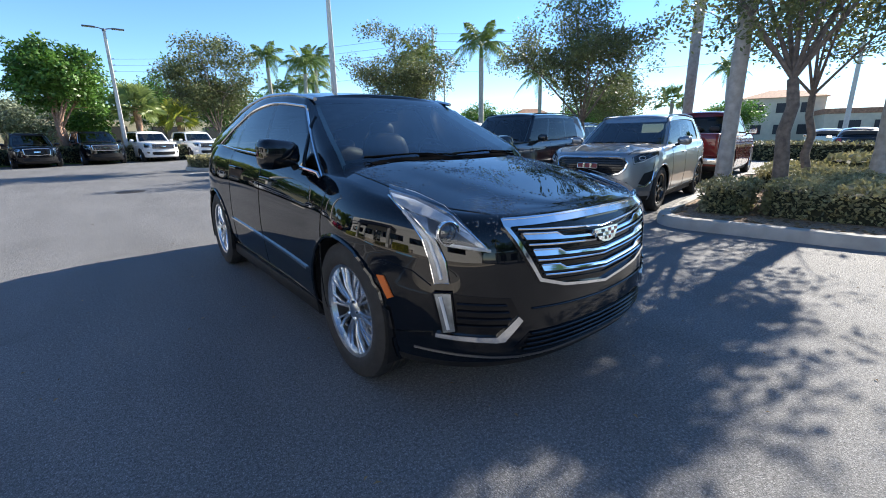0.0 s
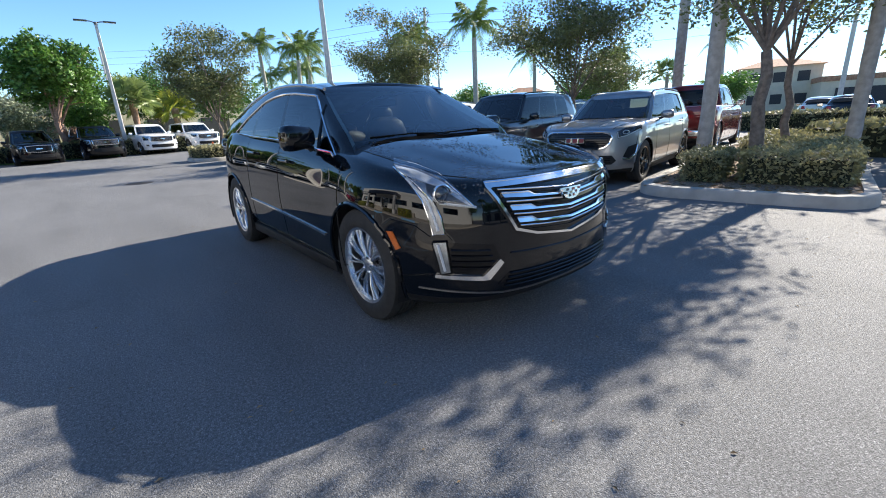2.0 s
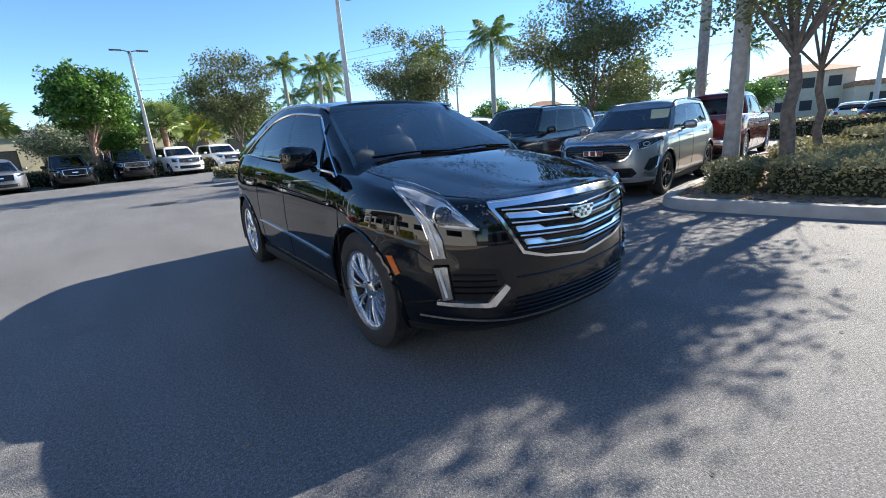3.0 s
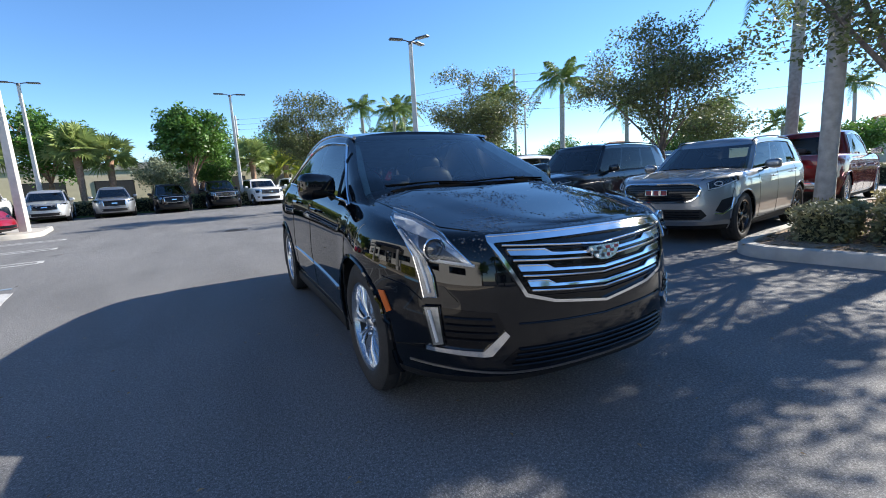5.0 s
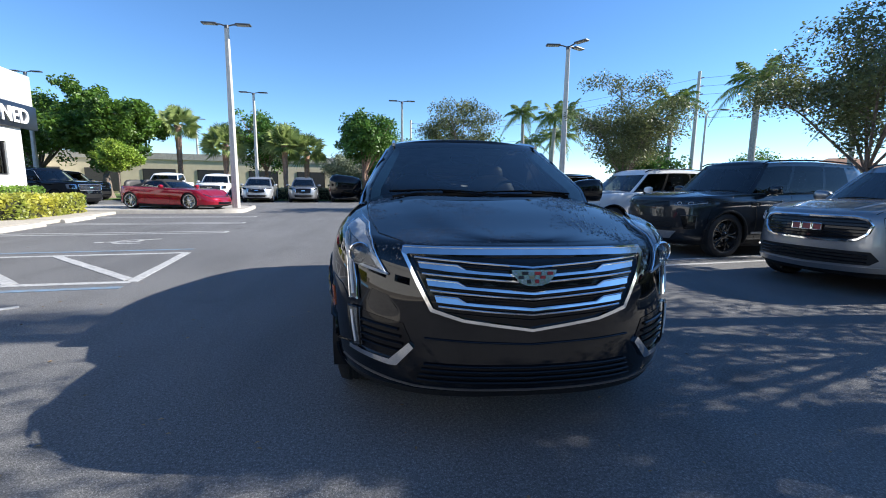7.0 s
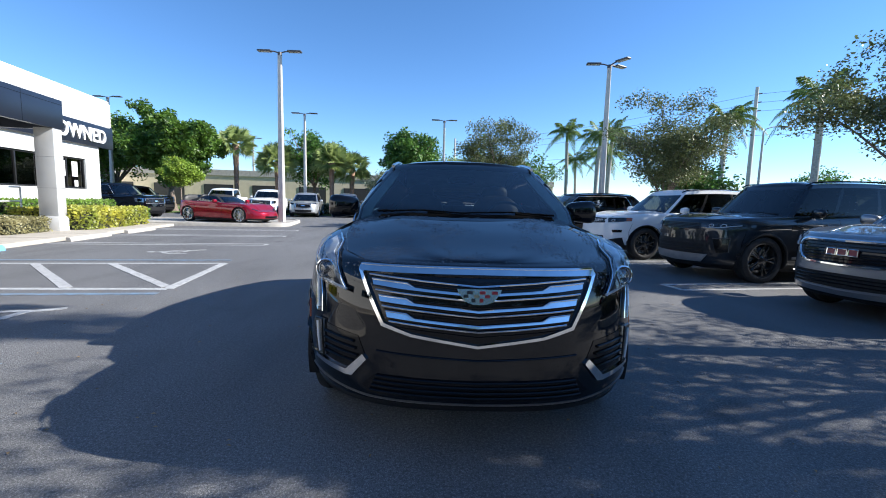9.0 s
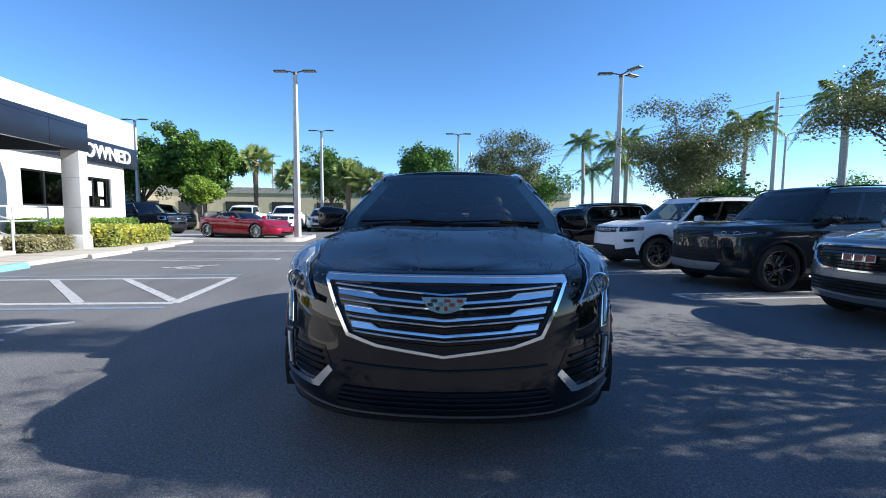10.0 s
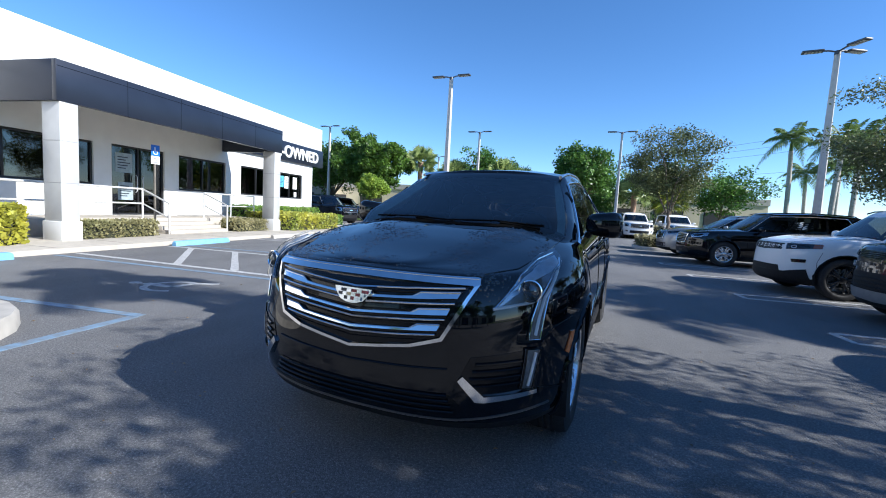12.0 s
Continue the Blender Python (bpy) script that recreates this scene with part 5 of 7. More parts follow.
def sabal(m, label, height, seed, leaf=None, boots=True, fans=26, size=0.95):
    """A cabbage palm: a rough trunk with a round head of fan leaves."""
    rnd = random.Random(seed)
    ob = thing("fan_palm", m, label, "palm tree", "palm trees")
    n = 18
    part("trunk", tube([(0, 0, height * k / n) for k in range(n + 1)], [0.17 + 0.02 * (k % 2) + (0.1 * (k / n) ** 3 if boots else 0) for k in range(n + 1)], 10), palm_bark if not boots else bark_red, ob)
    verts, faces, stems = [], [], bmesh.new()
    for k in range(fans):
        a, el = 2.4 * k + rnd.uniform(-0.2, 0.2), radians(88 - 128 * (k / fans) ** 0.9 + rnd.uniform(-8, 8))
        d = Vector((math.cos(a) * math.cos(el), math.sin(a) * math.cos(el), math.sin(el)))
        p0 = Vector((0, 0, height))
        hub = p0 + d * size * rnd.uniform(0.7, 1.05)
        tube([p0, hub], [0.02, 0.012], 4, bm=stems)
        side = d.cross(Vector((0, 0, 1))).normalized() if abs(d.z) < 0.98 else Vector((1, 0, 0))
        nrm = side.cross(d)
        r = rnd.uniform(-1.2, 1.2)
        side, nrm = side * math.cos(r) + nrm * math.sin(r), nrm * math.cos(r) - side * math.sin(r)
        for j in range(17):
            w = radians(-115 + 230 * j / 16)
            u = d * math.cos(w) + side * math.sin(w) + nrm * 0.12
            ln = size * rnd.uniform(0.75, 1.0) * (1.0 - 0.25 * abs(w) / 2)
            t = d.cross(u).cross(u).normalized() * 0.0 + (d * -math.sin(w) + side * math.cos(w)) * 0.045
            mid, e = hub + u * ln * 0.55, hub + u * ln + Vector((0, 0, -0.2 * ln))
            n_ = len(verts)
            verts += [hub, mid + t, e, mid - t]
            faces += [(n_, n_ + 1, n_ + 2), (n_, n_ + 2, n_ + 3)]
    part("stalk", stems, sabal_leaf, ob)
    mesh_part("foliage", verts, faces, leaf or sabal_leaf, ob)
    return ob


def hedge(outline, z0, z1, leaf, label, seed, per=900, size=0.05, base=None, name="hedge", category="hedge", core=None):
    """A clipped hedge: a solid core, the inner shade put into its colour, with leaves standing from its sides and top.
    """
    rnd = random.Random(seed)
    ob = thing(name, base or lot(0, 0), label, category, "hedges")
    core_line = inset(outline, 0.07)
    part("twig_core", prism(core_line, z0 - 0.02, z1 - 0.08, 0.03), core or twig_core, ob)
    pts = []
    per_len = sum(math.dist(p, q) for p, q in zip(outline, outline[1:] + outline[:1]))
    for p, q in zip(outline, outline[1:] + outline[:1]):
        for _ in range(int(per * math.dist(p, q) * (z1 - z0))):
            t = rnd.random()
            z = z0 + (z1 - z0) * (rnd.random() ** 0.8)
            bulge = 0.05 * noise.noise(Vector((p[0] + t * 3, q[1] + t * 2, z * 2.5)))
            d = rnd.gauss(0.0, 0.035) + bulge
            e = Vector((q[0] - p[0], q[1] - p[1], 0)).normalized()
            pts.append(Vector((p[0] + (q[0] - p[0]) * t + e.y * d, p[1] + (q[1] - p[1]) * t - e.x * d, z)))
    xs_, ys_ = [p[0] for p in outline], [p[1] for p in outline]
    n_top = int(per * (max(xs_) - min(xs_)) * (max(ys_) - min(ys_)))
    for _ in range(n_top):
        x, y = rnd.uniform(min(xs_), max(xs_)), rnd.uniform(min(ys_), max(ys_))
        inside = False
        for (x0, y0), (x1, y1) in zip(outline, outline[1:] + outline[:1]):
            if (y0 > y) != (y1 > y) and x < (x1 - x0) * (y - y0) / (y1 - y0) + x0:
                inside = not inside
        if inside:
            pts.append(Vector((x, y, z1 + rnd.gauss(-0.02, 0.03) + 0.05 * noise.noise(Vector((x * 2, y * 2, 1))))))
    verts, faces = [], []
    for p in pts:
        u = Vector((rnd.gauss(0, 1), rnd.gauss(0, 1), rnd.gauss(0.3, 0.8))).normalized()
        v = u.orthogonal().normalized() * 0.55
        s = size * rnd.uniform(0.6, 1.4)
        n = len(verts)
        verts += [p - u * s * 0.4, p + v * s * 0.6, p + u * s * 0.7, p - v * s * 0.6]
        faces += [(n, n + 1, n + 2), (n, n + 2, n + 3)]
    mesh_part("foliage", verts, faces, leaf, ob)
    return ob


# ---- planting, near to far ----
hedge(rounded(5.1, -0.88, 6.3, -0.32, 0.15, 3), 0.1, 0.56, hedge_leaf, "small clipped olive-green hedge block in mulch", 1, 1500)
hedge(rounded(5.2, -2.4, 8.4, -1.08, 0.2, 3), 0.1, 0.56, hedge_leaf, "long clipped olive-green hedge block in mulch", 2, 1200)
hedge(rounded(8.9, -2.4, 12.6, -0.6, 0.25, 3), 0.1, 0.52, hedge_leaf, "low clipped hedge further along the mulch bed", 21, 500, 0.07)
palm(lot(6.7, -0.33, 0.1), "royal palm with a smooth pale trunk in the island", 6.3, 0.115, 17, 9, 1.7, 0.0)
tree(lot(6.6, -1.12, 0.1), "slim street tree with grey trunk over the hedge", 5.8, 2.2, 0.115, oak_leaf, 11, per=120, size=0.075, fork=0.33, limbs=8, fill=95, low=0.28, cloud=0.28)
tree(lot(9.0, -1.35, 0.1), "small-leaved tree behind the hedge", 4.9, 2.0, 0.085, oak_leaf, 14, per=105, size=0.075, fork=0.36, limbs=6, fill=28, low=0.36, cloud=0.28)
palm(lot(9.4, -2.4, 0.1), "royal palm with pale trunk at the back of the island", 4.9, 0.12, 6, 7, 1.4, 0.0)
tree(pose(9.5, 5.55, 0.1), "small-leaved oak behind the parked row", 4.85, 1.95, 0.1, oak_leaf, 12, per=210, size=0.075, limbs=7, fill=95, low=0.32, cloud=0.3)
tree(pose(7.6, 12.1, 0.1), "dense small-leaved oak between the stalls", 4.85, 2.15, 0.1, oak_leaf, 13, per=220, size=0.078, fork=0.26, limbs=7, fill=95, low=0.26, cloud=0.3)
tree(pose(2.5, 18.6, 0.1), "slender oak in the far island", 5.2, 2.0, 0.09, oak_leaf, 15, per=170, size=0.09, fork=0.3, limbs=7, fill=100, low=0.3, cloud=0.3)
palm(pose(14.13, 4.67, 0), "royal palm with drooping fronds behind the parked row", 6.3, 0.155, 23, 18, 2.9, 0.0)
palm(pose(23, 24, 0), "tall royal palm by the street", 7.1, 0.19, 21, 19, 3.7, 0.02)
palm(pose(21, 30, 0), "tall royal palm by the street", 6.8, 0.18, 22, 18, 3.3, 0.02)
for x, y, h, s in ((15.5, 41, 7.3, 31), (17.5, 43, 8.0, 32), (14.0, 46, 8.3, 33), (20.5, 55, 7.0, 39), (18.5, 57, 6.4, 40), (34, 27, 6.0, 34), (60, 33, 8, 35), (62, 20, 8, 36), (56, -14, 8, 37), (19, 47, 6.2, 38)):
    palm(pose(x, y, 0), "far royal palm against the sky", h, 0.18, s, 17, 3.5, 0.03)
hedge(rounded(4.75, 17.4, 6.4, 19.3, 0.4, 4), 0.1, 0.62, hedge_leaf, "low rounded hedge at the end of the far island", 3, 500, 0.07)

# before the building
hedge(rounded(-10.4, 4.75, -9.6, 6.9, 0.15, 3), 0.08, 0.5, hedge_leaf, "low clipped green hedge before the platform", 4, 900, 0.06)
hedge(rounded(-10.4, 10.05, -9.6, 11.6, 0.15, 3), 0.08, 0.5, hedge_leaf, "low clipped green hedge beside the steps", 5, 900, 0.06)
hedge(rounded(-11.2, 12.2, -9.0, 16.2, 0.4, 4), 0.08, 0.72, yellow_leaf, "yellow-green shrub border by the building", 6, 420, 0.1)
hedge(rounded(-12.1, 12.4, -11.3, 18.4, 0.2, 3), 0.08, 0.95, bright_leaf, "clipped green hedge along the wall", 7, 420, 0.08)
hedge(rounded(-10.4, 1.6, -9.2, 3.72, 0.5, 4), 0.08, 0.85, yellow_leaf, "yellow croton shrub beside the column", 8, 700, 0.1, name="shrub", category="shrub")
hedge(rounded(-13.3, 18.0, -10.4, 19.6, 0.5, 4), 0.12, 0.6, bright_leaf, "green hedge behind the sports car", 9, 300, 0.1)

# left background
tree(pose(-16.3, 24.3, 0), "small round-headed clipped tree on a thin trunk", 3.5, 1.15, 0.06, clipped_leaf, 41, per=170, size=0.12, fork=0.5, limbs=3, fill=140, low=0.5, cloud=0.2, lift=0.3, lump=0.1)
tree(pose(-21.0, 31.0, 0), "broad bright-green fig tree", 7.5, 3.7, 0.3, ficus_leaf, 42, per=230, size=0.26, fork=0.25, limbs=9, fill=190, low=0.3, cloud=0.45, lump=0.7)
tree(pose(-27.0, 33.0, 0), "broad bright-green fig tree", 7.6, 3.6, 0.3, ficus_leaf, 43, per=140, size=0.26, fork=0.25, limbs=8, fill=90, low=0.25, cloud=0.6)
sabal(pose(-17.3, 33.7, 0), "cabbage palm with a rough pinkish trunk", 5.6, 51, fans=44, size=1.0)
sabal(pose(-13.8, 33.5, 0), "cabbage palm with spreading fans", 4.2, 52, fans=44, size=1.1)
sabal(pose(-9.4, 34.0, 0), "cabbage palm with spreading fans", 4.4, 53, fans=44, size=1.1)
sabal(pose(-7.9, 35.0, 0), "short cabbage palm with a wide boot-covered trunk", 3.9, 54, fans=42, size=1.05)
tree(pose(-11.4, 36.0, 0), "bright-green fig tree behind the palms", 7.2, 3.0, 0.22, fig_leaf, 44, bark_red, per=90, size=0.24, fill=90, limbs=7, cloud=0.55)
tree(pose(-5.0, 37.0, 0), "round silvery-green buttonwood shrub on grass", 3.9, 1.9, 0.1, silver_leaf, 45, per=90, size=0.16, fork=0.15, fill=70, low=0.1, stems=2)
tree(pose(-1.6, 37.5, 0), "small green tree behind the far cars", 3.8, 1.5, 0.09, fig_leaf, 46, bark_red, per=70, size=0.18, fill=50, stems=2)
tree(pose(-2.6, 33.0, 0), "multi-stemmed gumbo-limbo with pinkish trunks", 6.4, 2.7, 0.22, fig_leaf, 47, bark_red, per=120, size=0.22, fork=0.32, stems=4, limbs=12, fill=120, low=0.44, lift=0.6)
sabal(pose(1.2, 36.0, 0), "cabbage palm with yellowing fans", 3.6, 55, fans=42, size=1.05)
sabal(pose(4.0, 38.0, 0), "cabbage palm with yellowing fans", 3.0, 56, leaf=yellow_leaf, fans=26, size=1.0)
for x, y, h, sp, sd, lf in ((-2.0, 44, 6.5, 3.5, 61, fig_leaf), (3.5, 43, 6.8, 3.6, 62, fig_leaf), (8.0, 40, 6.2, 3.2, 63, fig_leaf), (15.5, 24.0, 3.6, 2.2, 66, fig_leaf),
                            (30, 31, 4.0, 2.6, 67, fig_leaf), (36, 22, 4.4, 2.8, 68, fig_leaf), (-33, 36, 8, 4, 69, fig_leaf), (42, 13, 3.6, 2.6, 70, fig_leaf), (13.5, -2.2, 5.5, 2.6, 71, oak_leaf), (20.5, -3.5, 5.4, 2.6, 72, oak_leaf), (30, -6, 5.6, 2.8, 73, oak_leaf), (26, 14.5, 5.2, 2.6, 74, oak_leaf)):
    tree(pose(x, y, 0), "green shade tree in the distance" if sd < 71 else "small-leaved oak in the next parking rows", h, sp, 0.16, lf, sd, per=70, size=0.22 if sd < 71 else 0.15, fill=90, limbs=7, cloud=0.5)
for x, y, h, s in ((34, 19, 4.6, 81), (40, 24, 4.2, 82), (47, 20, 4.6, 83), (50, -3, 5, 84), (44, -10, 5.2, 85), (58, 2, 6, 86)):
    sabal(pose(x, y, 0), "round-headed cabbage palm in the distance", h, s, leaf=palm_leaf, fans=24, size=1.1, boots=False)
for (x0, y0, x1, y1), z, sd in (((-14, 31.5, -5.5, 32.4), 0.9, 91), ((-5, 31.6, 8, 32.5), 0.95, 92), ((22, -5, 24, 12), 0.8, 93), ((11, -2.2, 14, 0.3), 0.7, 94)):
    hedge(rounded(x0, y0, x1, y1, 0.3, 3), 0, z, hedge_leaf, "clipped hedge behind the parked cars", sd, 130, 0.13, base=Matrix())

# ---- far buildings, grass and wires ----
tan_wall = mat("tan_stucco", (0.6, 0.52, 0.38), 0.9, vary=0.06, scale=2, big=0.08)
tile_mat = mat("clay_tile", (0.36, 0.19, 0.11), 0.85, vary=0.3, scale=4, bump=0.6, bump_scale=12)
dark_gap = mat("dark_recess", (0.03, 0.03, 0.032), 0.6, vary=0.2)


def far_block(m, w, d, h, material, label, openings=(), roof=None, band=None, name="building"):
    """A far building with its openings and roof edge."""
    ob = thing(name, m, label, "building", "far buildings")
    part("wall", box((-w / 2, 0, -0.1), (w / 2, d, h), 0.02), material, ob, smooth=0)
    if band:
        part("roof_band", box((-w / 2 - 0.1, -0.12, h - 0.55), (w / 2 + 0.1, d + 0.1, h + 0.12), 0.02), band, ob, smooth=0)
    if roof:
        bm = bmesh.new()
        lo = [bm.verts.new((sx_ * (w / 2 + 0.5), y_, h)) for sx_, y_ in ((-1, -0.5), (1, -0.5), (1, d + 0.5), (-1, d + 0.5))]
        hi = [bm.verts.new((sx_ * (w / 2 - d * 0.4), d / 2, h + roof)) for sx_ in (-1, 1)]
        for f in ((lo[0], lo[1], hi[1], hi[0]), (lo[2], lo[3], hi[0], hi[1]), (lo[1], lo[2], hi[1]), (lo[3], lo[0], hi[0]), lo[::-1]):
            bm.faces.new(f)
        part("roof", bm, tile_mat, ob, smooth=0)
    for x0, x1, z0, z1 in openings:
        q = part("window", box((x0, -0.06, z0), (x1, 0.05, z1), 0.01), frame_black, ob, smooth=0)
        part("pane", box((x0 + 0.08, -0.07, z0 + 0.08), (x1 - 0.08, -0.065, z1 - 0.08)), dark_gap, q, smooth=0)
    return ob


far_block(lot(-6, 49), 58, 14, 4.1, tan_wall, "long low tan building behind the trees", [(x, x + 3.0, 0.3, 2.6) for x in range(-27, 26, 5)], None, concrete)
far_block(lot(-34, 34, 0, 25), 26, 12, 4.6, white_wall, "low white building behind the fig trees", [(x, x + 2.4, 0.4, 2.4) for x in range(-11, 10, 4)], 1.8)
far_block(lot(82, 4.5, 0, -80), 10, 9, 6.2, tan_wall, "tan two-storey building with a clay tile roof", [(x, x + 1.4, z, z + 1.4) for x in (-3.6, -0.7, 2.2) for z in (0.9, 4.0)], 1.4)
far_block(lot(77, -9, 0, -80), 17, 12, 4.0, tan_wall, "low tan shop building with dark openings", [(x, x + 2.2, 0.3, 2.6) for x in (-7, -3.5, 0, 3.5)], None, tile_mat)
far_block(pose(46, 38, 0, 0, 0, -45), 7, 6, 3.4, tan_wall, "low house with a brown tile roof", [(x, x + 1.2, 1, 2.2) for x in (-2.6, 1.4)], 1.5)
far_block(pose(-60, -40, 0, 0, 0, 60), 50, 12, 5.0, white_wall, "long white building across the street", [(x, x + 3, 0.4, 2.6) for x in range(-22, 20, 6)], None, concrete)
place_slab("grass_strip", lot(0, 0), [(24.5, -40), (38, -40), (38, 60), (24.5, 60)], -0.05, 0.06, grass_mat, "mown grass verge by the street", "grass")
place_slab("grass_verge", lot(0, 0), [(-40, 31.2), (24.4, 31.2), (24.4, 60), (-40, 60)], -0.05, 0.05, grass_mat, "grass behind the far parked cars", "grass")


def utility_pole(m, h):
    ob = thing("utility_pole", m, "grey utility pole with insulators and a cross-arm", "utility pole")
    part("pole", tube([(0, 0, -0.1), (0, 0, h)], [0.2, 0.13], 10), pole_mat, ob)
    for k in range(3):
        part("insulator", tube([(0, 0, h - 0.6 - 0.7 * k), (0.45, 0, h - 0.5 - 0.7 * k)], 0.05, 8), lamp_dark, ob)


utility_pole(pose(26.3, 34.4, 0), 11.6)
utility_pole(pose(48, 6, 0), 11.6)
utility_pole(pose(2, 68, 0), 11.6)
for k, z in enumerate((11.0, 10.3, 9.6, 7.6)):
    pts = []
    for p, q in (((2, 68), (26.3, 34.4)), ((26.3, 34.4), (48, 6)), ((48, 6), (70, -22))):
        pts += [(p[0] + (q[0] - p[0]) * t / 8, p[1] + (q[1] - p[1]) * t / 8, z - 0.7 * math.sin(math.pi * t / 8)) for t in range(8)]
    tagged(part("power_line", tube(pts, 0.014, 4), lamp_dark), "thin dark overhead power line between poles", "cable", "power lines")


def cobra_lamp(m, h, reach):
    ob = thing("street_lamp", m, "slim street lamp with a single curved arm", "lamp post", "lamp posts")
    part("pole", tube([(0, 0, -0.1), (0, 0, h * 0.6), (0, 0, h - 0.3)], [0.11, 0.08, 0.06], 10), pole_mat, ob)
    q = part("arm", tube([(0, 0, h - 0.4), (0.15, 0, h - 0.1), (reach * 0.5, 0, h + 0.05), (reach, 0, h + 0.1)], 0.035, 8), pole_mat, ob)
    part("lamp_head", superegg((reach + 0.25, 0, h + 0.09), (0.35, 0.14, 0.06), 3), lamp_dark, q)


cobra_lamp(pose(22.2, 27.6, 0, 0, 0, 0), 7.0, 1.2)
cobra_lamp(pose(31, 22, 0, 0, 0, 180), 7.0, 1.5)

# out of view, for the paint's reflections: mirrored palms and trees, an added block
far_block(lot(8, -40, 0, 180), 60, 12, 4.2, tan_wall, "long tan block added out of view to fill the reflections", [(x, x + 4, 0.2, 3.2) for x in range(-27, 24, 7)], None, concrete)
for x, y, h, s in ((-6, -19, 6.5, 101), (1, -21, 7, 102), (7, -20, 6.4, 103), (14, -19, 6.8, 104)):
    palm(pose(x, y, 0), "royal palm across the lot", h, 0.18, s, 15, 2.5, 0.03)
for x, y, s in ((-10, -17, 105), (4, -18, 106), (11, -17, 107), (-16, -12, 108), (-4, -19, 109), (17, -16, 110), (8, -19.5, 111), (0, -20, 112)):
    tree(pose(x, y, 0), "green shade tree across the lot", 6.0, 2.8, 0.16, fig_leaf, s, per=60, size=0.22, fill=80, limbs=7, cloud=0.5)

# fallen leaves and grit on the asphalt
rnd = random.Random(99)
verts, faces = [], []
for k in range(1500):
    if k < 900:
        a, b = rnd.uniform(4.45, 8.5), rnd.uniform(-2.45, 0.0)
        z = 0.125
    else:
        a, b, z = rnd.uniform(-7, 4.0), rnd.gauss(-0.5, 4.5), 0.004
    w, sz = rnd.uniform(0, 6.28), rnd.uniform(0.006, 0.018) if k >= 900 else rnd.uniform(0.02, 0.05)
    c, s_ = math.cos(w) * sz, math.sin(w) * sz
    n = len(verts)
    verts += [(a - c, b - s_, z), (a + s_ * 0.45, b - c * 0.45, z + sz * 0.3), (a + c, b + s_, z), (a - s_ * 0.45, b + c * 0.45, z + sz * 0.35)]
    faces += [(n, n + 1, n + 2), (n, n + 2, n + 3)]
ob = tagged(mesh_part("leaf_litter", verts, faces, leaf_litter), "small dry leaves and grit scattered on the asphalt", "leaves", kind="stuff")
ob.matrix_world = lot(0, 0)

# ---- cars ----
black_paint = paint("black_paint", (0.0025, 0.003, 0.0048), 0.0, 0.3)
grey_paint = paint("graphite_paint", (0.29, 0.3, 0.315), 0.8, 0.36)
dark_paint = paint("dark_slate_paint", (0.022, 0.025, 0.03), 0.5, 0.3)
white_paint = paint("white_paint", (0.78, 0.78, 0.77), 0.0, 0.3, 0.02)
red_paint = paint("crimson_paint", (0.26, 0.006, 0.02), 0.3, 0.3)
maroon_paint = paint("maroon_paint", (0.13, 0.008, 0.012), 0.35, 0.3)
silver_paint = paint("silver_paint", (0.55, 0.56, 0.57), 0.7, 0.35)
blue_car_paint = paint("navy_paint", (0.02, 0.035, 0.07), 0.4, 0.3)
valance = mat("matt_grey_plastic", (0.035, 0.036, 0.038), 0.6, vary=0.15, scale=12, bump=0.1, bump_scale=500)


def in_row(a, b, fo):
    """A car parked in the right-hand row, its nose at a."""
    return lot(a + fo, b, 0, -90)


def frame_strip(tree_, outline, inner, way, off, thick):
    """A closed band between two outlines, laid on a surface."""
    bm = bmesh.new()
    n = len(outline)
    for k in range(n):
        q = (k + 1) % n
        join(bm, patch(tree_, [outline[k], outline[q], inner[q], inner[k]], way, off, thick, 0.05))
    bmesh.ops.remove_doubles(bm, verts=bm.verts, dist=0.0008)
    return bm


badge_red = mat("badge_red", (0.22, 0.02, 0.025), 0.3)
badge_gold = mat("badge_gold", (0.3, 0.26, 0.17), 0.35, 0.8)
slot_dark = mat("badge_dark", (0.03, 0.03, 0.033), 0.35, 0.3)
wiper_black = mat("wiper_rubber", (0.006, 0.006, 0.006), 0.95, spec=0.0)
projector_glass = mat("projector_eye", (0.03, 0.035, 0.045), 0.04, coat=1.0, spec=0.8)
lamp_silver = mat("lamp_bowl", (0.72, 0.76, 0.8), 0.3, 0.45, vary=0.12, scale=30)
lamp_mid = mat("lamp_bowl_grey", (0.38, 0.4, 0.43), 0.25, 0.65, vary=0.3, scale=22)
lamp_grey = mat("lamp_strip", (0.2, 0.21, 0.23), 0.22, 0.7, vary=0.25, scale=25)
lamp_dark_in = mat("lamp_inside", (0.05, 0.052, 0.056), 0.3, 0.3, vary=0.3, scale=30)
bright_alloy = mat("polished_alloy", (0.72, 0.73, 0.75), 0.26, 1.0, vary=0.12, scale=25)
hero_glass = glass_mat("tinted_glass", (0.2, 0.22, 0.23), ior=2.3)
hero_front_glass = glass_mat("green_glass", (0.34, 0.4, 0.38), ior=2.3)
hero_screen = glass_mat("clear_screen", (0.88, 0.96, 0.92), ior=1.9)
hero_back_glass = glass_mat("back_glass", (0.62, 0.66, 0.65), ior=1.45)


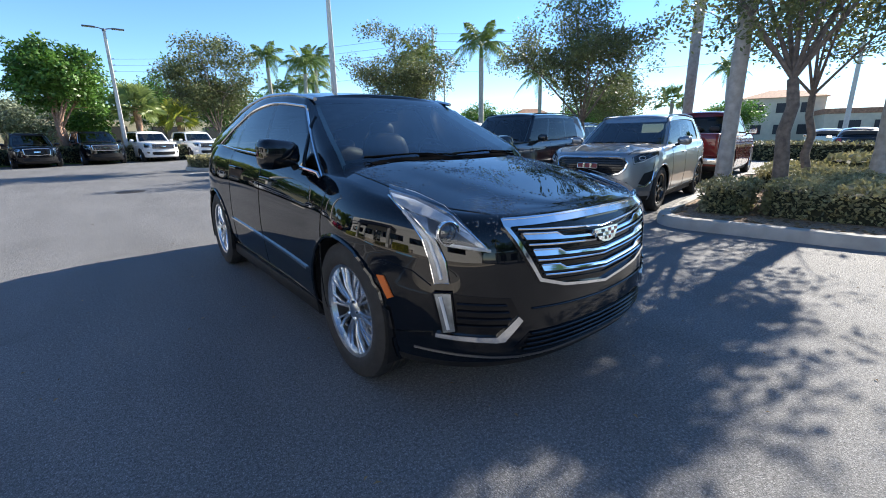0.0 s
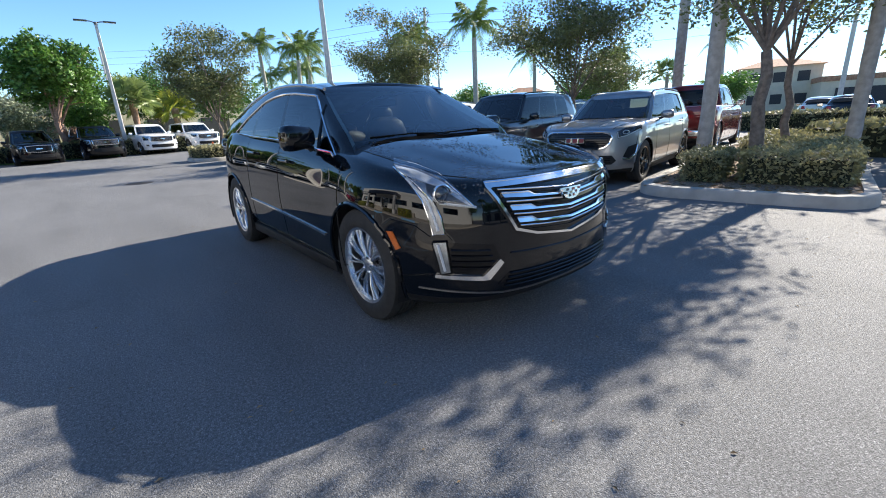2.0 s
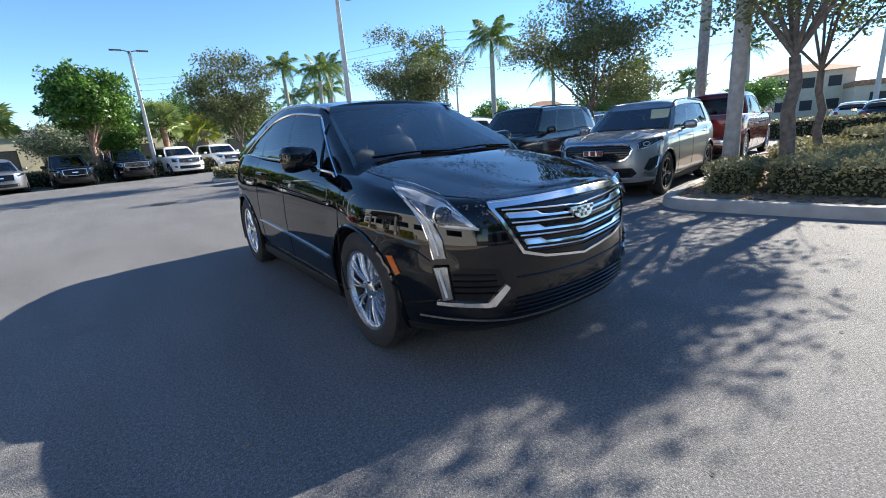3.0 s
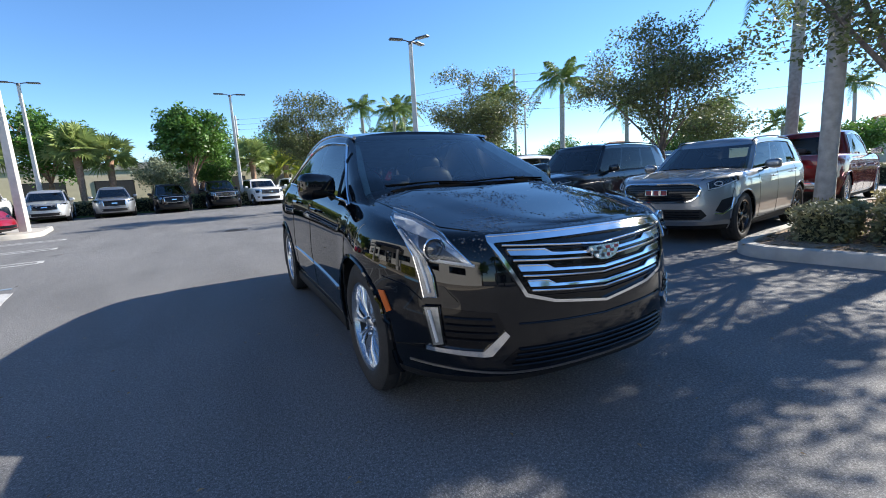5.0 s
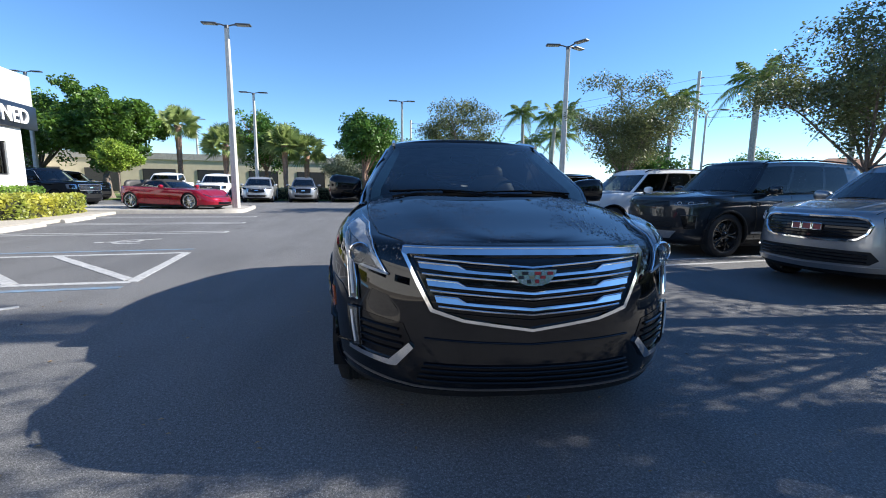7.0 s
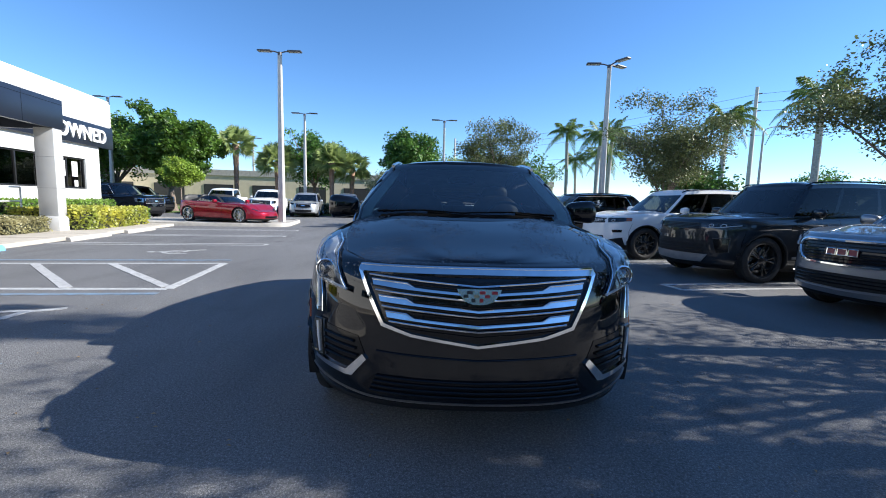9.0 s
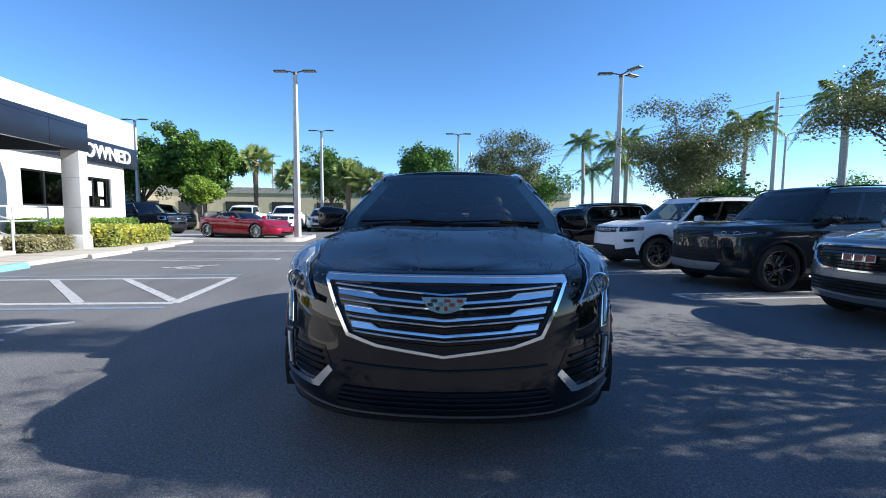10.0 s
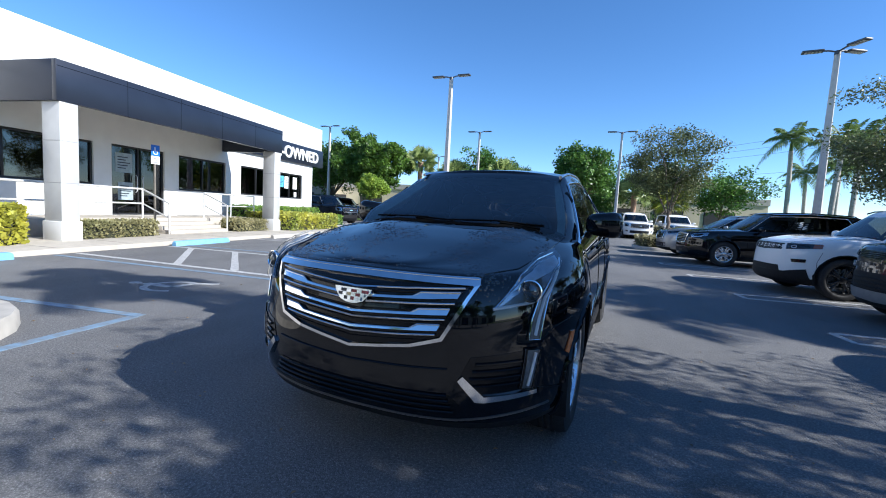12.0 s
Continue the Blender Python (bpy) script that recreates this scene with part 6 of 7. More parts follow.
def crossover_front(info):
    """Chrome grille, vertical lamps, bezels and intakes of the black crossover."""
    tb, ob = info["body"], info["ob"]
    outer = both([(0, 0.922), (0.3, 0.922), (0.545, 0.92), (0.55, 0.9), (0.432, 0.665), (0.3, 0.625), (0, 0.582)])
    inner = both([(0, 0.898), (0.3, 0.897), (0.52, 0.895), (0.528, 0.89), (0.421, 0.678), (0.293, 0.637), (0, 0.594)])
    part("grille_frame", frame_strip(tb, outer, inner, FRONT, 0.02, 0.03), chrome, ob, "polished chrome grille surround")
    bead(info, "grille_brow", [(-0.54, -2, 0.918), (-0.27, -2, 0.919), (0, -2, 0.919), (0.27, -2, 0.919), (0.54, -2, 0.918)], 0.009, chrome, off=0.014, label="rounded chrome upper edge of the grille")
    part("grille_mesh", patch(tb, both([(0, 0.905), (0.515, 0.9), (0.42, 0.68), (0.29, 0.638), (0, 0.597)]), FRONT, 0.002, 0.01), gloss_black, ob, "black slotted grille")
    half = lambda z: 0.412 + (z - 0.69) / 0.2 * 0.1 - 0.012
    sag = 0.034
    for z in (0.842, 0.774, 0.706):
        w = half(z)
        drop = lambda x, s=sag, w_=w: -s * max(0.0, 1 - abs(x) / w_)
        for edge in (-1, 1):
            ridge = [(edge * (w + 0.006), -2, z + 0.026), (edge * 0.32, -2, z + 0.026 + drop(0.32)), (edge * 0.285, -2, z + 0.008 + drop(0.285)), (0, -2, z + 0.008 - sag)]
            bead(info, "bar_ridge", ridge, 0.0035, chrome, off=0.016)
        upper = [(-w - 0.008, z + 0.026), (-0.32, z + 0.026), (-0.285, z + 0.008), (0, z + 0.008), (0.285, z + 0.008), (0.32, z + 0.026), (w + 0.008, z + 0.026)]
        lower_ = [(w - 0.002, z), (0.25, z), (0, z), (-0.25, z), (-w + 0.002, z)]
        part("grille_bar", patch(tb, [(x, -2, zz + drop(x)) for x, zz in upper + lower_], FRONT, 0.012, 0.02, 0.06, lean=0.25), chrome, ob, "chrome grille bar with broad ends")
    for z in (0.884, 0.822, 0.754, 0.688):
        w = half(z)
        bead(info, "grille_line", [(-w, -2, z), (-0.2, -2, z - sag * 0.55), (0, -2, z - sag), (0.2, -2, z - sag * 0.55), (w, -2, z)], 0.0045, chrome, off=0.014, label="thin chrome grille line")
    for k in range(9):
        z = 0.87 - 0.026 * k
        w = half(z)
        bead(info, "grille_slat", [(-w, -2, z), (0, -2, z - sag), (w, -2, z)], 0.004, gloss_black, off=0.008, seg=4)
    # badge, as plain shapes
    shield = [(-0.098, 0.838), (0.098, 0.838), (0.092, 0.824), (0.062, 0.79), (0.03, 0.779), (0.0, 0.776), (-0.03, 0.779), (-0.062, 0.79), (-0.092, 0.824)]
    q = part("badge", patch(tb, [(x, -2, z) for x, z in shield], FRONT, 0.036, 0.03, 0.05), alloy, ob, "chrome shield-shaped badge")
    fields = {0: (alloy, slot_dark, alloy, badge_red, alloy, badge_red), 1: (slot_dark, alloy, badge_gold, alloy, badge_red, alloy), 2: (alloy, slot_dark, alloy, badge_red, alloy, alloy)}
    for row, (z, half_w) in enumerate(((0.828, 0.082), (0.812, 0.07), (0.796, 0.052))):
        for k in range(6):
            x0, x1 = -half_w + 2 * half_w * k / 6, -half_w + 2 * half_w * (k + 0.9) / 6
            part("badge_field", patch(tb, [(x0, -2, z - 0.0065), (x1, -2, z - 0.0065), (x1, -2, z + 0.0065), (x0, -2, z + 0.0065)], FRONT, 0.043, 0.008, 0.05), fields[row][k], q)
    way = (-0.6, 1, -0.15)
    for mi in (False, True):
        lens = [(0.8, -0.3, 1.034), (0.744, -0.43, 1.004), (0.69, -0.62, 0.94), (0.61, -0.76, 0.803), (0.665, -0.72, 0.81), (0.755, -0.64, 0.832), (0.782, -0.59, 0.868), (0.812, -0.5, 0.93), (0.835, -0.37, 1.0)]
        lamp = part("headlamp", patch(tb, lens, way, 0.003, 0.008, 0.03, mi), lamp_mid, ob, "clear headlamp with a round projector")
        part("lamp_shadow", patch(tb, [(0.755, -0.52, 0.93), (0.705, -0.6, 0.9), (0.64, -0.725, 0.818), (0.75, -0.64, 0.838), (0.782, -0.57, 0.885)], way, 0.005, 0.004, 0.03, mi), lamp_dark_in, lamp)
        part("bowl_step", patch(tb, [(0.81, -0.33, 1.02), (0.75, -0.43, 0.992), (0.695, -0.6, 0.932), (0.655, -0.68, 0.87), (0.7, -0.64, 0.9), (0.745, -0.56, 0.925), (0.795, -0.46, 0.955), (0.825, -0.38, 0.99)], way, 0.009, 0.006, 0.03, mi), lamp_silver, lamp)
        bead(info, "lamp_edge", [(0.8, -0.3, 1.034), (0.744, -0.43, 1.004), (0.69, -0.62, 0.94), (0.61, -0.76, 0.803)], 0.004, chrome, way, mirror=mi, off=0.008)
        bead(info, "lamp_base", [(0.61, -0.76, 0.806), (0.755, -0.64, 0.835)], 0.007, drl_white, way, mirror=mi, off=0.008)
        s = -1 if mi else 1
        hit, no, _, _ = tb.ray_cast(Vector((s * 0.728, -0.62, 0.882)) - Vector((way[0] * s, way[1], way[2])).normalized() * 2, Vector((way[0] * s, way[1], way[2])))
        turn = Vector((s * 0.25, -1, 0.05)).to_track_quat("Z", "Y").to_matrix().to_4x4()
        eye = lathe([(0.0, 0.052), (0.016, 0.052), (0.018, 0.047), (0.012, 0.043), (0.006, 0.042)], 28, "z")
        eye.transform(Matrix.Translation(hit + Vector((s * 0.008, -0.012, 0))) @ turn)
        part("projector_ring", eye, chrome, lamp)
        ball = lathe([(0.002, 0.042), (0.01, 0.036), (0.018, 0.024), (0.022, 0.001)], 24, "z")
        ball.transform(Matrix.Translation(hit + Vector((s * 0.008, -0.012, 0))) @ turn)
        part("projector", ball, projector_glass, lamp)
        part("lens", patch(tb, lens, way, 0.034, 0.002, 0.03, mi), lamp_glass, lamp)
        drl = [(0.838, -0.352, 1.012), (0.826, -0.48, 0.94), (0.806, -0.56, 0.85), (0.8, -0.6, 0.76), (0.79, -0.615, 0.668), (0.752, -0.665, 0.672), (0.757, -0.65, 0.76), (0.77, -0.61, 0.84), (0.8, -0.5, 0.93)]
        strip = part("running_lamp", patch(tb, drl, way, 0.009, 0.02, 0.03, mi), lamp_grey, ob, "tall vertical running lamp strip")
        mid = [(0.823, -0.45, 0.955), (0.79, -0.585, 0.848), (0.781, -0.625, 0.76), (0.772, -0.64, 0.69)]
        bead(info, "light_guide", mid, 0.008, drl_white, way, mirror=mi, off=0.012)
        bead(info, "lamp_surround", drl, 0.004, chrome, way, closed=True, mirror=mi, off=0.01)
        # fog lamp, intake and chrome bezel
        part("fog_intake", patch(tb, [(0.745, -2, 0.625), (0.55, -2, 0.6), (0.515, -2, 0.52), (0.59, -2, 0.432), (0.745, -2, 0.452)], (-0.2, 1, 0), 0.003, 0.01, 0.04, mi), gloss_black, ob, "black side air intake")
        for k in range(4):
            z = 0.475 + 0.032 * k
            bead(info, "intake_slat", [(0.735, -2, z + 0.012), (0.55 + 0.01 * abs(k - 1), -2, z)], 0.007, gloss_black, (-0.2, 1, 0), mirror=mi, off=0.008)
        fog = [(0.795, -0.61, 0.628), (0.748, -0.675, 0.632), (0.736, -0.69, 0.458), (0.772, -0.645, 0.448)]
        fl = part("fog_lamp", patch(tb, fog, way, 0.012, 0.02, 0.03, mi), lamp_mid, ob, "clear vertical fog lamp")
        part("lens", patch(tb, fog, way, 0.018, 0.002, 0.03, mi), lamp_glass, fl)
        bead(info, "fog_surround", fog, 0.005, gloss_black, way, closed=True, mirror=mi, off=0.014)
        bez = [(0.79, -2, 0.446), (0.605, -2, 0.432), (0.523, -2, 0.52), (0.503, -2, 0.498), (0.573, -2, 0.41), (0.605, -2, 0.407), (0.79, -2, 0.428)]
        part("bezel", patch(tb, bez, (-0.25, 1, 0), 0.012, 0.024, 0.03, mi, 0.05), chrome, ob, "angled chrome bezel")
        bead(info, "fog_strip", [(0.775, -0.635, 0.615), (0.757, -0.665, 0.47)], 0.008, drl_white, way, mirror=mi, off=0.016)
        part("side_blade", patch(tb, [(0.88, -0.43, 0.415), (0.8, -0.6, 0.444), (0.8, -0.6, 0.424)], way, 0.006, 0.008, 0.03, mi), gloss_black, ob)
        part("side_marker", patch(tb, [(0.914, -0.345, 0.668), (0.9, -0.385, 0.67), (0.886, -0.435, 0.58), (0.9, -0.405, 0.565)], (-1, 0.6, 0), 0.006, 0.01, 0.03, mi), amber, ob, "amber side marker lamp")
        part("sill_trim", patch(tb, [(0.95, 0.5, 0.492), (0.95, 1.6, 0.536), (0.95, 2.3, 0.563), (0.95, 2.3, 0.576), (0.95, 1.6, 0.552), (0.95, 0.5, 0.511)], (-1, 0, 0), 0.01, 0.014, 0.12, mi), chrome, ob, "long chrome strip low on the doors")
        bead(info, "bumper_gap", [(0.905, -0.38, 0.74), (0.84, -0.52, 0.712), (0.8, -0.6, 0.655)], 0.003, gloss_black, way, mirror=mi, off=0.0)
    part("lower_intake", patch(tb, both([(0, 0.425), (0.47, 0.43), (0.53, 0.37), (0.5, 0.335), (0, 0.325)]), FRONT, 0.002, 0.008), gloss_black, ob, "wide black lower intake")
    for k in range(4):
        z = 0.345 + 0.024 * k
        bead(info, "intake_bar", [(-0.49 + 0.01 * k, -2, z + 0.01), (0, -2, z), (0.49 - 0.01 * k, -2, z + 0.01)], 0.006, gloss_black, off=0.008)
    bead(info, "bumper_crease", [(0.84, -2, 0.355), (0.5, -2, 0.315), (0, -2, 0.306), (-0.5, -2, 0.315), (-0.84, -2, 0.355)], 0.006, paint_edge, off=0.002, label="bright lower bumper edge")
    bead(info, "bumper_line", [(0.46, -2, 0.545), (0, -2, 0.522), (-0.46, -2, 0.545)], 0.004, black_paint, off=0.004)
    # bonnet seams and wipers
    for mi in (False, True):
        bead(info, "bonnet_gap", [(0.55, -0.7, 2), (0.66, -0.55, 2), (0.73, -0.25, 2), (0.75, 0.0, 2), (0.745, 0.22, 2)], 0.0035, gloss_black, (0, 0, -1), mirror=mi, off=0.0)
    th = info["house"]
    for s in (1, -1):
        part("window_divider", ribbon(th, [(s * 0.9, 0.66, 1.08), (s * 0.9, 0.7, 1.25), (s * 0.9, 0.78, 1.4)], (-s, 0, 0), 0.012, 0.002), gloss_black, ob, "black bar before the small front pane")
    for x0, x1 in ((-0.62, 0.02), (0.0, 0.62)):
        q = part("wiper", ribbon(th, [(x0, -2, 1.16), ((x0 + x1) / 2, -2, 1.17), (x1, -2, 1.155)], FRONT, 0.006, 0.012), wiper_black, ob, "black wiper")
        part("wiper_arm", ribbon(th, [(x1 * 0.55 + x0 * 0.45, -2, 1.16), (x1 - 0.02, -2, 1.135)], FRONT, 0.01, 0.02), wiper_black, q)
    part("cowl", patch(tb, [(-0.6, 0.16, 2), (-0.35, 0.1, 2), (0, 0.07, 2), (0.35, 0.1, 2), (0.6, 0.16, 2), (0.6, 0.26, 2), (-0.6, 0.26, 2)], (0, 0, -1), 0.004, 0.008, 0.08), wiper_black, ob)
    # rain drops on the bonnet
    rnd = random.Random(7)
    verts, faces = [], []
    count = 0
    while count < 4600:
        x, y = rnd.uniform(-0.74, 0.74), rnd.uniform(-0.8, 0.16)
        if noise.noise(Vector((x * 3.2, y * 3.2, 4.0))) + 0.5 * noise.noise(Vector((x * 9, y * 9, 1.0))) < rnd.uniform(-0.15, 0.4):
            count += 0.12
            continue
        hit, no, _, _ = tb.ray_cast(Vector((x, y, 3)), Vector((0, 0, -1)))
        count += 1
        if hit is None or no.z < 0.3:
            continue
        r = min(0.008, 0.0022 + rnd.expovariate(650))
        t = no.orthogonal().normalized()
        u = no.cross(t)
        n = len(verts)
        verts += [hit + (t * math.cos(w) + u * math.sin(w)) * r for w in (0, 1.05, 2.09, 3.14, 4.19, 5.24)]
        verts += [hit + (t * math.cos(w) + u * math.sin(w)) * r * 0.6 + no * r * 0.45 for w in (0, 1.05, 2.09, 3.14, 4.19, 5.24)] + [hit + no * r * 0.6]
        for k in range(6):
            k2 = (k + 1) % 6
            faces += [(n + k, n + k2, n + 6 + k2, n + 6 + k), (n + 6 + k, n + 6 + k2, n + 12)]
    mesh_part("rain_wet", verts, faces, water, ob, "scattered rain drops on the bonnet", 180, "stuff")


paint_edge = mat("satin_edge", (0.07, 0.07, 0.075), 0.3, 0.5)
water = mat("water_drop", (0.02, 0.022, 0.026), 0.03, coat=1.0, spec=0.8)

hero = car("black_crossover", pose(0, 0, 0), "glossy black crossover with chrome grille, wet from rain, on the asphalt", black_paint, bright_alloy, side_glass=hero_glass, group="", step=0.035, front=crossover_front,
           z_nose=0.93, z_fender=1.03, z_cowl=1.115, z_belt=1.2, z_tail=1.15, y_cowl=0.3, crown=0.035, across=28,
           top_line=((-0.92, -0.69, -0.25, 0.1, 0.4, 1.0, 1.6, 2.2, 2.85, 3.4, 3.9), (0.93, 0.942, 1.005, 1.05, 1.075, 1.12, 1.16, 1.185, 1.215, 1.2, 1.12)),
           shoulder=(0.9, 0.955, 0.99, 1.0, 0.995, 0.985, 0.958, 0.925, 0.88, 0.855),
           waist=((-0.95, -0.1, 0.5, 1.4, 2.3, 2.9, 3.5, 4.0), (1.0, 1.0, 0.965, 0.955, 0.955, 0.965, 0.93, 0.88)),
           hood_rise=((-0.95, -0.7, -0.3, 0.1, 0.35), (0.03, 0.035, 0.045, 0.066, 0.085)), hood_edge=((-0.95, -0.5, 0.0, 0.35), (2.4, 3.0, 4.5, 6.0)),
           yb=0.09, yt=1.0, bow=0.29, bow_fade=0.8, cowl_line=((0, 40, 66, 78, 90), (1.105, 1.125, 1.15, 1.11, 1.06)), roof_pts=((0.6, 1.0, 1.45, 1.9, 2.5, 3.0, 3.6), (1.5, 1.53, 1.583, 1.6, 1.56, 1.49, 1.38)), brow=0.032,
           z_roof=1.6, roof_crown=0.045, w_roof=0.61, wb_top=0.822, upright=4, tail_taper=0.1, pane_step=0.06,
           pillars=(1.42, 2.2, 2.86), yr_b=3.75, yr_t=3.3, mirror_y=0.62, mirror_z=0.098, mirror_x=0.955, lip_r=0.013, spokes=(10, 0.11, 0.014), rw=0.375, rim=0.248, rail_h=0.012, mirror_size=(0.12, 0.085, 0.085), mirror_box=4.0,
           lining_r=0.04, track=0.915, dlo=((0.4, 1.5, 2.1, 2.5, 2.86, 3.3), (0.87, 0.87, 0.78, 0.5, 0.05, 0.05)), front_glass=hero_front_glass, screen=hero_screen, back_glass=hero_back_glass, rail_mat=alloy, seat_drop=0.09)


def plain_front(grille, lamp, lower, bar_mat, bars=6, frame_mat=None, fog=None, plate=False, extra=None, fog_mat=None, bowl=None, frame_r=0.016):
    """A front face: framed grille with bars, headlamps, a dark lower intake."""

    def build_front(info):
        tb, ob = info["body"], info["ob"]
        part("grille", patch(tb, both(grille), FRONT, 0.005, 0.01, 0.08), gloss_black, ob)
        if frame_mat:
            bead(info, "grille_frame", both(grille), frame_r, frame_mat, closed=True, off=0.01)
        z1, z0 = max(z for _, z in grille), min(z for _, z in grille)
        table = sorted({z: x for x, z in grille[1:-1]}.items())
        wid = curve([z for z, _ in table], [x for _, x in table]) if len(table) > 1 else (lambda z: grille[1][0])
        slats(info, bars, z0 + 0.01, z1 - 0.01, lambda z: wid(z) * 0.95, bar_mat)
        for mi in (False, True):
            out = [(x, -2, z) for x, z in lamp]
            q = part("headlamp", patch(tb, out, (-0.35, 1, 0), 0.006, 0.012, 0.06, mi), bowl or reflector, ob, "clear headlamp")
            cx, cz = sum(x for x, _ in lamp) / len(lamp), sum(z for _, z in lamp) / len(lamp)
            part("lamp_shadow", patch(tb, [(cx + (x - cx) * 0.6, -2, cz + (z - cz) * 0.6) for x, z in lamp], (-0.35, 1, 0), 0.008, 0.004, 0.06, mi), gloss_black, q)
            part("lens", patch(tb, out, (-0.35, 1, 0), 0.014, 0.003, 0.06, mi), lamp_glass, q)
            if fog:
                part("fog_lamp", patch(tb, [(x, -2, z) for x, z in fog], (-0.35, 1, 0), 0.008, 0.012, 0.06, mi), fog_mat or reflector, ob, "small fog lamp recess")
        part("lower_intake", patch(tb, both(lower), FRONT, 0.004, 0.008, 0.08), black_trim, ob)
        if plate:
            part("bow_badge", patch(tb, [(-0.12, -2, (z0 + z1) / 2 - 0.025), (0.12, -2, (z0 + z1) / 2 - 0.025), (0.12, -2, (z0 + z1) / 2 + 0.025), (-0.12, -2, (z0 + z1) / 2 + 0.025)], FRONT, 0.03, 0.015), chrome, ob, "plain bright badge")
        if extra:
            extra(info)

    return build_front


def sticker(info, y0, y1, z0, z1, mirror=False):
    """A white price sheet behind a side window."""
    part("price_sheet", patch(info["house"], [(0.8, y0, z0), (0.8, y1, z0), (0.8, y1, z1), (0.8, y0, z1)], (-1, 0, 0), 0.008, 0.006, 0.05, mirror), paper, info["ob"], "white price sheet in the window")


lamp_black = mat("lamp_bowl_black", (0.035, 0.037, 0.042), 0.25, 0.4, vary=0.3, scale=25)
slot_grey = mat("slot_grey", (0.09, 0.092, 0.097), 0.35, 0.5)
skid_silver = mat("skid_plate_silver", (0.3, 0.31, 0.32), 0.4, 0.7, vary=0.1, scale=10)
SIDE = (-0.35, 1, 0)


def ring_lamp(info, x, z, r, mirror):
    """A bright ring round a dark projector inside a headlamp."""
    pts = [(x + r * math.cos(w), -2, z + r * 0.8 * math.sin(w)) for w in [2 * math.pi * k / 14 for k in range(14)]]
    bead(info, "lamp_ring", pts, 0.006, drl_white, SIDE, closed=True, mirror=mirror, off=0.016)


def gmc_extra(info):
    # red maker's badge as plain blocks
    for x in (-0.115, 0, 0.115):
        part("badge_block", patch(info["body"], [(x - 0.043, -2, 0.745), (x + 0.043, -2, 0.745), (x + 0.043, -2, 0.81), (x - 0.043, -2, 0.81)], FRONT, 0.03, 0.02), badge_red, info["ob"], "red badge block with chrome edge")
        bead(info, "badge_edge", [(x - 0.047, -2, 0.741), (x + 0.047, -2, 0.741), (x + 0.047, -2, 0.814), (x - 0.047, -2, 0.814)], 0.008, chrome, closed=True, off=0.032)
    sticker(info, 1.62, 2.05, 1.2, 1.44, False)
    for mi in (False, True):
        ring_lamp(info, 0.74, 0.895, 0.035, mi)
        bead(info, "light_strip", [(0.64, -2, 0.905), (0.66, -2, 0.815), (0.75, -2, 0.84), (0.87, -2, 0.93)], 0.009, drl_white, SIDE, mirror=mi, off=0.014, label="bright hooked running lamp")
        part("fog_recess", patch(info["body"], [(0.74, -2, 0.5), (0.79, -2, 0.66), (0.87, -2, 0.7), (0.86, -2, 0.56), (0.8, -2, 0.47)], SIDE, 0.006, 0.012, 0.05, mi), black_trim, info["ob"], "black fog lamp recess")
        bead(info, "fog_trim", [(0.73, -2, 0.47), (0.8, -2, 0.455), (0.865, -2, 0.54), (0.875, -2, 0.68)], 0.012, chrome, SIDE, mirror=mi, off=0.01, label="hooked chrome fog lamp trim")
    part("bumper_lip", patch(info["body"], both([(0, 0.34), (0.7, 0.36), (0.72, 0.3), (0, 0.28)]), FRONT, 0.012, 0.02, 0.08), grey_paint, info["ob"])
    for k in range(3):
        bead(info, "intake_bar", [(-0.58, -2, 0.41 + 0.04 * k), (0.58, -2, 0.41 + 0.04 * k)], 0.008, gloss_black, off=0.008)


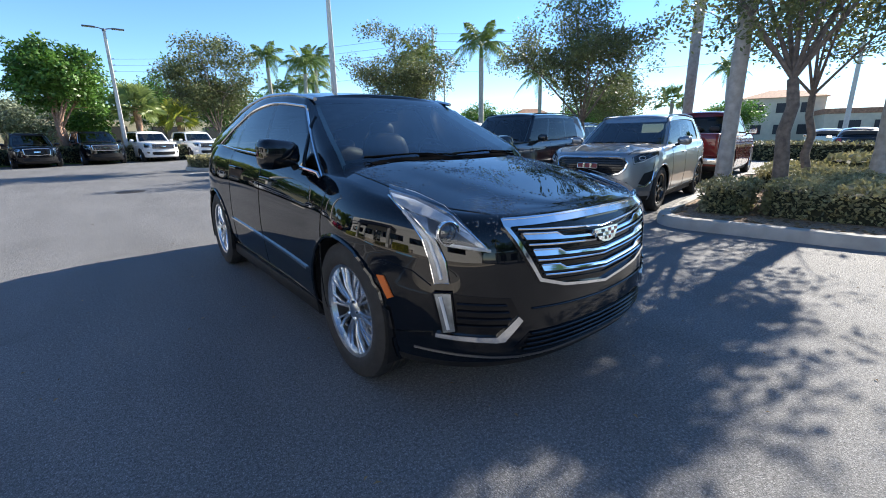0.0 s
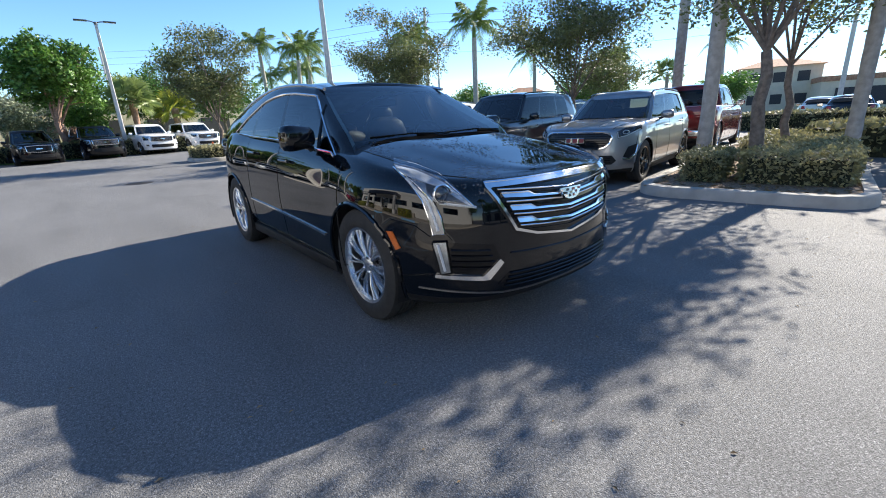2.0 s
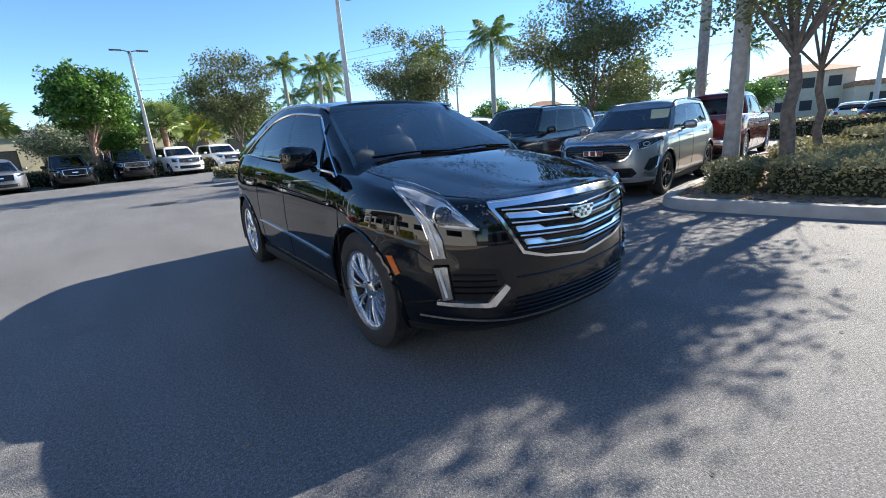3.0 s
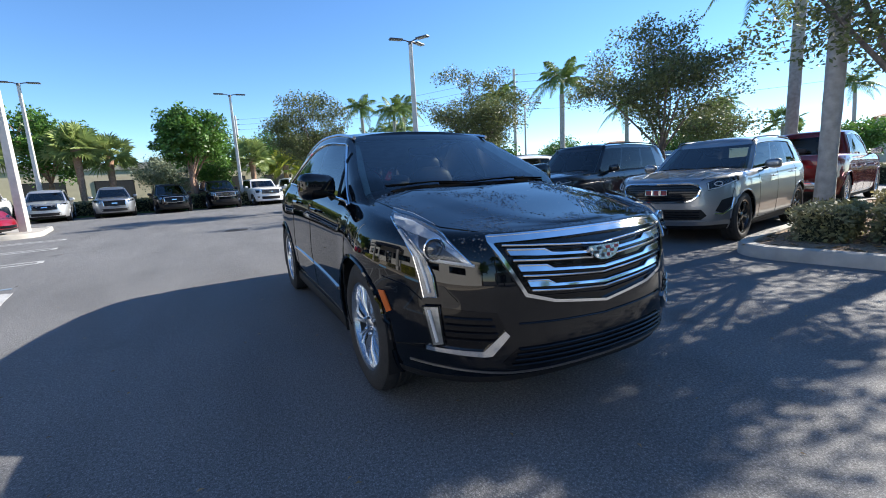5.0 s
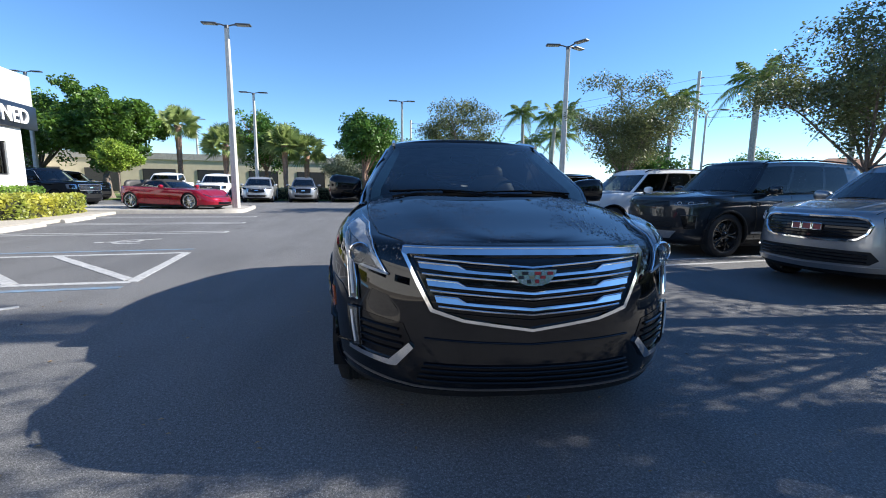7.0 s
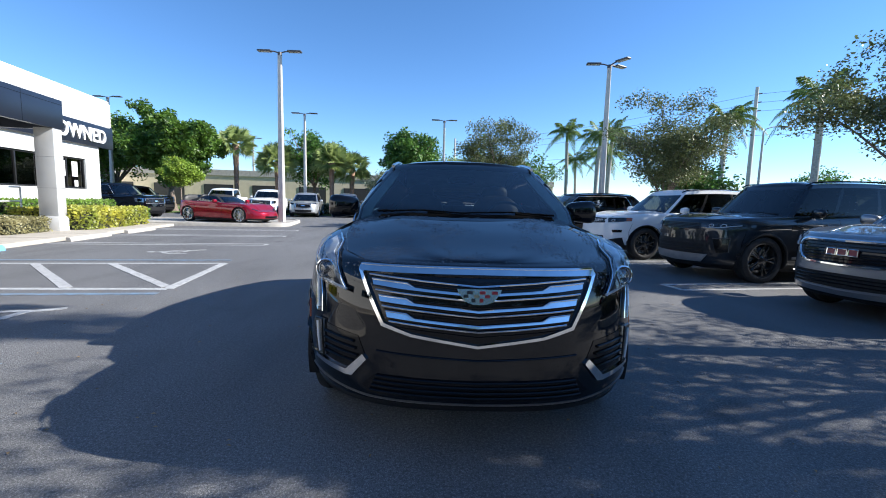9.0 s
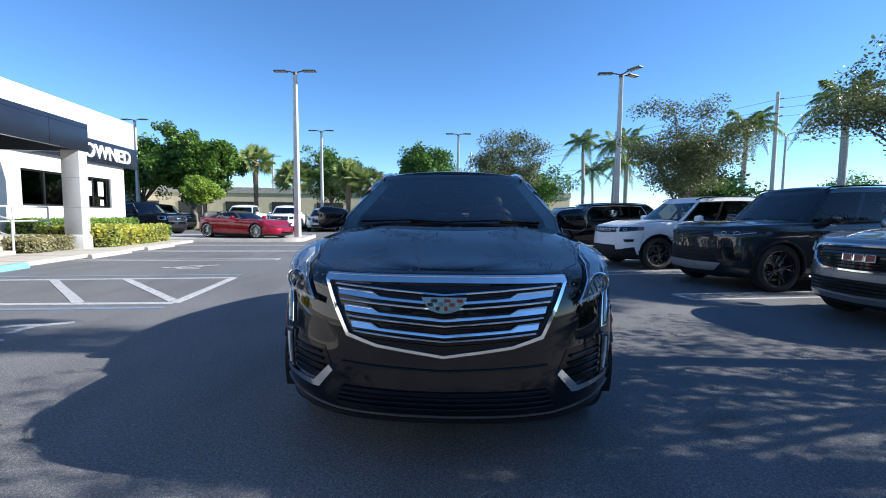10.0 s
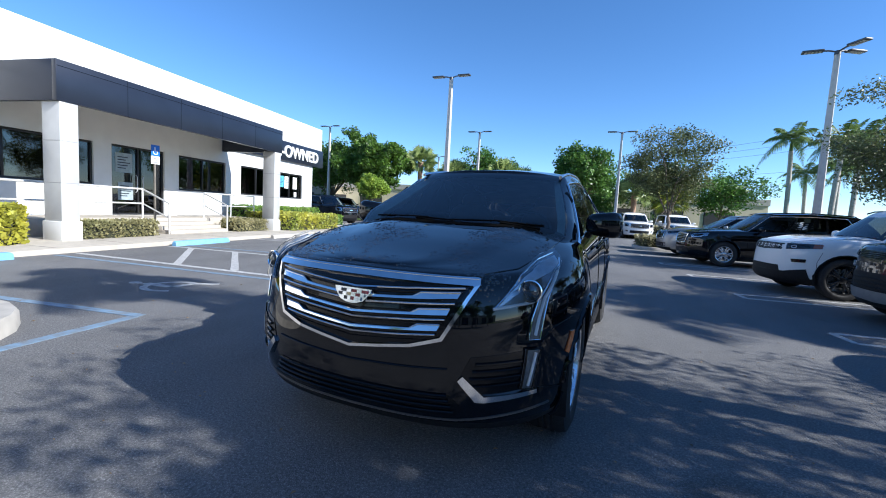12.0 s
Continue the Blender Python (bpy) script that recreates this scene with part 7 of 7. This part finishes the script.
def disco_extra(info):
    tb, ob = info["body"], info["ob"]
    sticker(info, 1.64, 2.06, 1.24, 1.54)
    for mi in (False, True):
        for x in (0.62, 0.76):
            ring_lamp(info, x, 0.955, 0.03, mi)
        bead(info, "light_strip", [(0.55, -2, 0.92), (0.72, -2, 0.925), (0.9, -2, 0.97)], 0.007, drl_white, SIDE, mirror=mi, off=0.014, label="thin bright running lamp")
        part("side_intake", patch(tb, [(0.66, -2, 0.74), (0.84, -2, 0.75), (0.84, -2, 0.52), (0.72, -2, 0.5)], SIDE, 0.006, 0.012, 0.05, mi), gloss_black, ob, "black upright side intake")
        bead(info, "intake_edge", [(0.66, -2, 0.74), (0.84, -2, 0.75), (0.84, -2, 0.52)], 0.008, slot_grey, SIDE, mirror=mi, off=0.01)
        part("fender_vent", patch(tb, [(0.98, 0.5, 0.98), (0.98, 0.72, 0.985), (0.98, 0.72, 0.93), (0.98, 0.5, 0.9)], (-1, 0, 0), 0.006, 0.01, 0.05, mi), gloss_black, ob, "black vent in the wing")
        part("sill_trim", patch(tb, [(0.98, 0.55, 0.46), (0.98, 2.4, 0.46), (0.98, 2.4, 0.42), (0.98, 0.55, 0.42)], (-1, 0, 0), 0.012, 0.016, 0.1, mi), skid_silver, ob, "dull silver strip low on the doors")
        bead(info, "body_line", [(0.98, -0.2, 1.0), (0.98, 1.4, 1.02), (0.98, 3.4, 1.03)], 0.008, dark_paint, (-1, 0, 0), mirror=mi, off=-0.003)
    part("bumper_bar", patch(tb, both([(0, 0.83), (0.6, 0.83), (0.62, 0.76), (0, 0.76)]), FRONT, 0.03, 0.04, 0.06), dark_paint, ob)
    part("skid_plate", patch(tb, both([(0, 0.45), (0.62, 0.46), (0.52, 0.33), (0, 0.31)]), FRONT, 0.02, 0.03, 0.06), skid_silver, ob, "dull silver skid plate")
    for k in range(3):
        bead(info, "intake_bar", [(-0.54, -2, 0.5 + 0.06 * k), (0.54, -2, 0.5 + 0.06 * k)], 0.01, black_trim, off=0.01)


def jeep_extra(info):
    tb, ob = info["body"], info["ob"]
    for x in (-0.43, -0.29, -0.145, 0, 0.145, 0.29, 0.43):
        bead(info, "grille_slot", [(x - 0.05, -2, 0.855), (x + 0.05, -2, 0.855), (x + 0.05, -2, 0.95), (x - 0.05, -2, 0.95)], 0.007, slot_grey, closed=True, off=0.01)
    sticker(info, 1.85, 2.2, 1.27, 1.5)
    for mi in (False, True):
        ring_lamp(info, 0.68, 0.915, 0.03, mi)
        part("turn_lamp", patch(tb, [(0.84, -2, 0.975), (0.89, -2, 0.975), (0.895, -2, 0.915), (0.85, -2, 0.905)], SIDE, 0.012, 0.006, 0.04, mi), amber, ob, "amber turn lamp")
    part("valance", patch(tb, both([(0, 0.44), (0.6, 0.45), (0.84, 0.52), (0.86, 0.34), (0, 0.3)]), FRONT, 0.01, 0.02, 0.06), black_trim, ob, "black lower bumper")


gmc = car("silver_crossover", in_row(4.75, 1.28, 0.9), "graphite grey crossover with wide framed grille, parked beside the island", grey_paint, alloy_dark, fo=0.9, wb=2.725, ro=1.0, w=0.92, z_nose=0.97, z_fender=1.03, z_cowl=1.06, z_belt=1.14, z_tail=1.14, y_cowl=0.5, crown=0.04,
          yb=0.45, yt=1.15, bow=0.14, yr_b=3.6, yr_t=3.3, z_roof=1.6, w_roof=0.62, wb_top=0.78, pillars=(1.45, 2.35, 2.95), step=0.06, rim=0.25, spokes=(5, 0.16, 0.03),
          front=plain_front([(0, 0.91), (0.44, 0.91), (0.53, 0.885), (0.575, 0.82), (0.555, 0.73), (0.49, 0.665), (0.4, 0.64), (0, 0.63)], [(0.63, 0.91), (0.72, 0.96), (0.87, 0.99), (0.885, 0.93), (0.75, 0.83), (0.66, 0.8)], [(0, 0.53), (0.6, 0.53), (0.66, 0.44), (0.6, 0.38), (0, 0.36)], gloss_black, 7, chrome, extra=gmc_extra, bowl=lamp_black, frame_r=0.02))
disco = car("dark_suv", in_row(5.05, 4.3, 0.87), "large dark slate SUV with black wheels in the parked row", dark_paint, alloy_dark, fo=0.87, wb=2.923, ro=1.15, w=0.99, z_nose=1.05, z_fender=1.1, z_cowl=1.13, z_belt=1.19, z_tail=1.2, nose_up=0.8,
            rw=0.4, ra=0.44, rim=0.285, yb=0.5, yt=1.1, bow=0.15, yr_b=3.95, yr_t=3.75, z_roof=1.76, w_roof=0.68, wb_top=0.84, pillars=(1.5, 2.5, 3.25), step=0.06, chrome_line=False, spokes=(5, 0.2, 0.026), y_cowl=0.55, lip_mat=black_trim, lip_r=0.025,
            front=plain_front([(0, 1.0), (0.45, 1.0), (0.48, 0.9), (0, 0.88)], [(0.52, 0.97), (0.7, 0.99), (0.92, 1.0), (0.92, 0.955), (0.56, 0.91)], [(0, 0.7), (0.62, 0.7), (0.55, 0.45), (0, 0.43)], black_trim, 4, extra=disco_extra, bowl=lamp_black))
jeep = car("white_suv", in_row(4.95, 7.25, 0.9), "white SUV with seven-slot grille and black wheels in the parked row", white_paint, alloy_dark, fo=0.9, wb=2.915, ro=1.0, w=0.96, z_nose=1.0, z_fender=1.06, z_cowl=1.1, z_belt=1.17, z_tail=1.17, y_cowl=0.5, cladding=0.14,
           rw=0.38, ra=0.44, yb=0.48, yt=1.15, bow=0.15, yr_b=3.75, yr_t=3.4, z_roof=1.69, w_roof=0.64, wb_top=0.81, pillars=(1.5, 2.45, 3.1), step=0.06, chrome_line=False, rim=0.265, spokes=(5, 0.2, 0.03), lip_mat=black_trim,
           front=plain_front([(0, 0.97), (0.52, 0.965), (0.5, 0.85), (0, 0.83)], [(0.56, 0.97), (0.88, 0.985), (0.9, 0.91), (0.7, 0.87), (0.58, 0.86)], [(0, 0.55), (0.5, 0.55), (0.55, 0.38), (0, 0.36)], gloss_black, 3,
                             fog=[(0.68, 0.69), (0.83, 0.7), (0.83, 0.64), (0.7, 0.63)], fog_mat=gloss_black, bowl=lamp_black, extra=jeep_extra))
enclave = car("black_suv", in_row(4.9, 12.75, 1.0), "long black SUV with silver wheels and a window sticker", black_paint, alloy, fo=1.0, wb=3.07, ro=1.1, w=0.99, z_nose=0.98, z_fender=1.05, z_cowl=1.09, z_belt=1.17, z_tail=1.17, y_cowl=0.5,
              rw=0.38, ra=0.43, yb=0.45, yt=1.2, bow=0.15, yr_b=4.05, yr_t=3.6, z_roof=1.69, w_roof=0.66, wb_top=0.84, pillars=(1.55, 2.6, 3.35), step=0.07, spokes=(6, 0.18, 0.035),
              front=plain_front([(0, 0.95), (0.5, 0.93), (0.45, 0.66), (0, 0.63)], [(0.58, 0.92), (0.88, 1.0), (0.9, 0.9), (0.66, 0.82)], [(0, 0.5), (0.6, 0.5), (0.6, 0.36), (0, 0.34)], chrome, 6, chrome, extra=lambda i: sticker(i, 1.65, 2.3, 1.24, 1.46)))
SUV = dict(step=0.09, y_cowl=0.5, bow=0.15)
face_a = plain_front([(0, 0.95), (0.5, 0.93), (0.48, 0.66), (0, 0.62)], [(0.58, 0.92), (0.88, 0.99), (0.9, 0.9), (0.64, 0.82)], [(0, 0.5), (0.6, 0.5), (0.6, 0.36), (0, 0.34)], gloss_black, 4, chrome, plate=True)
face_wide = plain_front([(0, 1.06), (0.6, 1.05), (0.58, 0.78), (0, 0.76)], [(0.66, 1.06), (0.9, 1.07), (0.9, 0.86), (0.66, 0.84)], [(0, 0.6), (0.6, 0.6), (0.62, 0.42), (0, 0.4)], chrome, 5, chrome, fog=[(0.72, 0.6), (0.85, 0.62), (0.84, 0.52), (0.72, 0.5)], plate=True)
car("grey_suv", in_row(4.9, 15.5, 1.0), "grey SUV in the parked row", grey_paint, fo=1.0, w=0.95, pillars=(1.55, 2.5, 3.2), z_belt=1.15, **SUV, front=face_a)
big = dict(fo=1.0, wb=2.95, ro=1.2, w=1.02, z_nose=1.12, z_fender=1.16, z_cowl=1.2, z_belt=1.22, z_tail=1.22, rw=0.4, ra=0.44, yb=0.6, yt=1.2, yr_b=4.05, yr_t=3.9, z_roof=1.82, w_roof=0.72, wb_top=0.88, pillars=(1.6, 2.6, 3.35), nose_up=0.6)
FAR = 28.0
car("silver_van", lot(-4.7, FAR + 0.4, 0), "pale silver minivan in the far row", silver_paint, fo=0.98, w=0.98, wb=3.0, z_roof=1.66, w_roof=0.68, wb_top=0.84, yb=0.1, yt=1.0, pillars=(1.5, 2.6, 3.3), **SUV, front=face_a)
car("grey_suv", lot(-1.85, FAR + 0.6, 0), "grey SUV in the far row", grey_paint, fo=0.9, w=0.97, z_nose=1.0, z_roof=1.68, pillars=(1.55, 2.5, 3.2), **SUV, front=face_a)
car("black_suv", lot(0.98, FAR + 0.8, 0), "black SUV with chrome grille frame in the far row", black_paint, fo=1.0, w=0.99, wb=3.07, ro=1.1, z_nose=1.02, z_roof=1.72, w_roof=0.66, wb_top=0.84, pillars=(1.55, 2.6, 3.35), **SUV, front=face_a)
car("black_suv", lot(3.9, FAR + 1.4, 0), "big black SUV with a bright chrome grille in the far row", black_paint, **big, **SUV, front=face_wide)
car("white_suv", lot(6.85, FAR + 1.9, 0), "big white SUV in the far row", white_paint, **big, **SUV, front=face_wide)
car("white_suv", lot(9.75, FAR + 2.3, 0), "big white SUV in the far row", white_paint, **big, **SUV, front=face_wide)


def pickup(name, m, label, paint_mat, rear=False):
    info = car(name, m, label, paint_mat, fo=0.98, wb=3.6, ro=1.2, w=1.02, z_nose=1.14, z_fender=1.18, z_cowl=1.22, z_belt=1.24, z_tail=1.24, rw=0.41, ra=0.45, yb=0.7, yt=1.3, yr_b=3.0, yr_t=2.9, z_roof=1.83, w_roof=0.72, wb_top=0.88,
               pillars=(1.75, 2.6, 2.72), nose_up=0.6, bed=True, rails=False, bow=0.15, y_cowl=0.6, step=0.09, cladding=0.1, front=face_wide)
    ob = info["ob"]
    part("bed_floor", box((-0.86, 3.0, 0.72), (0.86, 4.6, 0.78), 0.01), black_trim, ob)
    part("bed_front", box((-0.88, 2.96, 0.72), (0.88, 3.04, 1.24), 0.01), paint_mat, ob)
    part("tailgate", box((-0.82, 4.72, 0.7), (0.82, 4.79, 1.25), 0.02), paint_mat, ob)
    part("rear_bumper", box((-0.9, 4.72, 0.5), (0.9, 4.9, 0.66), 0.03), chrome, ob, "chrome step bumper")


pickup("white_pickup", lot(-7.6, FAR + 1.5, 0), "white pickup truck in the far row", white_paint)
pickup("white_pickup", lot(-10.7, FAR + 1.5, 0), "white pickup truck in the far row", white_paint)
pickup("maroon_pickup", lot(15.3, 1.25, 0, 90), "maroon pickup truck seen from behind", maroon_paint)
pickup("black_pickup", pose(-20.0, 27.5, 0, 0, 0, 75), "black pickup truck beside the fig tree", black_paint)
car("black_suv", pose(-16.3, 20.6, 0, 0, 0, 78), "big black SUV parked by the building", black_paint, **big, **SUV, front=face_wide)
car("blue_sedan", pose(-24, 33, 0, 0, 0, 80), "dark blue sedan beside the fig trees", blue_car_paint, fo=0.9, z_roof=1.36, roof_line=(1.3, 1.35, 1.36, 1.33, 1.26), z_nose=0.8, z_fender=0.88, z_cowl=0.93, z_belt=0.98, z_tail=1.0, yb=0.55, yt=1.3, yr_b=3.3, yr_t=2.7, rails=False, rw=0.33, ra=0.37, rim=0.21, **SUV, front=face_a)
sedan = dict(fo=0.9, z_roof=1.36, roof_line=(1.3, 1.35, 1.36, 1.33, 1.26), z_nose=0.8, z_fender=0.88, z_cowl=0.93, z_belt=0.98, z_tail=1.0, yb=0.55, yt=1.3, yr_b=3.3, yr_t=2.7, rails=False, rw=0.33, ra=0.37, rim=0.21)
car("dark_sedan", lot(26.5, -2.6, 0, 90), "dark sedan in the distant row seen from behind", dark_paint, **sedan, **SUV, front=face_a)
car("red_sedan", lot(22.0, -6.6, 0, 90), "dark red sedan in the distant row seen from behind", red_paint, **sedan, **SUV, front=face_a)
car("white_sedan", lot(33, -1.5, 0, 90), "white sedan in the distant row", white_paint, **sedan, **SUV, front=face_a)
car("white_suv", lot(14.5, 9.8, 0, 90), "white SUV in the second row seen from behind", white_paint, fo=0.9, **SUV, front=face_a)
car("black_suv", lot(14.5, 5.0, 0, 90), "black SUV in the second row seen from behind", black_paint, fo=0.9, **SUV, front=face_a)
soft_top = mat("black_canvas", (0.02, 0.02, 0.021), 0.9, vary=0.2, bump=0.3, bump_scale=300)
vx, vy = Vector((-8.85, 15.83, 0)), Vector((-11.444, 16.516, 0))
ahead = (vx - vy).normalized()
side = Vector((-ahead.y, ahead.x, 0))
axle = vx + side * 0.93
turn_v = math.degrees(math.atan2(ahead.x, -ahead.y))
car("red_sports_car", pose(axle.x, axle.y, 0.12, 0, 0, turn_v), "crimson sports car with a black soft top on the pad", red_paint, alloy, windscreen_glass, fo=0.98, wb=2.685, ro=0.8, w=0.96, zs=0.13, rw=0.34, ra=0.365, tw=0.28, rim=0.262,
    z_nose=0.5, z_fender=0.79, z_cowl=0.84, z_belt=0.9, z_tail=0.94, y_cowl=0.75, crown=0.02, yb=0.72, yt=1.35, bow=0.2, yr_b=2.9, yr_t=2.25, wb_top=0.78, w_roof=0.55, z_roof=1.19, roof_crown=0.05, roof_line=(1.12, 1.17, 1.18, 1.15, 1.08),
    pillars=(2.0, 2.2, 2.35), rails=False, roof_mat=soft_top, pillar_mat=soft_top, chrome_line=False, step=0.06, spokes=(10, 0.1, 0.02), lip_mat=red_paint, blunt=2.6,
    front=plain_front([(0, 0.3), (0.4, 0.31), (0.42, 0.22), (0, 0.21)], [(0.5, 0.56), (0.75, 0.63), (0.8, 0.6), (0.55, 0.52)], [(0.0, 0.2), (0.5, 0.2), (0.5, 0.17), (0, 0.17)], gloss_black, 3))

# traffic cone by the far island
cone = thing("traffic_cone", pose(2.8, 21.5, 0), "orange traffic cone on the asphalt", "traffic cone")
cone_mat = mat("cone_orange", (0.75, 0.14, 0.03), 0.6, vary=0.1)
part("cone_body", lathe([(0.03, 0.15), (0.4, 0.08), (0.7, 0.03), (0.72, 0.001)], 20, "z"), cone_mat, cone)
part("base", box((-0.19, -0.19, 0), (0.19, 0.19, 0.03), 0.01), cone_mat, cone)

# lamp lenses look outwards
for ob in list(bpy.data.objects):
    if ob.type == "MESH" and ob.name.split(".")[0] == "lens" and ob.data.materials and ob.data.materials[0] is lamp_glass:
        outward(ob, (0, 1.2, 0.7))
